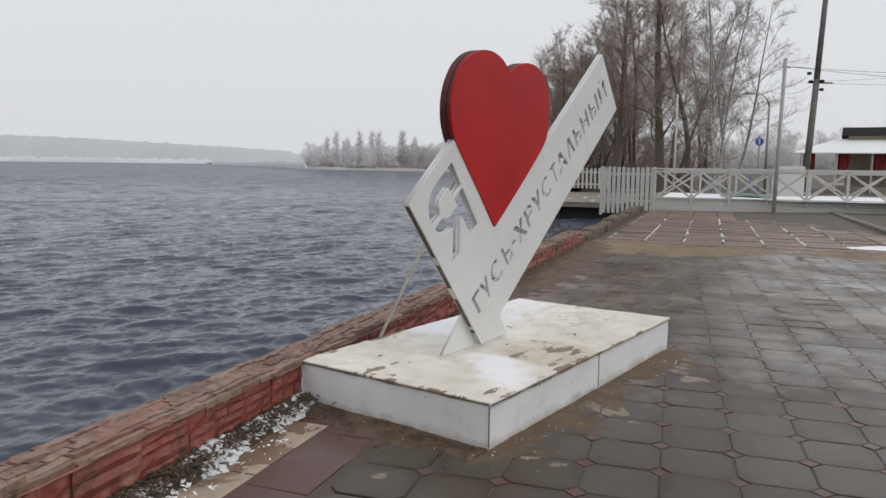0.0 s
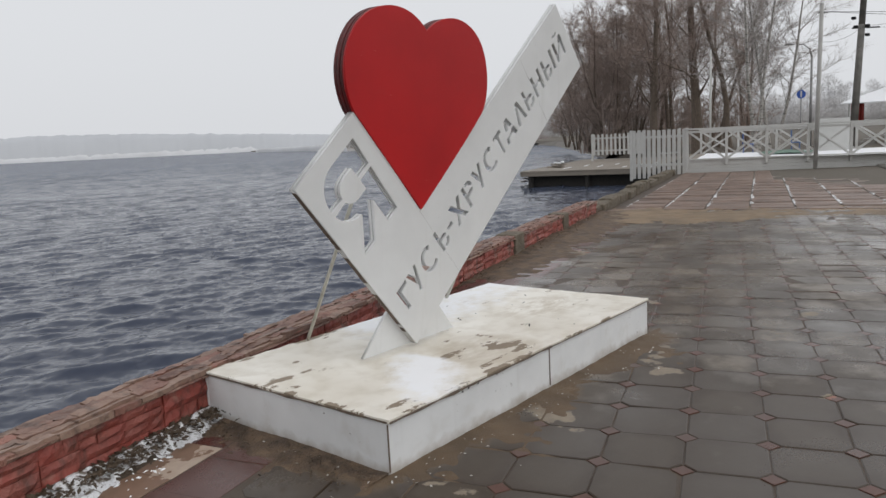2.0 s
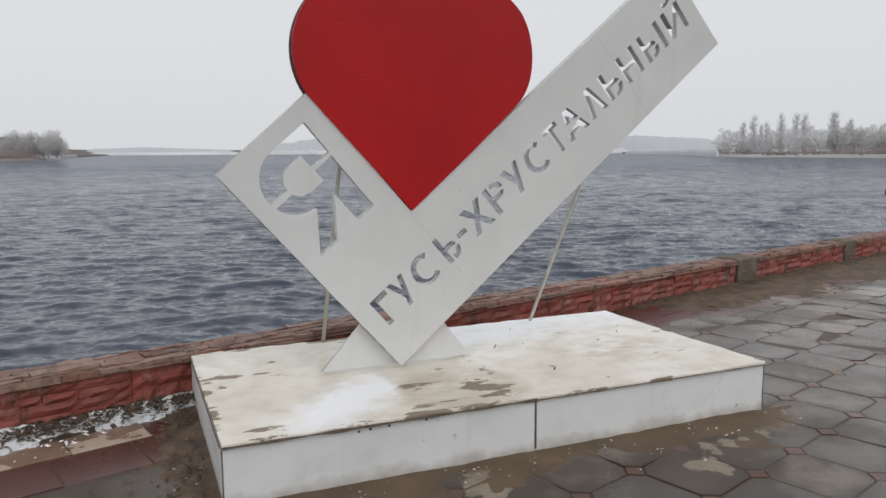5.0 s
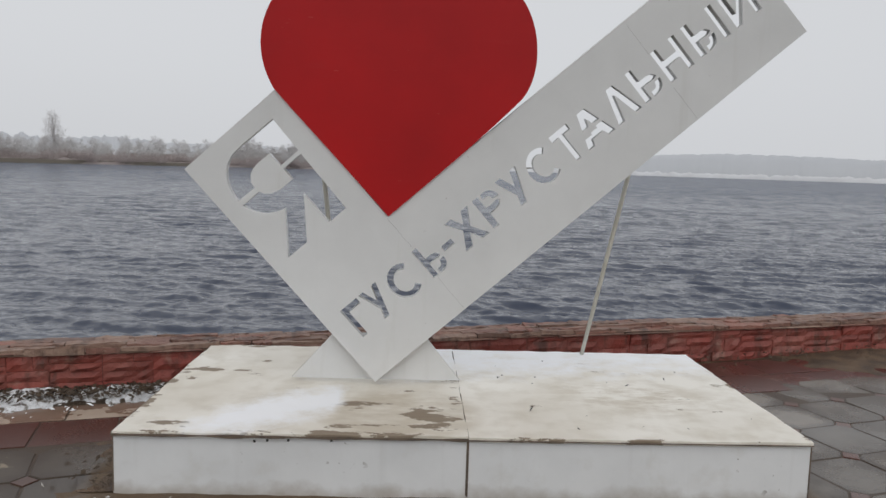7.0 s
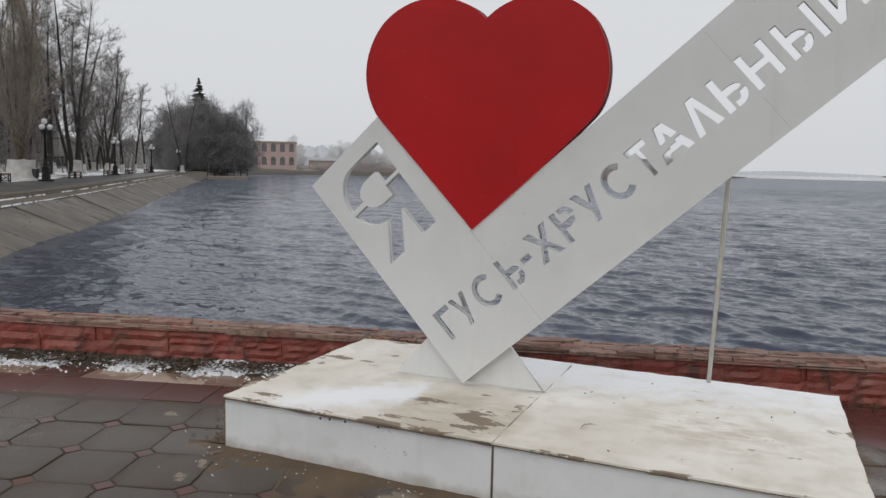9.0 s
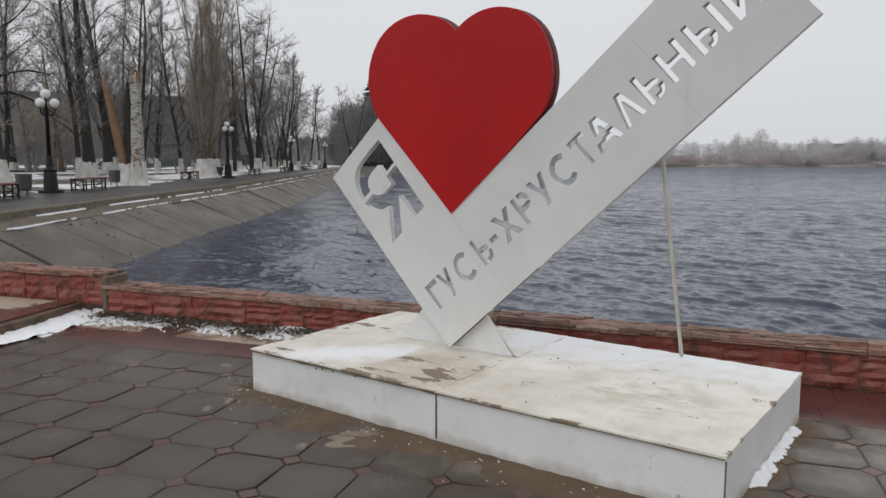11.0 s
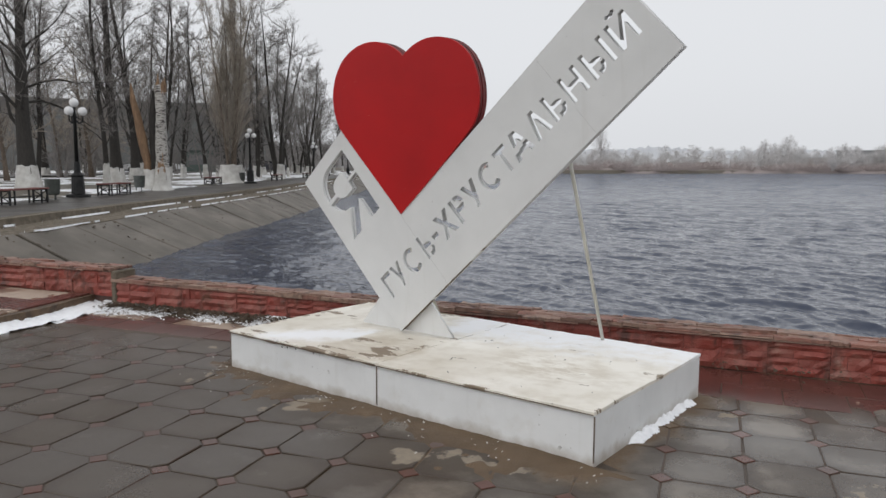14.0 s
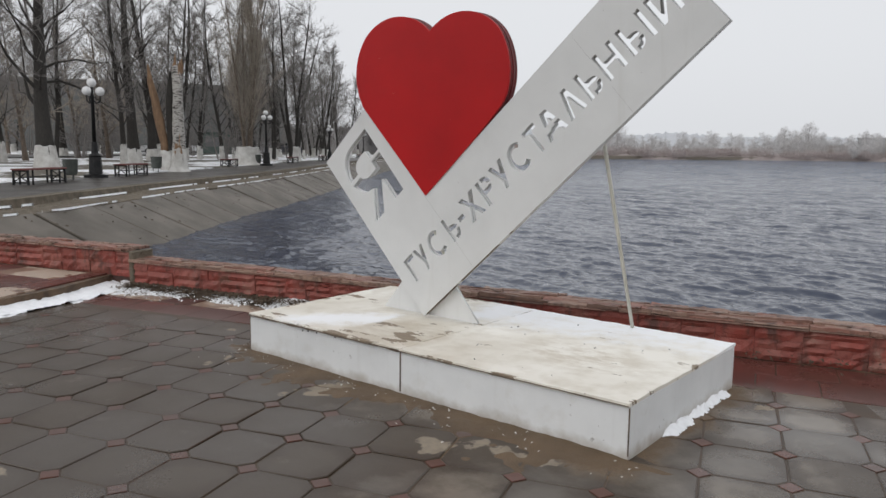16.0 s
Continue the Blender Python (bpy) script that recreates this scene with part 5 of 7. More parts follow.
DOME = bushy(40, 12, 4.6, 0.16, 11, 3000, 0.95, 0.040)
DOME_B = bushy(41, 12, 3.8, 0.12, 9, 2500, 0.95, 0.040)
COLUMN = bushy(42, 13, 1.9, 0.06, 15, 1500, 1.9, 0.030, 2.4)
BRUSH = bushy(43, 3.0, 3.2, 0.05, 7, 800, 0.8, 0.03)
DENSE = bushy(44, 14, 4.2, 0.04, 14, 4600, 1.2, 0.026)
LONE = bushy(45, 15.5, 4.0, 0.30, 13, 1900, 1.2, 0.03)
BUSH = grow(10, 4.0, 0.14, 0.9, 0.05, 0.02, 7, 6, 4, twig_r=0.014, subs=7)

# kinds of tree, made once each and then copied about
prom = "bare trees along the promenade"
near_park = tree(WIDE, "tree", "dark bare park tree with a whitewashed foot", M_BARK, M_TWIG, pose(-30.35, 11.34, 0.38, 0, 0, 110), prom, 1.2, 0.86)
poplar_tall = tree(TALL, "tree", "tall bare poplar with a whitewashed foot", M_BARK, M_TWIG, pose(-37.44, 19.26, 0.42, 0, 0, 70), prom, 1.0, 0.66)
poplar_big = tree(POPLAR, "tree", "broad upright bare poplar with a whitewashed foot", M_BARK_B, M_TWIG_B, pose(-37.0, 26.92, 0.40, 0, 0, 10), prom, 1.35, 1.45)
poplar_big.scale = (0.9, 0.9, 0.84)
slim = tree(SLIM, "tree", "slender bare park tree with a whitewashed foot", M_BARK, M_TWIG, pose(-45.33, 30.62, 0.45), prom, 1.2, 0.34)
wide_b = tree(WIDE_B, "tree", "bare forked park tree with a whitewashed foot", M_BARK, M_TWIG, pose(-47.5, 39.5, 0.42, 0, 0, 120), prom, 1.2, 0.72)


def plant(src, x, y, z, turn, size, squash=1.0):
    ob = copy_thing(src, pose(x, y, z, 0, 0, turn))
    ob.scale = (size * squash, size * squash, size)
    return ob


near_rows = ((poplar_tall, -46.5, 25.5, 160, 0.95), (slim, -35.5, 17.6, 40, 1.05), (slim, -41.2, 24.6, 200, 1.12), (slim, -47.5, 28.2, 90, 1.2), (wide_b, -52.0, 20.8, 10, 1.0),
        (near_park, -39.5, 11.2, 140, 0.92), (slim, -43.8, 14.5, 300, 1.1), (near_park, -50.5, 13.0, 60, 1.0), (wide_b, -27.6, 5.6, 200, 0.9), (slim, -36.2, 7.0, 15, 1.05), (near_park, -37.0, 4.5, 15, 1.05))
far_rows = ((slim, -50.5, 42.5, 30, 1.0), (poplar_tall, -49.0, 36.0, 310, 0.86), (wide_b, -55.5, 46.0, 70, 0.95), (slim, -56.2, 50.5, 150, 0.95), (poplar_tall, -58.0, 41.0, 33, 0.9),
        (slim, -62.5, 58.5, 12, 0.8), (wide_b, -66.5, 60.0, 250, 0.8), (slim, -70.0, 67.5, 99, 0.85), (near_park, -63.0, 50.0, 99, 0.85), (wide_b, -72.0, 78.0, 20, 0.75), (slim, -76.0, 75.0, 20, 0.9), (slim, -57, 33, 70, 1.15), (poplar_tall, -62, 26, 70, 0.9), (wide_b, -68, 38, 70, 0.9), (near_park, -60, 9, 15, 0.95))
for src, x, y, turn, size in near_rows + far_rows:
    plant(src, x, y, 0.42, turn, size)

back_tree = tree(BACK, "tree", "bare twiggy tree along the street behind the park", M_BARK_B, M_TWIG_B, pose(-64, 12, 0.5), prom)
pr = random.Random(41)
for k in range(18):
    q, t = along(EDGE, 4 + 92 * (k + pr.random()) / 18)
    off = pr.choice((20, 34, 40, 44)) + pr.uniform(-2, 2)
    plant(back_tree, q.x - t.y * off, q.y + t.x * off, 0.5, pr.uniform(0, 360), pr.uniform(0.75, 1.05), pr.uniform(0.9, 1.2))
for k in range(9):
    q, t = along(EDGE, pr.uniform(8, 95))
    off = pr.uniform(30, 46)
    plant((slim, wide_b, slim)[k % 3], q.x - t.y * off, q.y + t.x * off, 0.5, pr.uniform(0, 360), pr.uniform(0.75, 1.0))

for src, x, y, turn, size in ((slim, -50, 28, 15, 1.1), (slim, -53, 33.5, 200, 1.05), (slim, -55, 38.5, 310, 1.0)):
    plant(src, x, y, 0.45, turn, size)
for k in range(12):
    q, t = along(EDGE, 50 + 46 * (k + pr.random()) / 12)
    off = pr.choice((6.5, 9.5, 13)) + pr.uniform(-1, 1)
    plant((slim, wide_b)[k % 2], q.x - t.y * off, q.y + t.x * off, 0.45, pr.uniform(0, 360), pr.uniform(0.62, 0.9))
park_shrub = tree(BUSH, "shrub", "bare brown shrub behind the park", M_TWIG, M_TWIG, pose(-70, 66, 0.5), "park shrubs")
for k in range(26):
    q, t = along(EDGE, 46 + 62 * (k + pr.random()) / 26)
    off = pr.choice((9, 16, 22, 30)) + pr.uniform(-2, 2)
    plant(park_shrub, q.x - t.y * off, q.y + t.x * off, 0.45, pr.uniform(0, 360), pr.uniform(0.7, 1.15), 1.3)
# storm-broken trunks
broken = thing("broken_trunk", "broken birch trunk with torn orange wood and whitewashed foot", "tree trunk", pose(-27.4, 16.03, 0.36))
bw = Wood(31)
bw.log([Vector((0, 0, -0.1)), Vector((0.05, 0, 0.8)), Vector((0.02, 0.05, 2.2)), Vector((0.06, 0.04, 3.9)), Vector((0.02, 0.08, 4.85))], [0.40, 0.29, 0.25, 0.23, 0.24], 16, 0.30, 3.0)
part("trunk", bw.mesh("trunk", M_BIRCH), None, broken)
bw = Wood(32)
for k in range(16):
    a = k * 0.74
    q = Vector((0.03 + 0.17 * math.cos(a), 0.08 + 0.17 * math.sin(a), 4.35 + 0.3 * bw.r.random()))
    bw.limb([q, q + Vector((0.04 * bw.r.gauss(0, 1), 0.03, 0.25)), q + Vector((0.10 * math.cos(a) * bw.r.random(), 0.06, 0.40 + 0.35 * bw.r.random()))], [0.09, 0.075, 0.012], 5)
part("torn_wood", bw.mesh("torn_wood", M_SPLIT), None, broken, "splintered orange heartwood")
bw = Wood(39)
for k in range(7):
    q = Vector((0.22 + 0.02 * k, -0.24 + 0.03 * k, 0.35 + 0.12 * bw.r.random()))
    bw.limb([q, q + Vector((-0.02, 0.0, 0.5)), q + Vector((-0.06, 0.03, 1.0 + 0.4 * bw.r.random()))], [0.05, 0.07, 0.012], 5)
part("torn_wood", bw.mesh("torn_wood", M_SPLIT), None, broken, "strip of bared orange wood")
bw = Wood(33)
bw.log([Vector((0.05, 0.02, -0.1)), Vector((0.04, 0, 0.12)), Vector((0.03, 0, 0.55)), Vector((0.05, 0, 1.05))], [0.56, 0.42, 0.34, 0.30], 22, 0.26, 7.0)
part("whitewash", bw.mesh("whitewash", M_LIME), None, broken, "whitewashed foot of the trunk")
split = thing("broken_trunk", "leaning split trunk with bark stripped to orange wood", "tree trunk", pose(-28.28, 15.78, 0.36))
bw = Wood(34)
bw.log([Vector((0.2, 0.15, -0.1)), Vector((0.1, 0.05, 1.2)), Vector((-0.04, -0.18, 2.6)), Vector((-0.18, -0.40, 4.0)), Vector((-0.22, -0.48, 4.9))], [0.27, 0.20, 0.19, 0.14, 0.03], 14, 0.5, 5.0)
part("trunk", bw.mesh("trunk", M_SPLIT), None, split, "bare orange wood")
bw = Wood(35)
bw.log([Vector((0.42, 0.35, -0.1)), Vector((0.36, 0.3, 1.5)), Vector((0.3, 0.25, 3.2)), Vector((0.35, 0.3, 4.6))], [0.32, 0.24, 0.19, 0.05], 12, 0.35, 1.0)
part("bark_trunk", bw.mesh("bark_trunk", M_BARK), None, split)
bw = Wood(36)
bw.log([Vector((0.24, 0.2, -0.1)), Vector((0.24, 0.2, 0.2)), Vector((0.2, 0.15, 0.95))], [0.50, 0.42, 0.35], 20, 0.22, 2.0)
part("whitewash", bw.mesh("whitewash", M_LIME), None, split, "whitewashed foot of the trunk")

# trees behind the white fence
grove = "bare trees beyond the fence"
g1 = tree(GROVE_A, "tree", "tall bare brown tree beyond the fence", M_BARK_B, M_TWIG_R, pose(0, 0, 0), grove)
g2 = tree(GROVE_B, "tree", "bare spreading tree beyond the fence", M_BARK_B, M_TWIG_R, pose(0, 0, 0), grove)
g3 = tree(BIRCH, "tree", "bare birch with pale twin stems", M_BIRCH, M_TWIG_P, pose(0, 0, 0), grove)
g5 = tree(SLANT, "tree", "slender bare tree with a crooked leaning trunk", M_BARK_B, M_TWIG_R, pose(0, 0, 0), grove)
g4 = tree(LEANER, "tree", "bare reddish tree leaning over the water", M_BARK_B, M_TWIG_R, pose(0, 0, 0), grove)
O2 = (-2.5, -2.4)
first = {}
for src, head, dist, turn, size in (
        (g1, 20.0, 51, 0, 1.10), (g1, 23.2, 55, 210, 0.98), (g5, 17.95, 50, 20, 1.0), (g3, 15.95, 45, 20, 0.95), (g3, 15.1, 48, 160, 0.88), (g2, 21.8, 60, 50, 1.0), (g2, 18.9, 64, 140, 0.95),
        (g4, 26.1, 60, 95, 1.0), (g4, 24.5, 64, 200, 1.05), (g4, 27.6, 66, 40, 0.92), (g4, 28.7, 78, 310, 0.8), (g4, 29.4, 96, 110, 0.75), (g2, 25.2, 74, 300, 1.0), (g1, 27.0, 84, 33, 0.85), (g2, 16.8, 68, 60, 0.85), (g2, 22.8, 70, 80, 1.0)):
    p = polar(head, dist, O2)
    if src.name not in first:
        first[src.name] = src
        src.matrix_basis = pose(p.x, p.y, 0.1, 0, 0, turn)
        src.scale = (size, size, size)
    else:
        plant(src, p.x, p.y, 0.1, turn, size)

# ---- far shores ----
# haze is mixed into the far brush and tree colours
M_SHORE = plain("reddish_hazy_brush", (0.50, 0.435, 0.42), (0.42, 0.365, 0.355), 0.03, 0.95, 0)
shore = "trees on the far shore"
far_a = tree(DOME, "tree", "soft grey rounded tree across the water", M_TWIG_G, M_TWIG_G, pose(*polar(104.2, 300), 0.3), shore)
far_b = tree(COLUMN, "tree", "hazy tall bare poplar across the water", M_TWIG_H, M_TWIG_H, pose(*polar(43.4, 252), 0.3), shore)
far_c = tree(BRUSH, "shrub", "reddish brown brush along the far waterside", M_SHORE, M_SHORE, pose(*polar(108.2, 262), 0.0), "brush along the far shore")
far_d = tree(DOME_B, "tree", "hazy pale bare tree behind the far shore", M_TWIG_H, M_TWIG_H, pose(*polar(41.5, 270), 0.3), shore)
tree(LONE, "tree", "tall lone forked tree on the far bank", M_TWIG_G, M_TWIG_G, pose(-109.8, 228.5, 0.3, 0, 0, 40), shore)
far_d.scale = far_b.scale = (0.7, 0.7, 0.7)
fr = random.Random(77)


def row(kind, n, head0, head1, dist0, dist1, size0, size1, squash=1.25):
    """Trees strung unevenly along a stretch of shore."""
    for k in range(n):
        p = polar(head0 + (head1 - head0) * (k + fr.random()) / n, fr.uniform(dist0, dist1))
        plant(kind, p.x, p.y, 0.3, fr.uniform(0, 360), fr.uniform(size0, size1), squash)


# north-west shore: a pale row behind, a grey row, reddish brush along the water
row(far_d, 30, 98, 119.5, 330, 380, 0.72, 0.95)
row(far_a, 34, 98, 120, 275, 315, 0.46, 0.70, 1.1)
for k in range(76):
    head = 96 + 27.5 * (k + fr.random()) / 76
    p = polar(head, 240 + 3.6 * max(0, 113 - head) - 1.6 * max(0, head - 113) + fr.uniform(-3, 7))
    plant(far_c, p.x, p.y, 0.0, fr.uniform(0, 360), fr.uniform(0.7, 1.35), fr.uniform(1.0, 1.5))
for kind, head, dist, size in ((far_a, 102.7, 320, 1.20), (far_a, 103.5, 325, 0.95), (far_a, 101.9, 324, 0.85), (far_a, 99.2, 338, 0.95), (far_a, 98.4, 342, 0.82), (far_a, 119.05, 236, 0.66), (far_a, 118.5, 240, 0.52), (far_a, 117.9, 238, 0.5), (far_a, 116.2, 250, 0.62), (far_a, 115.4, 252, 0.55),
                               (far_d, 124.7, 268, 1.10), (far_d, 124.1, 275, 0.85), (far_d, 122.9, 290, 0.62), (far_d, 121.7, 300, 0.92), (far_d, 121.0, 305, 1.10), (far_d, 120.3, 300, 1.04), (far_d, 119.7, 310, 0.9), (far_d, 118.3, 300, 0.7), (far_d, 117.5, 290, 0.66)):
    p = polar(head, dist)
    plant(kind, p.x, p.y, 0.3, fr.uniform(0, 360), size, 1.1)
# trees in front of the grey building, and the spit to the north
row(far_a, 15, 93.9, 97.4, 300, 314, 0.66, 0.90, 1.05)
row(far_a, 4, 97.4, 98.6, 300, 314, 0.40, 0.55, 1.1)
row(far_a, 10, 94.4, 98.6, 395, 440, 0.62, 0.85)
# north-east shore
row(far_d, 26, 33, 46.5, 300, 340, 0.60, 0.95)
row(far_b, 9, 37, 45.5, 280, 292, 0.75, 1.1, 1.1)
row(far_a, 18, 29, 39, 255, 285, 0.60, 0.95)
for k in range(20):
    head = 31 + 14.5 * (k + fr.random()) / 20
    p = polar(head, 229 + 4.4 * (head - 33) + fr.uniform(0, 8))
    plant(far_c, p.x, p.y, 0.0, fr.uniform(0, 360), fr.uniform(0.6, 1.0), 1.3)
# woods behind the terrace
row(far_d, 22, 1, 21, 150, 200, 0.66, 0.98)
row(far_a, 12, 2, 20, 115, 150, 0.34, 0.55)
grove_dark = tree(DENSE, "tree", "dark dense bare tree at the end of the promenade", M_GROVE, M_GROVE, pose(-88, 112, 0.5), "dark grove by the promenade")
for k in range(34):
    head = 128.1 + 5.6 * (k + fr.random()) / 34
    p = polar(head, fr.uniform(132, 170), (2, -3))
    plant(grove_dark, p.x, p.y, 0.4, fr.uniform(0, 360), (0.50 + 0.50 * min(1, (head - 127.6) / 3.0) - 0.06 * max(0, head - 131)) * fr.uniform(0.8, 1.12), 1.2)


def spruce(x, y, z, high):
    ob = thing("spruce", "dark green spruce above the bare trees", "tree", pose(x, y, z), "spruces")
    bm = bmesh.new()
    tube(bm, (0, 0, 0), (0, 0, high), 0.2, 0.02, 7)
    part("trunk", bm, M_BARK, ob)
    w = Wood(int(high * 10))
    for k in range(300):
        t = w.r.random() ** 0.8
        zz = high * (0.10 + 0.89 * t)
        a = w.r.uniform(0, math.tau)
        ln = (1 - t) * high * 0.36 * w.r.uniform(0.7, 1.1) + 0.2
        d = Vector((math.cos(a), math.sin(a), -0.22))
        pts = w.path(Vector((0, 0, zz)), d.normalized(), ln, 0.06, 0.05, 3)
        w.limb(pts, [0.09, 0.16, 0.13, 0.02], 4)
    part("crown", w.mesh("crown", M_SPRUCE), None, ob)
    return ob


p = polar(131.3, 152, (2, -3))
spruce(p.x, p.y, 0.5, 17.6)

# distance haze is painted into the ridge, bank, spit and woods colours below
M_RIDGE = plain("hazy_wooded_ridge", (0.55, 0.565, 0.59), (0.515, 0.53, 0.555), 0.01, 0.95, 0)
M_ICE = plain("far_snow_and_mist_shore", (0.72, 0.73, 0.75), (0.62, 0.62, 0.63), 0.02, 0.9, 0)
M_BANK = plain("pale_hazy_bank", (0.44, 0.425, 0.415), (0.36, 0.345, 0.335), 0.05, 0.9, 0)
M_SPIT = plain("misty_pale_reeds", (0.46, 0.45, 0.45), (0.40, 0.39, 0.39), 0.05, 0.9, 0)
M_REED = plain("dull_brown_reeds", (0.33, 0.28, 0.265), (0.26, 0.225, 0.215), 0.2, 0.9, 0)


M_WOODS = plain("dim_brown_woods", (0.25, 0.238, 0.233), (0.20, 0.19, 0.187), 0.06, 0.95, 0)


def ridge(name, head0, head1, dist, tops, seed, label, rough=2.5, material=None):
    """A wooded skyline far across the lake, rising from the shore in a soft slope."""
    n = 260
    verts, faces = [], []
    for i in range(n + 1):
        t = i / n
        x = t * (len(tops) - 1)
        j = min(int(x), len(tops) - 2)
        h = tops[j] + (tops[j + 1] - tops[j]) * (x - j)
        h *= min(1.0, i / 22, (n - i) / 22)
        h += rough * (noise.noise(Vector((i * 0.23, seed, 0))) + 0.6 * noise.noise(Vector((i * 0.9, seed, 4)))) * min(1, h / 12)
        head = head0 + (head1 - head0) * t
        for r, z in ((dist, -1.5), (dist + 18, 0.75 * h), (dist + 60, h), (dist + 200, 0.5 * h), (dist + 260, -2)):
            q = polar(head, r)
            verts.append((q.x, q.y, z))
    for i in range(n):
        for j in range(4):
            faces.append((i * 5 + j, i * 5 + j + 1, (i + 1) * 5 + j + 1, (i + 1) * 5 + j))
    return tagged(new(name, raw_mesh(name, verts, faces, material or M_RIDGE, True)), label, "woods", kind="structure")


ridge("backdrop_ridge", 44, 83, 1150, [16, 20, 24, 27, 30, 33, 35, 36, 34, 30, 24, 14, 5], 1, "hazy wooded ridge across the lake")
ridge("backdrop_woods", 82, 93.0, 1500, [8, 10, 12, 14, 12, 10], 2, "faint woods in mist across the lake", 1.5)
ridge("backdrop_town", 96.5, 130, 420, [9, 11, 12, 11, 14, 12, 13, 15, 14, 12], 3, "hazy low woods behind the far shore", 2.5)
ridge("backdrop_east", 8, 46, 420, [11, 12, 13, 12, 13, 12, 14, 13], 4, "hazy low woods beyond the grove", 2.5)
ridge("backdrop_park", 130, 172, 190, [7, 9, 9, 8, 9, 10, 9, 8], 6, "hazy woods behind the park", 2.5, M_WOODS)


def shore_bank(name, head0, head1, dist, high, material, label, seed, jag=1.0):
    n = 180
    verts, faces = [], []
    for i in range(n + 1):
        head = head0 + (head1 - head0) * i / n
        h = high * (0.8 + jag * (0.5 * noise.noise(Vector((i * 0.3, seed, 1))) + 0.3 * noise.noise(Vector((i * 1.1, seed, 5))))) * min(1.0, (i + 1) / 6, (n - i + 1) / 6)
        d = dist(head) if callable(dist) else dist
        for r, z in ((d - 2, -1.0), (d, 0.5 * h - 0.5), (d + 4, h - 0.3), (d + 16, h - 0.2), (d + 20, -0.5)):
            q = polar(head, r)
            verts.append((q.x, q.y, z))
    for i in range(n):
        for j in range(4):
            faces.append((i * 5 + j, i * 5 + j + 1, (i + 1) * 5 + j + 1, (i + 1) * 5 + j))
    return tagged(new(name, raw_mesh(name, verts, faces, material, True)), label, "shore", kind="stuff")


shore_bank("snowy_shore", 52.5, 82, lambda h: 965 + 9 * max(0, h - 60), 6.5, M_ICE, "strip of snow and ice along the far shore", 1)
# snow-pale bank added here to stand in for mist over the shore
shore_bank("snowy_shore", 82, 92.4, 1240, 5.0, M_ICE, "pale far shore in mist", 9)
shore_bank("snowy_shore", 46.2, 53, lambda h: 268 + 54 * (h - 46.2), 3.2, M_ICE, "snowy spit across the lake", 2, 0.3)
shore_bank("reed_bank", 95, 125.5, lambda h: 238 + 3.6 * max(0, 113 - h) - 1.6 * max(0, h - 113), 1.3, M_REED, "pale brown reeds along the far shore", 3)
shore_bank("reed_bank", 31.5, 47, lambda h: 224 + 4.4 * (h - 33), 0.7, M_BANK, "pale hazy bank under the far trees", 4)

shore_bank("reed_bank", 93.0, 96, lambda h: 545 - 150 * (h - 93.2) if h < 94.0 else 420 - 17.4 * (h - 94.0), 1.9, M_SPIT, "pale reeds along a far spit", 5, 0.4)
# stone bank beyond the dock, and a rowing boat drawn up off it
BANK = [polar(25.4, 66), polar(26.4, 76), polar(27.9, 100), polar(30, 165), polar(32, 205)]
tagged(new("far_bank", strip("far_bank", BANK, [(-1.0, -1.2), (0.6, 0.18), (1.3, 0.24), (1.4, -0.6)], M_CONC_WET, 1.5, 0.06)), "sloping grey stone bank beyond the dock", "bank", kind="structure")
p = polar(31.2, 190)
boat = thing("rowing_boat", "dark rowing boat lying off the far bank", "boat", pose(p.x, p.y, WATER, 0, 0, 100))
bm = bmesh.new()
rings = []
for i in range(9):
    u = i / 8
    w, sheer = 0.72 * math.sin(math.pi * (0.12 + 0.86 * u)) ** 0.7, 0.42 + 0.30 * (2 * u - 1) ** 2
    rings.append([bm.verts.new((-2.2 + 4.4 * u, y, z)) for y, z in ((-w, sheer), (-0.75 * w, 0.08), (0, -0.08), (0.75 * w, 0.08), (w, sheer), (w - 0.05, sheer), (0.7 * w, 0.15), (-0.7 * w, 0.15), (-w + 0.05, sheer))])
for a, b in zip(rings, rings[1:]):
    for k in range(9):
        bm.faces.new((a[k], b[k], b[(k + 1) % 9], a[(k + 1) % 9]))
bm.faces.new(rings[0][::-1])
bm.faces.new(rings[-1])
part("hull", bm, M_DARK, boat)
for x in (-0.7, 0.6):
    bm = bmesh.new()
    box(bm, x - 0.14, x + 0.14, -0.55, 0.55, 0.30, 0.34, 0.006)
    part("thwart", bm, M_DARK, boat)
# ---- white fence, terrace and boat dock ----
FS, FZ = 27.85, -0.22
fence = thing("picket_fence", "white picket fence at the quay's end", "fence", QUAY @ pose(FS, 0, FZ))
pick = random.Random(5)
for k in range(11):
    y = 1.64 - k * 0.196
    bm = bmesh.new()
    low = -0.12 if k < 5 else 0.02
    x = pick.uniform(-0.004, 0.004)
    box(bm, x - 0.012, x + 0.012, y - 0.068, y + 0.068, low, 1.83 + pick.uniform(-0.02, 0.02), 0.006)
    part("picket", bm, M_FENCE, fence)
for z in (0.42, 1.55):
    bm = bmesh.new()
    box(bm, 0.014, 0.055, -0.44, 1.74, z - 0.05, z + 0.05, 0.005)
    part("rail", bm, M_FENCE, fence)
for y in (1.76, -0.42):
    bm = bmesh.new()
    box(bm, -0.05, 0.05, y - 0.055, y + 0.055, -0.2, 1.86, 0.008)
    part("post", bm, M_FENCE, fence)


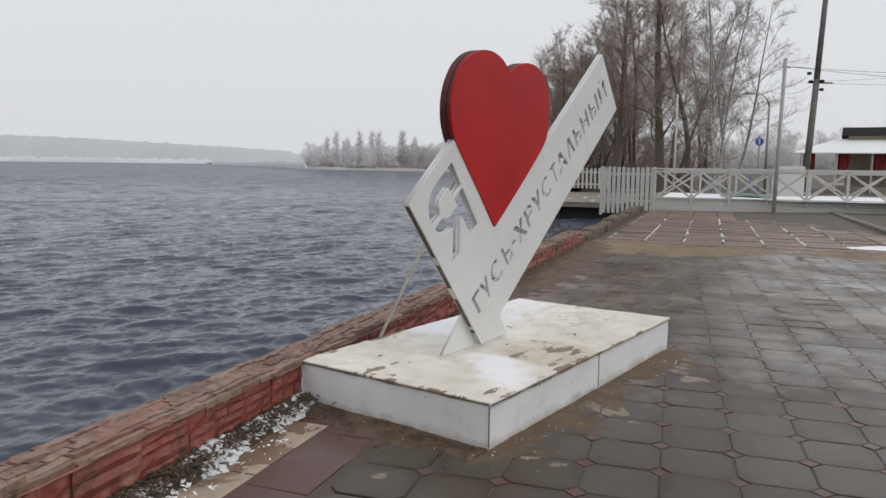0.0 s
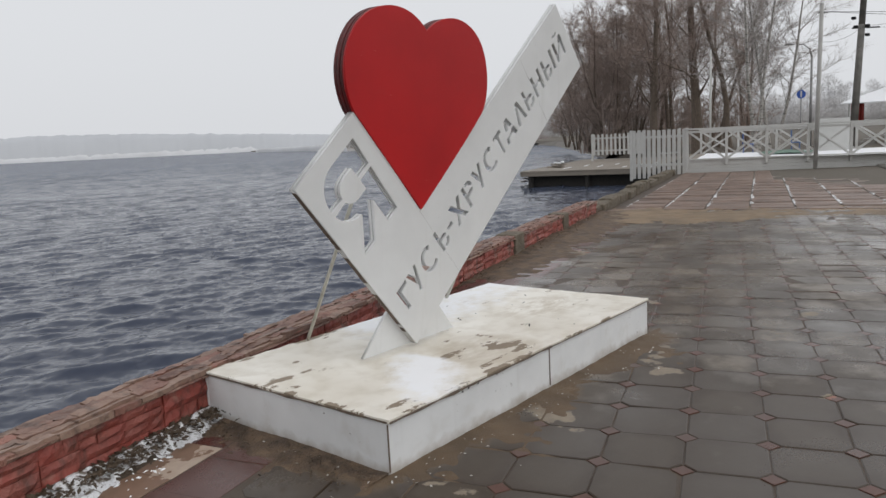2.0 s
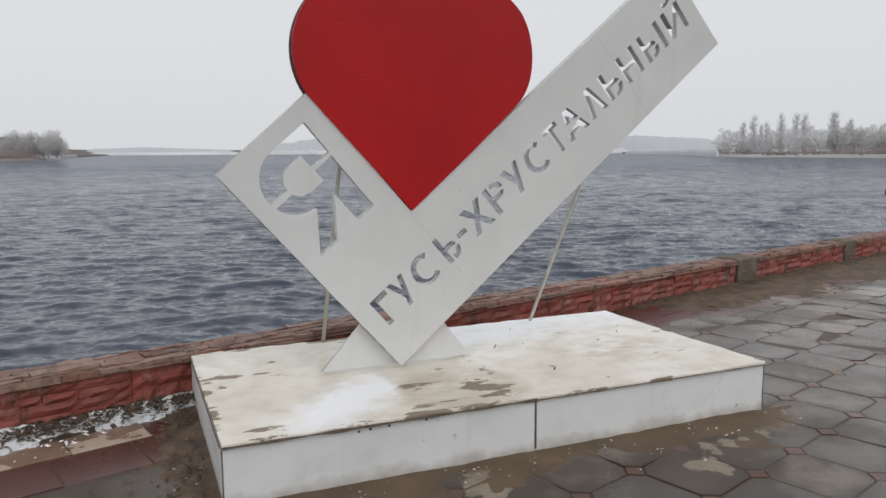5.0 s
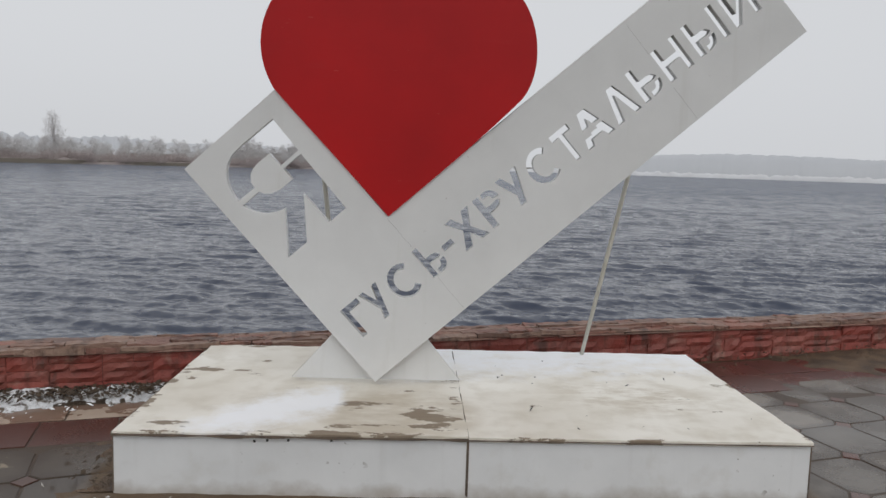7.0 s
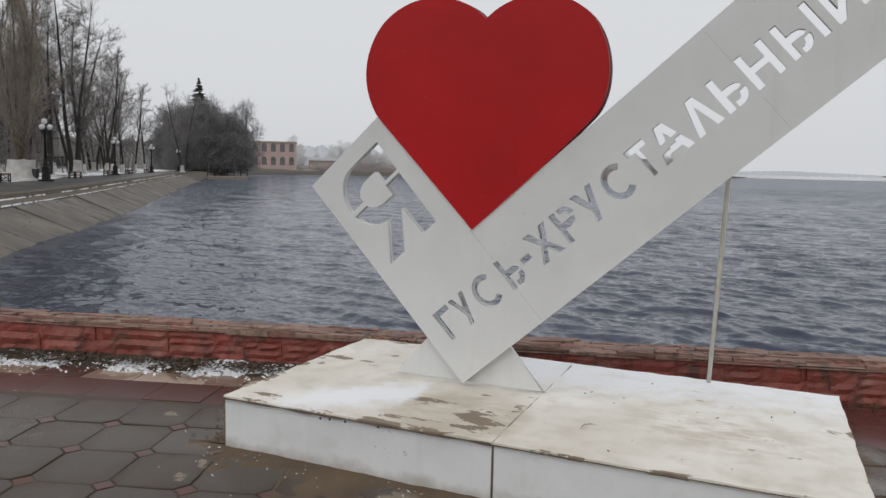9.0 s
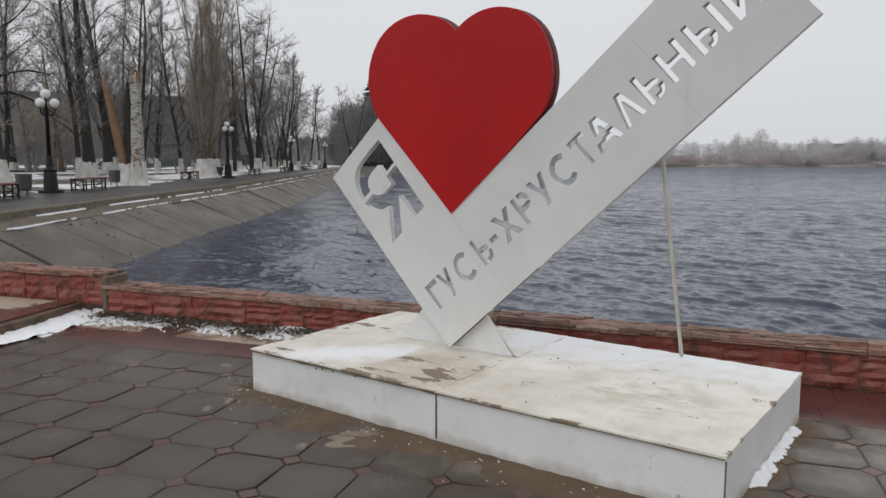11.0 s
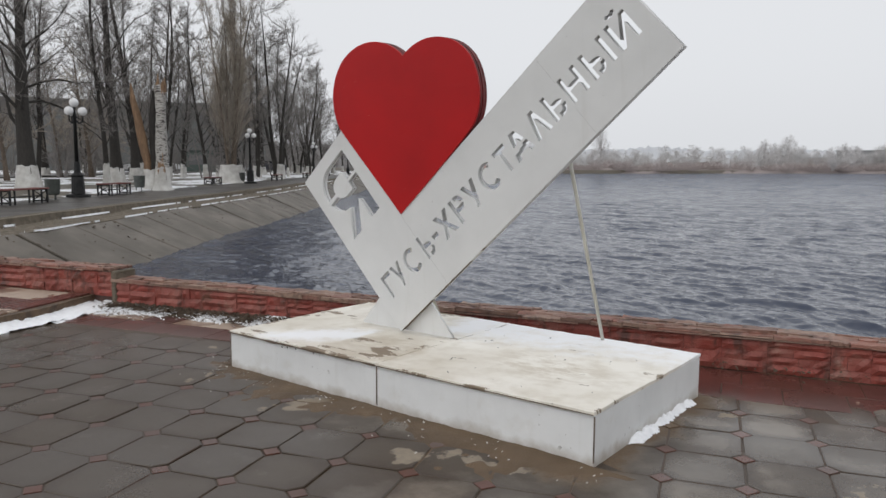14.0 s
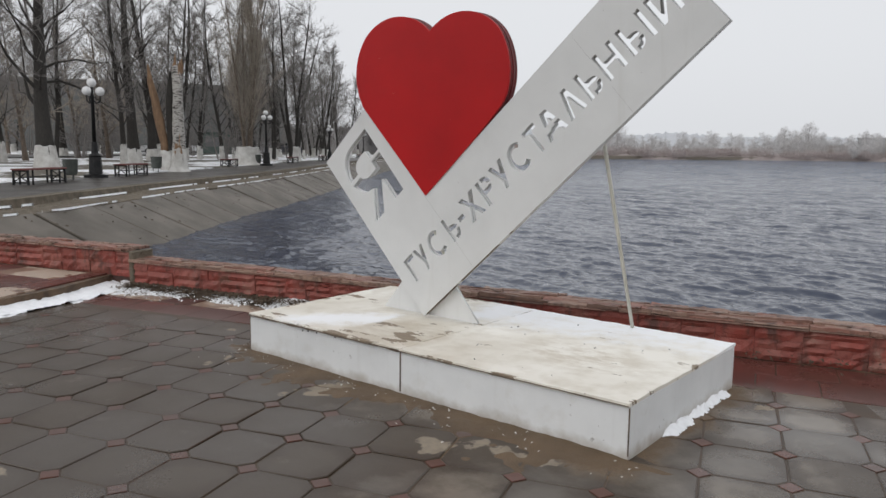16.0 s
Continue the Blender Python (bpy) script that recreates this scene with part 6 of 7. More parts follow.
def railing(m, bays, bay, label):
    """Timber railing of crossed boards between posts."""
    ob = thing("railing", label, "railing", m, "white railings")
    for k in range(bays + 1):
        bm = bmesh.new()
        box(bm, -0.05, 0.05, -k * bay - 0.05, -k * bay + 0.05, -0.16, 1.24, 0.008)
        part("post", bm, M_FENCE, ob)
    bm = bmesh.new()
    box(bm, -0.06, 0.06, -bays * bay - 0.1, 0.1, 1.24, 1.30, 0.008)
    part("handrail", bm, M_FENCE, ob)
    for k in range(bays):
        a, b = -k * bay - 0.05, -(k + 1) * bay + 0.05
        for z0, z1, x in ((0.10, 1.16, 0.018), (1.16, 0.10, -0.018)):
            bm = bmesh.new()
            d = Vector((0, b - a, z1 - z0))
            m2 = Matrix.Translation((x, (a + b) / 2, (z0 + z1) / 2)) @ pose(0, 0, 0, -math.degrees(math.atan2(z1 - z0, -(b - a))), 0, 0)
            box(bm, -0.013, 0.013, -d.length / 2, d.length / 2, -0.04, 0.04, 0.004, m2)
            part("cross_board", bm, M_FENCE, ob)
        bm = bmesh.new()
        box(bm, -0.02, 0.02, b, a, 0.04, 0.10, 0.004)
        part("low_rail", bm, M_FENCE, ob)
        bm = bmesh.new()
        box(bm, -0.02, 0.02, b, a, 1.12, 1.20, 0.004)
        part("top_rail", bm, M_FENCE, ob)
    return ob


railing(QUAY @ pose(FS, -0.44, FZ + 0.52, 0, 0, 5), 8, 1.46, "white timber railing with crossed boards")
railing(QUAY @ pose(FS + 7.5, -0.44, FZ + 0.45, 0, 0, 5), 9, 1.7, "far white timber railing across the terrace")
terrace = thing("terrace", "raised timber terrace with snow on its deck", "terrace", QUAY @ pose(FS, -0.44, FZ, 0, 0, 5) @ pose(0, 0.44, 0))
for k in range(5):
    bm = bmesh.new()
    box(bm, 0.05, 0.085, -12.6, -0.48, k * 0.112, k * 0.112 + 0.108, 0.004)
    part("skirt_board", bm, M_FENCE, terrace)
bm = bmesh.new()
box(bm, 0.09, 8.0, -13.0, -0.4, 0.40, 0.545)
part("deck", bm, M_DECK, terrace)
snow_deck = part("snow_sheet", uneven_patch("snow_sheet", 6.9, 12, 50, 80, lambda u, v: 0.03 + 0.035 * n3(u, v, 3, 0.5), M_SNOW), None)
snow_deck.matrix_basis = QUAY @ pose(FS + 0.3, -12.7, FZ + 0.545)
tagged(snow_deck, "thin snow over the terrace deck", "snow", kind="stuff")
tarp = part("tarpaulin", uneven_patch("tarpaulin", 3.4, 2.2, 30, 24, lambda u, v: 0.10 + 0.07 * n3(u, v, 8, 1.5) - 0.03 * abs(v - 1.1), plain("dull_green_tarpaulin", (0.16, 0.26, 0.20), (0.10, 0.18, 0.14), 3, 0.5, 0.2, 40)), None)
tarp.matrix_basis = QUAY @ pose(FS + 2.6, -5.3, FZ + 0.55)
tagged(tarp, "dull green tarpaulin lying on the terrace", "tarpaulin")
for y, c, h, w in ((-2.6, (0.10, 0.16, 0.36), 0.62, 0.5), (-4.6, (0.09, 0.17, 0.38), 0.7, 0.42), (-6.1, (0.34, 0.07, 0.07), 0.55, 0.5)):
    chair = thing("terrace_chair", "stacked plastic chair on the terrace", "chair", QUAY @ pose(FS + 6.4, y, FZ + 0.55), "terrace chairs")
    mt = plain("coloured_plastic", c, tuple(0.7 * q for q in c), 4, 0.4, 0)
    for nm, b in (("seat", (-w / 2, w / 2, -w / 2, w / 2, 0.40, 0.45)), ("backrest", (-w / 2, w / 2, w / 2 - 0.05, w / 2, 0.45, h + 0.3))):
        bm = bmesh.new()
        box(bm, *b, 0.02)
        part(nm, bm, mt, chair)
    for sx in (-1, 1):
        for sy in (-1, 1):
            bm = bmesh.new()
            tube(bm, (sx * (w / 2 - 0.04), sy * (w / 2 - 0.04), 0), (sx * (w / 2 - 0.05), sy * (w / 2 - 0.05), 0.41), 0.02, n=6)
            part("leg", bm, mt, chair)

fence2 = thing("picket_fence", "short white picket fence beside the dock", "fence", QUAY @ pose(39.2, 5.6, 0.10))
for k in range(12):
    bm = bmesh.new()
    box(bm, -0.012, 0.012, -k * 0.24 - 0.06, -k * 0.24 + 0.06, 0.25, 1.42 + pick.uniform(-0.02, 0.02), 0.006)
    part("picket", bm, M_FENCE, fence2)
for z in (0.5, 1.2):
    bm = bmesh.new()
    box(bm, 0.014, 0.05, -2.75, 0.1, z - 0.045, z + 0.045)
    part("rail", bm, M_FENCE, fence2)
for y in (0.1, -2.76):
    bm = bmesh.new()
    box(bm, -0.05, 0.05, y - 0.05, y + 0.05, -0.3, 1.45)
    part("post", bm, M_FENCE, fence2)

def streak(ln, wd, seed):
    """A thin tapering streak of snow lying on boards."""
    n = 18
    verts, faces = [], []
    for i in range(n + 1):
        w = wd * math.sin(math.pi * i / n) * (0.8 + 0.7 * noise.noise(Vector((i * 0.6, seed, 0)))) + 0.004
        verts += [((i / n - 0.5) * ln, -w, 0), ((i / n - 0.5) * ln, 0, 0.012), ((i / n - 0.5) * ln, w, 0)]
    for i in range(n):
        for j in range(2):
            faces.append((i * 3 + j, i * 3 + 3 + j, i * 3 + 4 + j, i * 3 + 1 + j))
    return verts, faces


dock = thing("boat_dock", "weathered timber boat dock over the water", "dock", QUAY @ pose(29.2, 0.95, 0.03))
for k in range(30):
    bm = bmesh.new()
    y = k * 0.2
    box(bm, -0.02 + pick.uniform(-0.03, 0.03), 13.0 + pick.uniform(-0.05, 0.05), y, y + 0.19, -0.045, pick.uniform(-0.004, 0.004), 0.004)
    part("plank", bm, M_DECK, dock)
for b in ((0.0, 0.12, 0.0, 6.0, -0.24, -0.05), (0.0, 13.0, 5.88, 6.0, -0.24, -0.05), (4.4, 4.55, 0, 6, -0.24, -0.05)):
    bm = bmesh.new()
    box(bm, *b, 0.01)
    part("beam", bm, M_DECK, dock)
for x in (0.3, 4.5, 8.7):
    for y in (0.3, 3.0, 5.6):
        bm = bmesh.new()
        tube(bm, (x, y, -1.6), (x, y, -0.06), 0.13, 0.12, 9)
        part("pile", bm, M_DARK, dock)
# added dark box stands for the shade under the deck
bm = bmesh.new()
box(bm, 0.5, 8.8, 0.2, 5.6, -0.85, -0.25)
part("float", bm, M_DARK, dock)
for x0, y0, z0, turn, ln in ((1.6, 6.2, -0.42, 12, 2.2), (3.4, 6.3, -0.52, -8, 1.8), (0.9, 6.1, -0.50, 25, 1.4)):
    bm = bmesh.new()
    box(bm, -ln / 2, ln / 2, -0.09, 0.09, -0.02, 0.02, 0.004, pose(x0, y0, z0, 6, 5, turn))
    part("loose_board", bm, M_DECK, dock, "torn board hanging at the dock's edge")
for k in range(9):
    bm = raw_mesh("snow_streak", *streak(0.9 + 0.3 * (k % 4), 0.07, 60 + k), M_SNOW)
    ob = part("snow_streak", bm, None, m=QUAY @ pose(29.6 + 0.62 * k + 0.8 * (k % 3), 1.2 + (k * 1.37) % 4.6, 0.036))
    tagged(ob, "thin streak of old snow between the dock's planks", "snow", "snow on the dock", "stuff")
clutter = thing("timber_pile", "small pile of boards dusted with snow on the dock", "timber", QUAY @ pose(32.2, 5.95, 0.03))
for k in range(6):
    bm = bmesh.new()
    box(bm, -0.5, 0.5, -0.06, 0.06, 0.0, 0.05, 0.004, pose(pick.uniform(-0.2, 0.2), pick.uniform(-0.3, 0.3), 0.05 * k, 0, 0, pick.uniform(0, 60)))
    part("board", bm, M_DECK if k < 4 else M_SNOW, clutter)

# ---- poles, wires, traffic sign ----
def pole(name, label, m, rows, material, n=10):
    ob = thing(name, label, "pole", m)
    bm = bmesh.new()
    for (a, ra), (b, rb) in zip(rows, rows[1:]):
        tube(bm, a, b, ra, rb, n)
    part("shaft", bm, material, ob, smooth=True)
    return ob


near_pole = pole("utility_pole", "thin galvanised steel pole at the fence", QUAY @ pose(FS - 0.12, -5.02, FZ), [((0, 0, -0.2), 0.078), ((0, -0.10, 6.1), 0.07)], M_PALE, 14)
bm = bmesh.new()
tube(bm, (0, -0.30, 5.75), (0, 0.02, 5.8), 0.03, n=8)
part("bracket", bm, M_GALV, near_pole)
pole("flagpole", "slim white flagpole beyond the fence", pose(*polar(19.2, 40, O2), 0), [((0, 0, 0), 0.06), ((0, 0, 5.4), 0.045)], M_FENCE)
big = pole("utility_pole", "dark concrete utility pole with lamps", pose(*polar(10.2, 50, O2), 0), [((0, 0, 0), 0.22), ((0, -0.3, 7), 0.18), ((0, -0.6, 14.5), 0.14)], M_POLE)
for z, y in ((6.9, 0.30), (6.9, -0.30), (6.4, -0.30), (7.4, 0.42)):
    bm = bmesh.new()
    box(bm, -0.12, 0.12, -0.3 + y - 0.12, -0.3 + y + 0.12, z - 0.08, z + 0.08, 0.03)
    part("floodlight", bm, M_IRON, big)
bm = bmesh.new()
tube(bm, (0, -1.2, 6.75), (0, 0.2, 6.85), 0.04, n=6)
part("crossarm", bm, M_IRON, big)
street = pole("street_lamp", "grey street lamp with a curved arm", pose(*polar(12.75, 52, O2), 0), [((0, 0, 0), 0.09), ((0, 0, 5.6), 0.065), ((0, 0.15, 6.1), 0.035), ((0, 0.5, 6.4), 0.03), ((0, 1.2, 6.5), 0.028)], M_GALV)
bm = bmesh.new()
box(bm, -0.1, 0.1, 1.15, 1.6, 6.44, 6.55, 0.03)
part("lamp_head", bm, M_GALV, street)
tsign = thing("traffic_sign", "round blue traffic sign on a grey post", "traffic sign", pose(*polar(13.35, 44, O2), 0) @ pose(0, 0, 0, 0, 0, 195))
bm = bmesh.new()
tube(bm, (0, 0, 0), (0, 0, 3.45), 0.03, n=8)
part("post", bm, M_GALV, tsign)
bm = bmesh.new()
tube(bm, (0.03, 0, 3.1), (0.045, 0, 3.1), 0.22, n=24)
part("disc", bm, plain("blue_enamel", (0.03, 0.10, 0.42), (0.025, 0.085, 0.36), 4, 0.35, 0), tsign)
bm = bmesh.new()
box(bm, 0.046, 0.05, -0.04, 0.04, 2.95, 3.28)
part("white_bar", bm, M_LIME, tsign)


def wire(a, b, sag):
    cu = bmesh.new()
    pts = [Vector(a).lerp(Vector(b), k / 16) - Vector((0, 0, sag * 4 * (k / 16) * (1 - k / 16))) for k in range(17)]
    for p, q in zip(pts, pts[1:]):
        tube(cu, p, q, 0.009, n=4, caps=False)
    ob = part("overhead_wire", cu, M_IRON)
    return tagged(ob, "thin black overhead wire", "wire", "overhead wires")


np_top = near_pole.matrix_basis @ Vector((0, -0.12, 5.8))
bp = polar(10.2, 50, O2)
for z, far in ((5.9, 0.4), (5.7, 0.0)):
    q = polar(-6, 46, O2)
    wire(np_top, (q.x, q.y, z + far), 0.25)
wire((bp.x, bp.y - 0.5, 7.0), (*polar(13, 47, O2), 6.2), 0.5)
wire((bp.x, bp.y - 0.5, 6.9), (*polar(-8, 52, O2), 8.3), 0.4)
wire((bp.x, bp.y - 0.5, 6.8), (*polar(-8, 52, O2), 6.6), 0.3)

# ---- lakeside kiosk ----
kx = polar(5.6, 58, O2)
kiosk = thing("kiosk", "pavilion with red curtains and a snowy awning", "kiosk", pose(kx.x, kx.y, 0.0, 0, 0, 8))
M_RED_CLOTH = plain("red_curtain_cloth", (0.36, 0.05, 0.045), (0.25, 0.035, 0.03), 3, 0.8, 0.2, 30)
M_ROOF = plain("black_roof_felt", (0.03, 0.03, 0.032), (0.045, 0.045, 0.045), 3, 0.8, 0.2, 40)
M_CREAM = plain("cream_plaster", (0.46, 0.40, 0.30), (0.38, 0.33, 0.25), 1.5, 0.8, 0.2, 30)
for nm, b, mt in (("wall", (1.0, 7.0, -7, 2.0, 0, 4.0), M_CREAM), ("roof", (0.6, 7.4, -7.4, 2.4, 4.0, 4.55), M_ROOF), ("floor", (-2.2, 1.0, -7, 3.2, 0, 0.5), M_DECK)):
    bm = bmesh.new()
    box(bm, *b, 0.02)
    part(nm, bm, mt, kiosk)
bm = bmesh.new()
v = [bm.verts.new(c) for c in ((-2.6, 5.3, 2.75), (1.1, 2.8, 3.75), (1.1, -7, 3.75), (-2.6, -7, 2.75), (-2.6, 5.3, 2.68), (1.1, 2.8, 3.6), (1.1, -7, 3.6), (-2.6, -7, 2.68))]
for f in ((0, 1, 2, 3), (7, 6, 5, 4), (0, 4, 5, 1), (2, 6, 7, 3), (0, 3, 7, 4), (1, 5, 6, 2)):
    bm.faces.new([v[i] for i in f])
part("awning", bm, M_SNOW, kiosk, "pale awning under snow")
for k, y in enumerate((4.8, 2.7, 0.6, -1.5, -3.6, -5.7)):
    bm = bmesh.new()
    tube(bm, (-2.4, y, 0), (-2.4, y, 2.75), 0.06, n=8)
    part("post", bm, M_FENCE, kiosk)
    bm = bmesh.new()
    n = 12
    prev = None
    for i in range(n + 1):
        yy = y - 0.1 - 0.75 * i / n
        x = -2.35 + 0.05 * math.sin(i * 1.7)
        low = 1.15 + 0.9 * (i / n) ** 2 * (1 if k else 0.3)
        cur = (bm.verts.new((x, yy, 2.7)), bm.verts.new((x, yy, low)))
        if prev:
            bm.faces.new((prev[0], prev[1], cur[1], cur[0]))
        prev = cur
    bmesh.ops.solidify(bm, geom=bm.faces[:], thickness=0.02)
    part("curtain", bm, M_RED_CLOTH, kiosk, "gathered red curtain")
barrier = thing("white_barrier", "plain white panel barrier behind the railing", "barrier", QUAY @ pose(33.6, -5.5, -0.25))
bm = bmesh.new()
box(bm, -0.03, 0.03, -1.2, 0, 0.5, 2.0, 0.01)
part("panel", bm, M_FENCE, barrier)
for y in (-1.14, -0.06):
    bm = bmesh.new()
    box(bm, 0.032, 0.08, y - 0.03, y + 0.03, 0.3, 2.0, 0.006)
    part("post", bm, M_FENCE, barrier)

# ---- promenade furniture ----
def park_lamp(x, y, z, globes=3):
    ob = thing("park_lamp", "black cast-iron park lamp with white globes", "street lamp", pose(x, y, z, 0, 0, 25), "park lamps")
    bm = bmesh.new()
    lathe(bm, [(0.42, 0), (0.42, 0.10), (0.24, 0.14), (0.21, 0.75), (0.24, 0.80), (0.12, 0.9), (0.10, 1.3)], 12)
    part("base", bm, M_IRON, ob)
    bm = bmesh.new()
    lathe(bm, [(0.075, 1.3), (0.06, 2.85), (0.09, 2.89), (0.05, 3.0), (0.05, 3.26)], 10)
    part("shaft", bm, M_IRON, ob, smooth=True)
    spots = [(0, 0, 3.42, 0.165)]
    for k in range(globes):
        a = k * math.tau / globes + 0.5
        x1, y1 = 0.27 * math.cos(a), 0.27 * math.sin(a)
        bm = bmesh.new()
        pts = [(0, 0, 2.85), (x1 * 0.5, y1 * 0.5, 2.68), (x1, y1, 2.76), (x1, y1, 2.98)]
        for p, q in zip(pts, pts[1:]):
            tube(bm, p, q, 0.028, n=6)
        part("arm", bm, M_IRON, ob)
        spots.append((x1, y1, 3.11, 0.16))
    for sx, sy, sz, r in spots:
        bm = bmesh.new()
        bmesh.ops.create_uvsphere(bm, u_segments=16, v_segments=10, radius=r, matrix=Matrix.Translation((sx, sy, sz)))
        part("globe", bm, M_GLOBE, ob, "white opal globe", True)
    return ob


lamp = park_lamp(-22.65, 9.8, PROM)
for x, y in ((-35.5, 27.3), (-54.0, 49.5), (-69.6, 69.8), (-84, 90)):
    copy_thing(lamp, pose(x, y, PROM, 0, 0, 25))


def bench(x, y, turn):
    ob = thing("park_bench", "red-brown slatted bench with black iron legs", "bench", pose(x, y, PROM, 0, 0, turn), "park benches")
    for k in range(5):
        bm = bmesh.new()
        box(bm, -1.05, 1.05, -0.24 + k * 0.098, -0.155 + k * 0.098, 0.43, 0.475, 0.008)
        part("slat", bm, M_SEAT, ob)
    for sx in (-0.95, 0.95):
        bm = bmesh.new()
        for y0 in (-0.22, 0.22):
            box(bm, sx - 0.025, sx + 0.025, y0 - 0.025, y0 + 0.025, 0, 0.43)
        box(bm, sx - 0.02, sx + 0.02, -0.22, 0.22, 0.39, 0.43)
        box(bm, sx - 0.02, sx + 0.02, -0.22, 0.22, 0.05, 0.09)
        for s in (1, -1):
            box(bm, -0.012, 0.012, -0.25, 0.25, -0.012, 0.012, 0, Matrix.Translation((sx, 0, 0.24)) @ pose(0, 0, 0, 36 * s, 0, 0))
        part("end_frame", bm, M_IRON, ob, "black iron end frame")
        bm = bmesh.new()
        for y0 in (-0.20, 0.20):
            box(bm, sx * 0.72 - 0.02, sx * 0.72 + 0.02, y0 - 0.02, y0 + 0.02, 0, 0.43)
        box(bm, sx * 0.72 - 0.02, sx * 0.72 + 0.02, -0.2, 0.2, 0.2, 0.23)
        part("inner_frame", bm, M_IRON, ob)
    bm = bmesh.new()
    box(bm, -0.95, 0.95, -0.02, 0.02, 0.20, 0.24)
    part("stretcher", bm, M_IRON, ob)
    return ob


b0 = bench(-19.1, 6.4, 126)
for x, y in ((-23.74, 11.76), (-34.06, 23.44), (-42.0, 34.8), (-50.0, 45.0), (-57.5, 54.5), (-65, 64.5)):
    copy_thing(b0, pose(x, y, PROM, 0, 0, 128))


def litter_bin(x, y):
    ob = thing("litter_bin", "grey-green round litter bin on short legs", "litter bin", pose(x, y, PROM), "litter bins")
    bm = bmesh.new()
    lathe(bm, [(0.22, 0.2), (0.27, 0.30), (0.30, 0.80), (0.32, 0.83), (0.28, 0.83), (0.25, 0.45)], 16)
    part("drum", bm, M_BIN, ob, smooth=True)
    for k in range(3):
        a = k * math.tau / 3
        bm = bmesh.new()
        tube(bm, (0.17 * math.cos(a), 0.17 * math.sin(a), 0), (0.2 * math.cos(a), 0.2 * math.sin(a), 0.24), 0.025, n=6)
        part("leg", bm, M_BIN, ob)
    return ob


bn = litter_bin(-21.22, 8.25)
bn.scale = (0.82, 0.82, 0.85)
copy_thing(bn, pose(-26.87, 14.61, PROM)).scale = (0.82, 0.82, 0.85)
copy_thing(bn, pose(-36.3, 27.2, PROM))

# ---- town behind the park ----
def car(x, y, turn, color, dark=False):
    ob = thing("parked_car", "dark parked car behind the park" if dark else "white parked car behind the park", "car", pose(x, y, 0.62, 0, 0, turn), "parked cars")
    paint = plain("car_paint", color, tuple(0.9 * c for c in color), 2, 0.3, 0)
    glass = plain("car_glass", (0.02, 0.022, 0.025), (0.03, 0.03, 0.035), 2, 0.08, 0)
    prof = [(-2.15, 0.35), (-2.15, 0.85), (-1.95, 0.95), (-1.2, 1.0), (-0.55, 1.45), (0.9, 1.47), (1.65, 1.02), (2.1, 0.95), (2.2, 0.55), (2.15, 0.35)]
    bm = bmesh.new()
    for sy in (-1, 1):
        ring = [bm.verts.new((px, sy * (0.85 if pz < 1.1 else 0.68), pz)) for px, pz in prof]
        bm.faces.new(ring if sy < 0 else ring[::-1])
        if sy < 0:
            other = ring
    for k in range(len(prof)):
        bm.faces.new((other[k], ring[k], ring[(k + 1) % len(prof)], other[(k + 1) % len(prof)]))
    bmesh.ops.recalc_face_normals(bm, faces=bm.faces)
    bmesh.ops.bevel(bm, geom=bm.edges[:], offset=0.05, segments=2, affect="EDGES")
    part("body", bm, paint, ob, smooth=False)
    for sy in (-1, 1):
        bm = bmesh.new()
        box(bm, -0.75, 1.15, sy * 0.755 - 0.045, sy * 0.755 + 0.045, 1.06, 1.38, 0.02)
        part("side_window", bm, glass, ob)
    for px in (-1.35, 1.35):
        for sy in (-0.8, 0.8):
            w = bmesh.new()
            tube(w, (px, sy - 0.1, 0.32), (px, sy + 0.1, 0.32), 0.32, n=18)
            wh = part("wheel", w, M_ROOF, ob)
            w = bmesh.new()
            tube(w, (px, sy - 0.11, 0.32), (px, sy + 0.11, 0.32), 0.19, n=14)
            part("rim", w, M_GALV, wh)
    return ob


car(-80.5, 45.6, 60, (0.72, 0.72, 0.73))
car(-82.5, 49.4, 60, (0.70, 0.71, 0.72))
car(-76.0, 57.5, 60, (0.42, 0.43, 0.45))
car(-66.5, 53.5, 60, (0.06, 0.06, 0.07), True)
tagged(new("road_park", strip("road_park", [a + Vector((-b.y, b.x)) * 27 for a, b in [(along(EDGE, q)[0], along(EDGE, q)[1]) for q in range(0, 130, 10)]], [(-4, 0.5), (-4, 0.60), (4, 0.60), (4, 0.5)], M_ASPHALT)), "grey street behind the park trees", "road", kind="structure")


# panes are lightened to grey to stand for distance haze
M_PANE = plain("haze_grey_window_glass", (0.19, 0.185, 0.185), (0.15, 0.147, 0.15), 1, 0.25, 0)


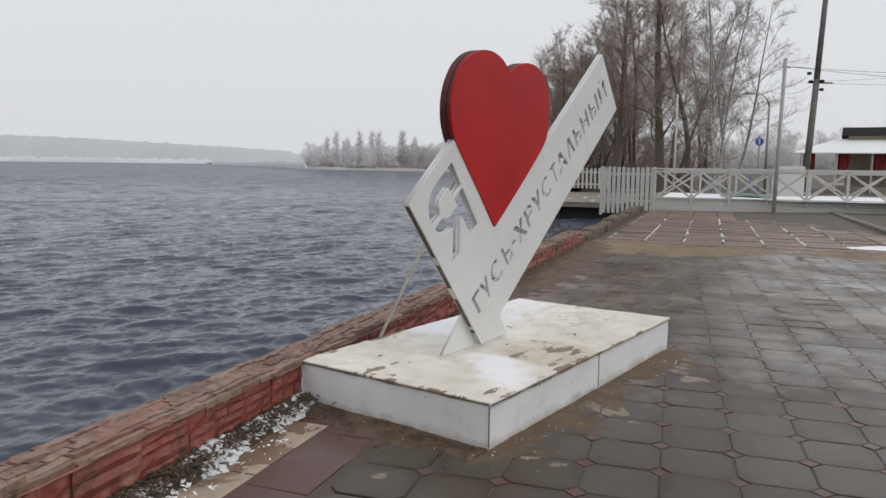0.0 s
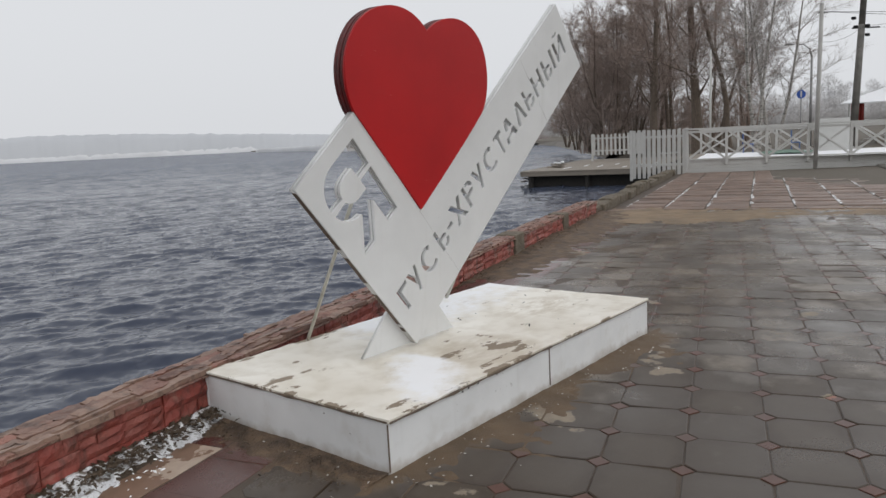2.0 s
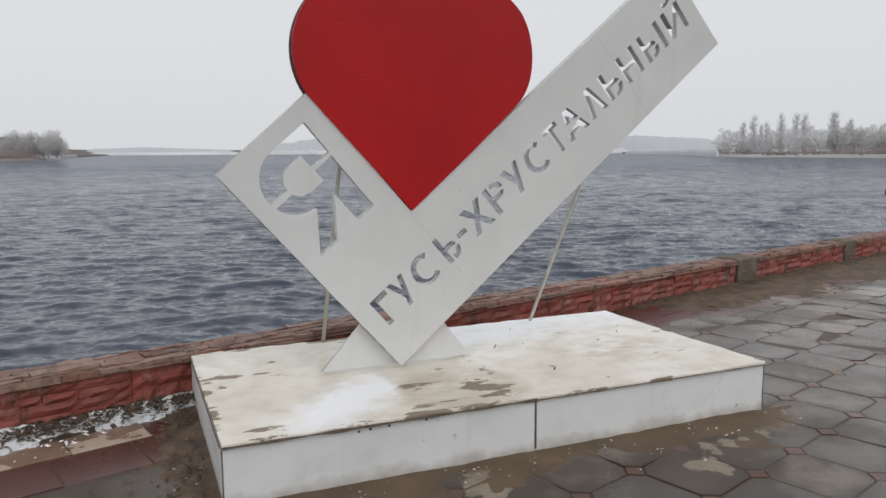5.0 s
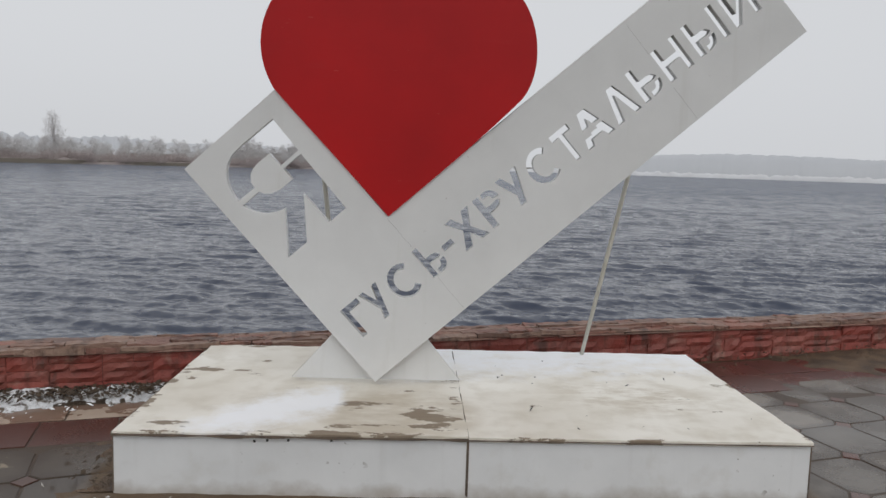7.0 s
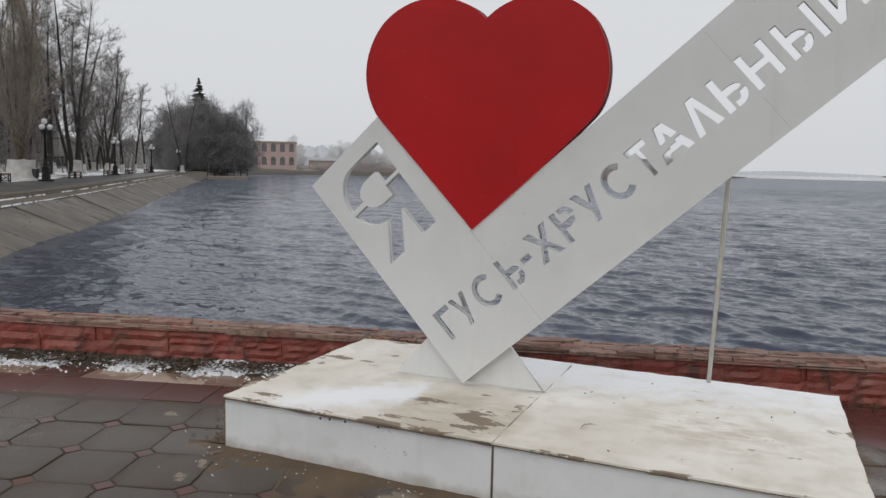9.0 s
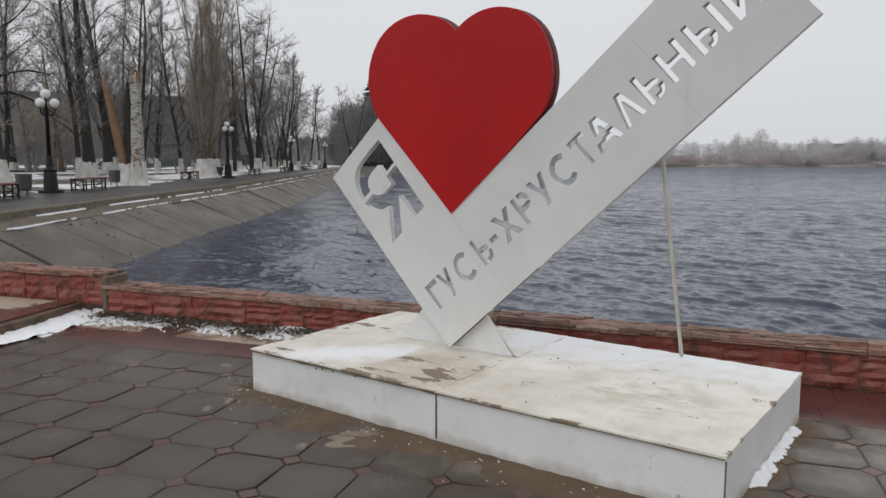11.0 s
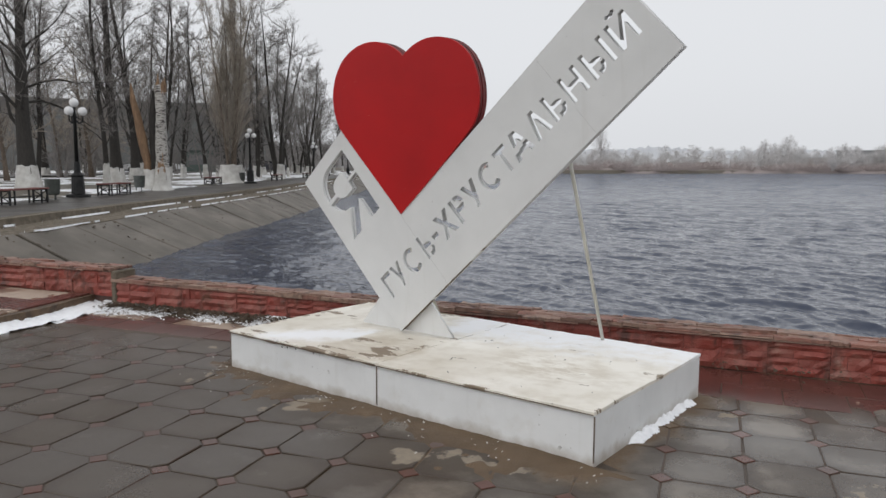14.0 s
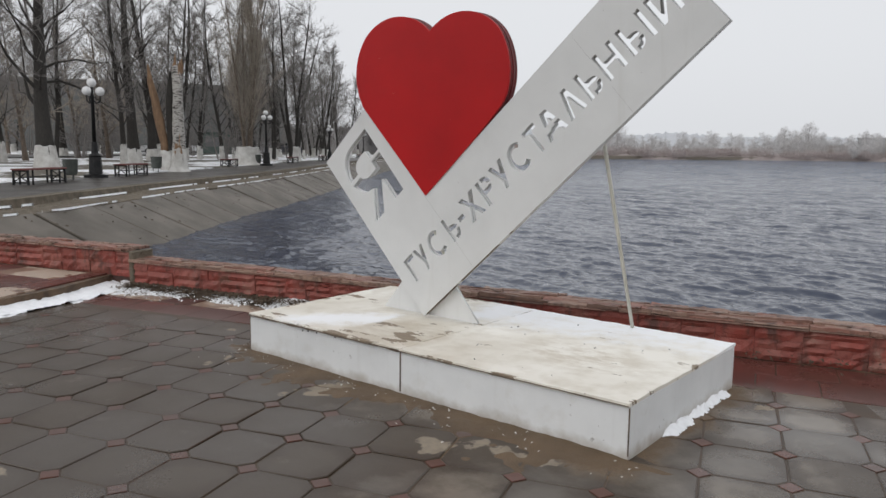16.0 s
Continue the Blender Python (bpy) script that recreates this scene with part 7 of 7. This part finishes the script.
def house(name, label, x, y, turn, w, d, h, wall, roof, rows, cols, win=(1.1, 1.5), z=0.3, pitched=0.0, arch=False, sills=True):
    ob = thing(name, label, "building", pose(x, y, z, 0, 0, turn))
    bm = bmesh.new()
    box(bm, -w / 2, w / 2, 0, d, -1, h)
    part("wall", bm, wall, ob)
    bm = bmesh.new()
    if pitched:
        v = [bm.verts.new(c) for c in ((-w / 2 - 0.4, -0.4, h), (w / 2 + 0.4, -0.4, h), (w / 2 + 0.4, d + 0.4, h), (-w / 2 - 0.4, d + 0.4, h), (-w / 2 - 0.4, d / 2, h + pitched), (w / 2 + 0.4, d / 2, h + pitched))]
        for f in ((0, 1, 5, 4), (2, 3, 4, 5), (0, 4, 3), (1, 2, 5), (0, 3, 2, 1)):
            bm.faces.new([v[i] for i in f])
    else:
        box(bm, -w / 2 - 0.3, w / 2 + 0.3, -0.3, d + 0.3, h + 0.002, h + 0.4)
    part("roof", bm, roof, ob)
    pane = M_PANE
    for r in range(rows):
        for c in range(cols):
            cx = -w / 2 + (c + 0.5) * w / cols
            cz = (r + 0.55) * h / rows
            bm = bmesh.new()
            box(bm, cx - win[0] / 2, cx + win[0] / 2, -0.06, 0.06, cz - win[1] / 2, cz + win[1] / 2)
            if arch:
                tube(bm, (cx, -0.06, cz + win[1] / 2), (cx, 0.06, cz + win[1] / 2), win[0] / 2, n=14)
            wn_ = part("window", bm, pane, ob)
            if not sills:
                continue
            bm = bmesh.new()
            box(bm, cx - win[0] / 2 - 0.1, cx + win[0] / 2 + 0.1, -0.14, -0.005, cz - win[1] / 2 - 0.14, cz - win[1] / 2 - 0.02)
            part("sill", bm, M_LIME, wn_)
    return ob


# distance haze is mixed into the lakeside wall and roof colours
M_PINK = plain("hazy_pink_brick", (0.56, 0.40, 0.37), (0.51, 0.38, 0.35), 0.5, 0.85, 0.2, 8)
M_GREYWALL = plain("grey_wall_cladding", (0.41, 0.41, 0.41), (0.37, 0.37, 0.37), 0.2, 0.8, 0.1, 4)
M_BROWNWALL = plain("brown_brick_far", (0.42, 0.345, 0.31), (0.37, 0.31, 0.285), 0.3, 0.85, 0.1, 4)
M_SNOWROOF = plain("snow_dusted_roof", (0.43, 0.43, 0.435), (0.37, 0.37, 0.375), 0.3, 0.85, 0)
M_TOWN = plain("dim_grey_wall", (0.185, 0.188, 0.182), (0.13, 0.134, 0.13), 0.15, 0.8, 0.1, 4)
M_GREENWALL = plain("dull_green_cladding", (0.10, 0.135, 0.122), (0.085, 0.11, 0.10), 0.3, 0.6, 0)
p = Vector((-140.5, 185.5))
house("lakeside_house", "pale hazy pink brick two-storey building by the lake", p.x, p.y, 34, 22, 11, 8.2, M_PINK, M_BROWNWALL, 2, 8, (1.5, 1.9), 0.5, 0, True)
for head, dist, w, h, wall, turn in ((122.2, 266, 12, 3.2, M_BROWNWALL, 30), (119.5, 270, 14, 2.8, M_BROWNWALL, 30), (109, 288, 18, 2.6, M_BROWNWALL, 18), (97.7, 352, 25, 7.6, M_GREYWALL, 8), (101.6, 330, 16, 4.5, M_BROWNWALL, 10)):
    p = polar(head, dist)
    house("shed", "low far-off building with a pale snowy roof", p.x, p.y, turn, w, 8, h, wall, M_SNOWROOF, 1, max(2, int(w / 5)), (1.0, 1.2), 0.6, 1.1 if h < 4 else 0)
house("town_block", "long grey town building behind the park trees", -108.1, 43.5, 62, 70, 12, 10.0, M_TOWN, M_TOWN, 3, 10, (1.8, 1.4), 0.6, 0, False, False)
house("market_hall", "dull green market hall behind the park trees", -88, 60, 58, 6, 8, 3.0, M_GREENWALL, M_TOWN, 1, 2, (2.2, 1.4), 0.6, 0, False, False)

# small railed jetty at the end of the promenade
p = polar(129.3, 118, (2, -3))
jetty = thing("jetty", "small dark railed jetty at the promenade's end", "jetty", pose(p.x, p.y, -0.3, 0, 0, 40))
bm = bmesh.new()
box(bm, -3, 3, -1.5, 1.5, -0.5, 0.1, 0.03)
part("deck", bm, M_DECK, jetty)
for k in range(7):
    for sy in (-1.4, 1.4):
        bm = bmesh.new()
        tube(bm, (-2.9 + k * 0.97, sy, 0.1), (-2.9 + k * 0.97, sy, 1.2), 0.04, n=5)
        part("post", bm, M_IRON, jetty)
for sy in (-1.4, 1.4):
    for z in (0.65, 1.18):
        bm = bmesh.new()
        tube(bm, (-2.9, sy, z), (2.9, sy, z), 0.035, n=5)
        part("rail", bm, M_IRON, jetty)

# brush along the far right bank
brush = tree(BUSH, "shrub", "bare reddish shrub on the bank", M_TWIG_R, M_TWIG_R, pose(*polar(26.8, 74, O2), 0.0), "bank shrubs")
for k in range(30):
    p = polar(fr.uniform(16, 28.6), fr.uniform(56, 100), O2)
    plant(brush, p.x, p.y, 0.1, fr.uniform(0, 360), fr.uniform(0.8, 1.3))

# ---- pieces of the pavement ----
PITCH, CHAMFER, GAP, LAID = 0.4005, 0.060, 0.008, 18.3
GRID = pose(0, 0, 0, 0, 0, LAID) @ pose(-2.774, 0.6656, 0)           # first row of the octagons begins here


def octagon_points(p, c, g):
    h = p / 2 - g
    k = c - g * 0.4
    return [(-h + k, -h), (h - k, -h), (h, -h + k), (h, h - k), (h - k, h), (-h + k, h), (-h, h - k), (-h, -h + k)]


def paver(points, name, material, bevel=0.005, depth=0.035):
    inner = [(x * (1 - bevel / max(0.02, abs(x) + abs(y))), y * (1 - bevel / max(0.02, abs(x) + abs(y)))) for x, y in points]
    n = len(points)
    verts = [(x, y, 0.0) for x, y in inner] + [(x, y, -bevel * 0.45) for x, y in points] + [(x, y, -depth) for x, y in points]
    faces = [tuple(range(n))]
    for k in range(n):
        faces.append((k + n, (k + 1) % n + n, (k + 1) % n, k))
        faces.append((k + 2 * n, (k + 1) % n + 2 * n, (k + 1) % n + n, k + n))
    return verts, faces


OCT = paver(octagon_points(PITCH, CHAMFER, GAP / 2), "paver", M_OCT, 0.009)
dd = CHAMFER - GAP * 0.6
DIA = paver([(-dd, 0), (0, -dd), (dd, 0), (0, dd)], "inset", M_DIAMOND, 0.003)
oct_mesh = raw_mesh("paver", *OCT, M_OCT)
dia_mesh = raw_mesh("inset_paver", *DIA, M_DIAMOND)
pv = random.Random(21)
STEP_A, STEP_B = Vector(STEP[1]), Vector(STEP[3])


def paved(q):
    """True where the level paving lies: not under the platform's middle, nor on the raised landing."""
    if 0.25 < q.x < 2.85 and 0.25 < q.y < 1.4:
        return False
    if q.y > STEP_A.y:
        t = (q.y - STEP_A.y) / (STEP_B.y - STEP_A.y)
        return q.x > STEP_A.x + t * (STEP_B.x - STEP_A.x) + 0.06
    return q.x > STEP_A.x + (STEP_A.y - q.y) * 0.515 + 0.06


far_v, far_f, fd_v, fd_f = [], [], [], []
for j in range(0, 22):
    for i in range(0, 41):
        for kind in (0, 1):
            c = GRID @ Vector(((i + 0.5 + 0.5 * kind) * PITCH, -(j + 0.5 + 0.5 * kind) * PITCH, 0))
            if not paved(c.to_2d()):
                continue
            s_here = (i + 0.5) * PITCH - 2.8
            near = s_here < 4.6 and 0 <= j < 14
            loose = 0.42 if near else 0.85
            m = Matrix.Translation(c + Vector((0, 0, fall(s_here) + pv.uniform(-0.0025, 0.0025) - 0.0015 * kind))) @ pose(0, 0, 0, pv.gauss(0, loose), pv.gauss(0, loose), LAID + pv.gauss(0, 0.4))
            if near:
                part("paver" if kind == 0 else "inset_paver", oct_mesh if kind == 0 else dia_mesh, None, pavement, m=QUAY.inverted() @ m)
            else:
                vv, ff = (OCT, DIA)[kind]
                tv, tf = (far_v, fd_v)[kind], (far_f, fd_f)[kind]
                b = len(tv)
                tv += [tuple(m @ Vector(v)) for v in vv]
                tf += [tuple(k + b for k in f) for f in ff]
tagged(part("paver_field", raw_mesh("paver_field", far_v, far_f, M_OCT_FAR), None, pavement, m=QUAY.inverted()), "octagonal grey pavers, wet", kind="stuff")
tagged(part("inset_field", raw_mesh("inset_field", fd_v, fd_f, M_DIAMOND_FAR), None, pavement, m=QUAY.inverted()), "small red inset pavers", kind="stuff")

# two rows of square slabs between the soil and the octagons
for row, (w0, wd) in enumerate(((-0.030, 0.380), (-0.412, 0.376))):
    s = -3.15 - 0.12 * row
    k = 0
    while s < 12.8:
        ln = 0.397 + pv.uniform(-0.005, 0.005)
        c = Q(s + ln / 2, w0 - wd / 2)
        if paved(c.to_2d()):
            h, l2 = wd / 2 - 0.004, ln / 2 - 0.004
            vv, ff = paver([(-l2, -h), (l2, -h), (l2, h), (-l2, h)], "slab", M_RED, 0.004)
            buff = (row == 0 and s < 0.2 and k % 5 != 2)
            me = raw_mesh("slab", vv, ff, M_BUFF if buff else M_RED)
            m = Matrix.Translation((c.x, c.y, fall(s) - 0.003 + pv.uniform(-0.003, 0.003))) @ pose(0, 0, 0, pv.gauss(0, 0.3), pv.gauss(0, 0.3), ALONG)
            part("slab", me, None, pavement, m=QUAY.inverted() @ m)
        s += ln
        k += 1

# slabs of the raised landing
for i in range(9):
    for j in range(9):
        c = Q(-3.45 - i * 0.47, -0.30 - j * 0.47)
        q = c.to_2d()
        t = (q.y - STEP_A.y) / (STEP_B.y - STEP_A.y)
        line = STEP_A.x + t * (STEP_B.x - STEP_A.x) if q.y > STEP_A.y else STEP_A.x + (STEP_A.y - q.y) * 0.515
        if q.x > line + 0.15:
            continue
        shape = []
        for x, y in ((-0.231, -0.231), (0.231, -0.231), (0.231, 0.231), (-0.231, 0.231)):
            at = pose(0, 0, 0, 0, 0, ALONG) @ Vector((x, y, 0))
            t = (q.y + at.y - STEP_A.y) / (STEP_B.y - STEP_A.y)
            edge = STEP_A.x + t * (STEP_B.x - STEP_A.x) if t > 0 else STEP_A.x + (STEP_A.y - q.y - at.y) * 0.515
            at.x = min(at.x, edge - 0.035 - q.x)
            shape.append((at.x, at.y))
        area = sum(x0 * y1 - x1 * y0 for (x0, y0), (x1, y1) in zip(shape, shape[1:] + shape[:1]))
        if area < 0.04:
            continue
        vv, ff = paver(shape, "slab", M_BUFF, 0.004)
        part("slab", raw_mesh("slab", vv, ff, M_BUFF if pv.random() < 0.65 else M_RED), None, landing, m=Matrix.Translation((c.x, c.y, 0.112 + pv.uniform(-0.003, 0.003))))

# ---- stones of the parapet ----
def rock(bm, x0, x1, y0, y1, z0, z1, rough, seed, mi=0):
    """A rock-faced block: its front is broken into an uneven grid."""
    nx, nz = max(3, int((x1 - x0) / 0.045)), max(2, int((z1 - z0) / 0.035))
    grid = []
    for j in range(nz + 1):
        row = []
        for i in range(nx + 1):
            x, z = x0 + (x1 - x0) * i / nx, z0 + (z1 - z0) * j / nz
            rim = i in (0, nx) or j in (0, nz)
            out = 0.0 if rim else rough * (0.55 + 0.9 * noise.noise(Vector((x * 11, z * 17, seed))) + 0.4 * noise.noise(Vector((x * 31, z * 40, seed + 4))))
            row.append(bm.verts.new((x, y0 - out, z)))
        grid.append(row)
    for j in range(nz):
        for i in range(nx):
            bm.faces.new((grid[j][i], grid[j][i + 1], grid[j + 1][i + 1], grid[j + 1][i]))
    back = [bm.verts.new(c) for c in ((x0, y1, z0), (x1, y1, z0), (x1, y1, z1), (x0, y1, z1))]
    bm.faces.new((*[grid[0][i] for i in range(nx, -1, -1)], back[0], back[1]))
    bm.faces.new((*grid[nz], back[2], back[3]))
    bm.faces.new((*[grid[j][0] for j in range(nz + 1)], back[3], back[0]))
    bm.faces.new((*[grid[j][nx] for j in range(nz, -1, -1)], back[1], back[2]))


def dress(wall, s0, s1, base, top, seed):
    """Two courses of rock-faced stones and a ragged cap of thin flat stones."""
    r = random.Random(seed)
    lip = top - 0.050
    s = s0
    while s < s1 - 0.05:
        ln = min(r.uniform(0.20, 0.44), s1 - s)
        if s1 - s - ln < 0.10:
            ln = s1 - s
        cuts = sorted(r.choice(((0.0, 0.5, 1.0), (0.0, 0.36, 0.68, 1.0), (0.0, 0.58, 1.0), (0.0, 0.3, 0.55, 0.8, 1.0))))
        cuts = [q + (r.uniform(-0.05, 0.05) if 0 < q < 1 else 0) for q in cuts]
        for q0, q1 in zip(cuts, cuts[1:]):
            z0, z1 = base + (lip - base) * q0, base + (lip - base) * q1
            mid = s + ln * r.uniform(0.35, 0.65)
            ends = ((s, mid), (mid, s + ln)) if r.random() < 0.3 else ((s, s + ln),)
            for a, b in ends:
                front = 0.03 - r.choice((0.0, 0.003, 0.007, 0.012))
                bm = bmesh.new()
                rock(bm, a + 0.0012, b - 0.0012, front, 0.06, z0 + 0.001, z1 - 0.001, 0.026, r.random() * 50)
                part("stone", bm, M_STONE, wall)
        s += ln
    # cap: a ragged ledge of thin layers, then small broken flags four deep
    for z0, back in ((lip, 0.0), (lip + 0.016, 0.012)):
        s = s0
        while s < s1 - 0.05:
            ln = min(r.uniform(0.18, 0.60), s1 - s)
            bm = bmesh.new()
            rock(bm, s + 0.003, s + ln - 0.003, back + 0.010 - r.uniform(0.0, 0.03), 0.12, z0 + 0.001, z0 + 0.014 + r.uniform(-0.004, 0.001), 0.012, r.random() * 50)
            part("cap_edge", bm, M_CAP, wall)
            s += ln
    rest_v, rest_f, made = [], [], 0
    for y0, y1, low in ((-0.004, 0.055, 0.0), (0.045, 0.11, 0.005), (0.10, 0.165, 0.008), (0.155, 0.22, 0.006), (0.21, 0.27, 0.003), (0.26, 0.315, 0.0)):
        s = s0
        while s < s1 - 0.03:
            ln = min(r.uniform(0.12, 0.40) * (1.6 if r.random() < 0.2 else 1), s1 - s)
            a, b = y0 + r.uniform(-0.012, 0.012), y1 + r.uniform(-0.012, 0.012)
            z = lip + 0.026 + low + r.uniform(-0.007, 0.007)
            n = 7
            j0, j1 = s + 0.004, s + ln - 0.004
            lo, hi = [], []
            for k in range(n):
                x = j0 + (j1 - j0) * k / (n - 1)
                lo.append((x + (0 if k in (0, n - 1) else r.gauss(0, 0.006)), a + r.gauss(0, 0.007)))
                hi.append((x + (0 if k in (0, n - 1) else r.gauss(0, 0.006)), b + r.gauss(0, 0.007)))
            ring = lo + hi[::-1]
            tiltx, tilty = r.gauss(0, 0.022), r.gauss(0, 0.10)
            m_ = len(ring)
            vv = [(x, y, z - 0.014) for x, y in ring]
            vv += [(x, y, z + 0.013 + tiltx * (x - s - ln / 2) + tilty * (y - (a + b) / 2) + 0.008 * noise.noise(Vector((x * 18, y * 18, s)))) for x, y in ring]
            ff = [(m_ + k, m_ + k + 1, 2 * m_ - 2 - k, 2 * m_ - 1 - k) for k in range(n - 1)]
            ff += [(k, (k + 1) % m_, (k + 1) % m_ + m_, k + m_) for k in range(m_)]
            if s < 2.6 and made < 280:
                made += 1
                part("flag", raw_mesh("flag", vv, ff, M_CAP), None, wall)
            else:
                o = len(rest_v)
                rest_v += vv
                rest_f += [tuple(q + o for q in f) for f in ff]
            s += ln
    if rest_v:
        tagged(part("cap_rubble", raw_mesh("cap_rubble", rest_v, rest_f, M_CAP_FAR), None, wall), "small broken cap stones", kind="stuff")


dress(parapet, -3.15, 6.30, -0.01, 0.292, 14)
dress(parapet, 6.76, 9.10, -0.01, 0.292, 15)
dress(parapet, 9.46, 12.0, -0.02, 0.290, 16)
for a, b in ((6.32, 6.74), (9.12, 9.44)):
    bm = bmesh.new()
    box(bm, a, b, -0.012, 0.29, -0.2, 0.30, 0.012)
    part("concrete_pier", bm, M_ROUGH, parapet, "grey concrete joint in the parapet")
dress(parapet_west, -7.6, -3.17, 0.09, 0.41, 17)
bm = bmesh.new()
box(bm, -3.165, -3.10, 0.0, 0.30, -0.02, 0.375, 0.012)
part("end_pier", bm, M_ROUGH, parapet_west, "chipped end of the taller parapet")

# ---- leaf litter in the snow and paint chips on the paving ----
def litter(name, label, n, place, sizes, material, seed):
    r = random.Random(seed)
    verts, faces = [], []
    for _ in range(n):
        p = place(r)
        a, ln, wd = r.uniform(0, math.tau), r.uniform(*sizes), 0
        wd = ln * r.uniform(0.3, 0.7)
        u = Vector((math.cos(a), math.sin(a), r.gauss(0, 0.35))) * ln / 2
        v = Vector((-math.sin(a), math.cos(a), r.gauss(0, 0.35))) * wd / 2
        b = len(verts)
        for q in (p - u, p + v, p + u, p - v):
            verts.append(tuple(q))
        top = p + Vector((0, 0, 0.25 * wd + 0.002))
        verts.append(tuple(top))
        faces += [(b, b + 3, b + 4), (b + 3, b + 2, b + 4), (b + 2, b + 1, b + 4), (b + 1, b, b + 4)]
    return tagged(new(name, raw_mesh(name, verts, faces, material)), label, "litter", kind="stuff")


def in_snow(r):
    s, w = r.uniform(-3.1, 0.1), -0.06 + r.gauss(0, 0.07)
    return Q(s, min(w, 0.0), 0.030 + 0.02 * r.random())


litter("leaf_litter", "dead leaves and stalks in the snow by the parapet", 2200, in_snow, (0.012, 0.055), M_SOIL, 3)
litter("snow_crumbs", "crumbs of old snow scattered below the parapet", 230, lambda r: Q(-3.05 + 2.4 * r.random() ** 1.7, -0.14 - abs(r.gauss(0, 0.13)), 0.010), (0.008, 0.042), M_SNOW, 21)
litter("leaf_litter", "dead leaves along the foot of the parapet", 900, lambda r: Q(r.uniform(3.0, 12.4), -0.12 + r.gauss(0, 0.10), 0.02 + 0.02 * r.random()), (0.01, 0.04), M_SOIL, 4)
def on_bank(r):
    q, t = along(EDGE, r.uniform(5, 50))
    f = r.random() ** 1.6
    side = Vector((t.y, -t.x)) * (0.8 + 2.2 * f)
    return Vector((q.x + side.x, q.y + side.y, 0.075 - 1.125 * (2.2 * f + 0.08) / 2.58 + 0.02))


litter("leaf_litter", "dark leaves and clods on the sloping slabs", 420, on_bank, (0.03, 0.11), M_SOIL, 12)
litter("leaf_litter", "dead leaves and chips beside the platform", 170, lambda r: Vector((-0.03 - abs(r.gauss(0, 0.12)), r.uniform(0.05, 1.5), 0.006)), (0.01, 0.045), M_SOIL, 13)
litter("paint_chips", "white flakes of paint on the wet paving", 75, lambda r: Vector((r.uniform(-0.1, 3.2), -0.02 - abs(r.gauss(0, 0.16)), -0.008)), (0.006, 0.026), M_SIDE, 5)
litter("paint_chips", "white flakes of paint beside the platform", 16, lambda r: Vector((-0.03 - abs(r.gauss(0, 0.10)), r.uniform(0.0, 1.4), -0.006)), (0.006, 0.026), M_SIDE, 6)
litter("bark_litter", "small dark specks of bark on the platform", 18, lambda r: Vector((r.uniform(1.7, 2.95), r.uniform(0.1, 1.3), 0.283)), (0.008, 0.026), M_DARK, 7)
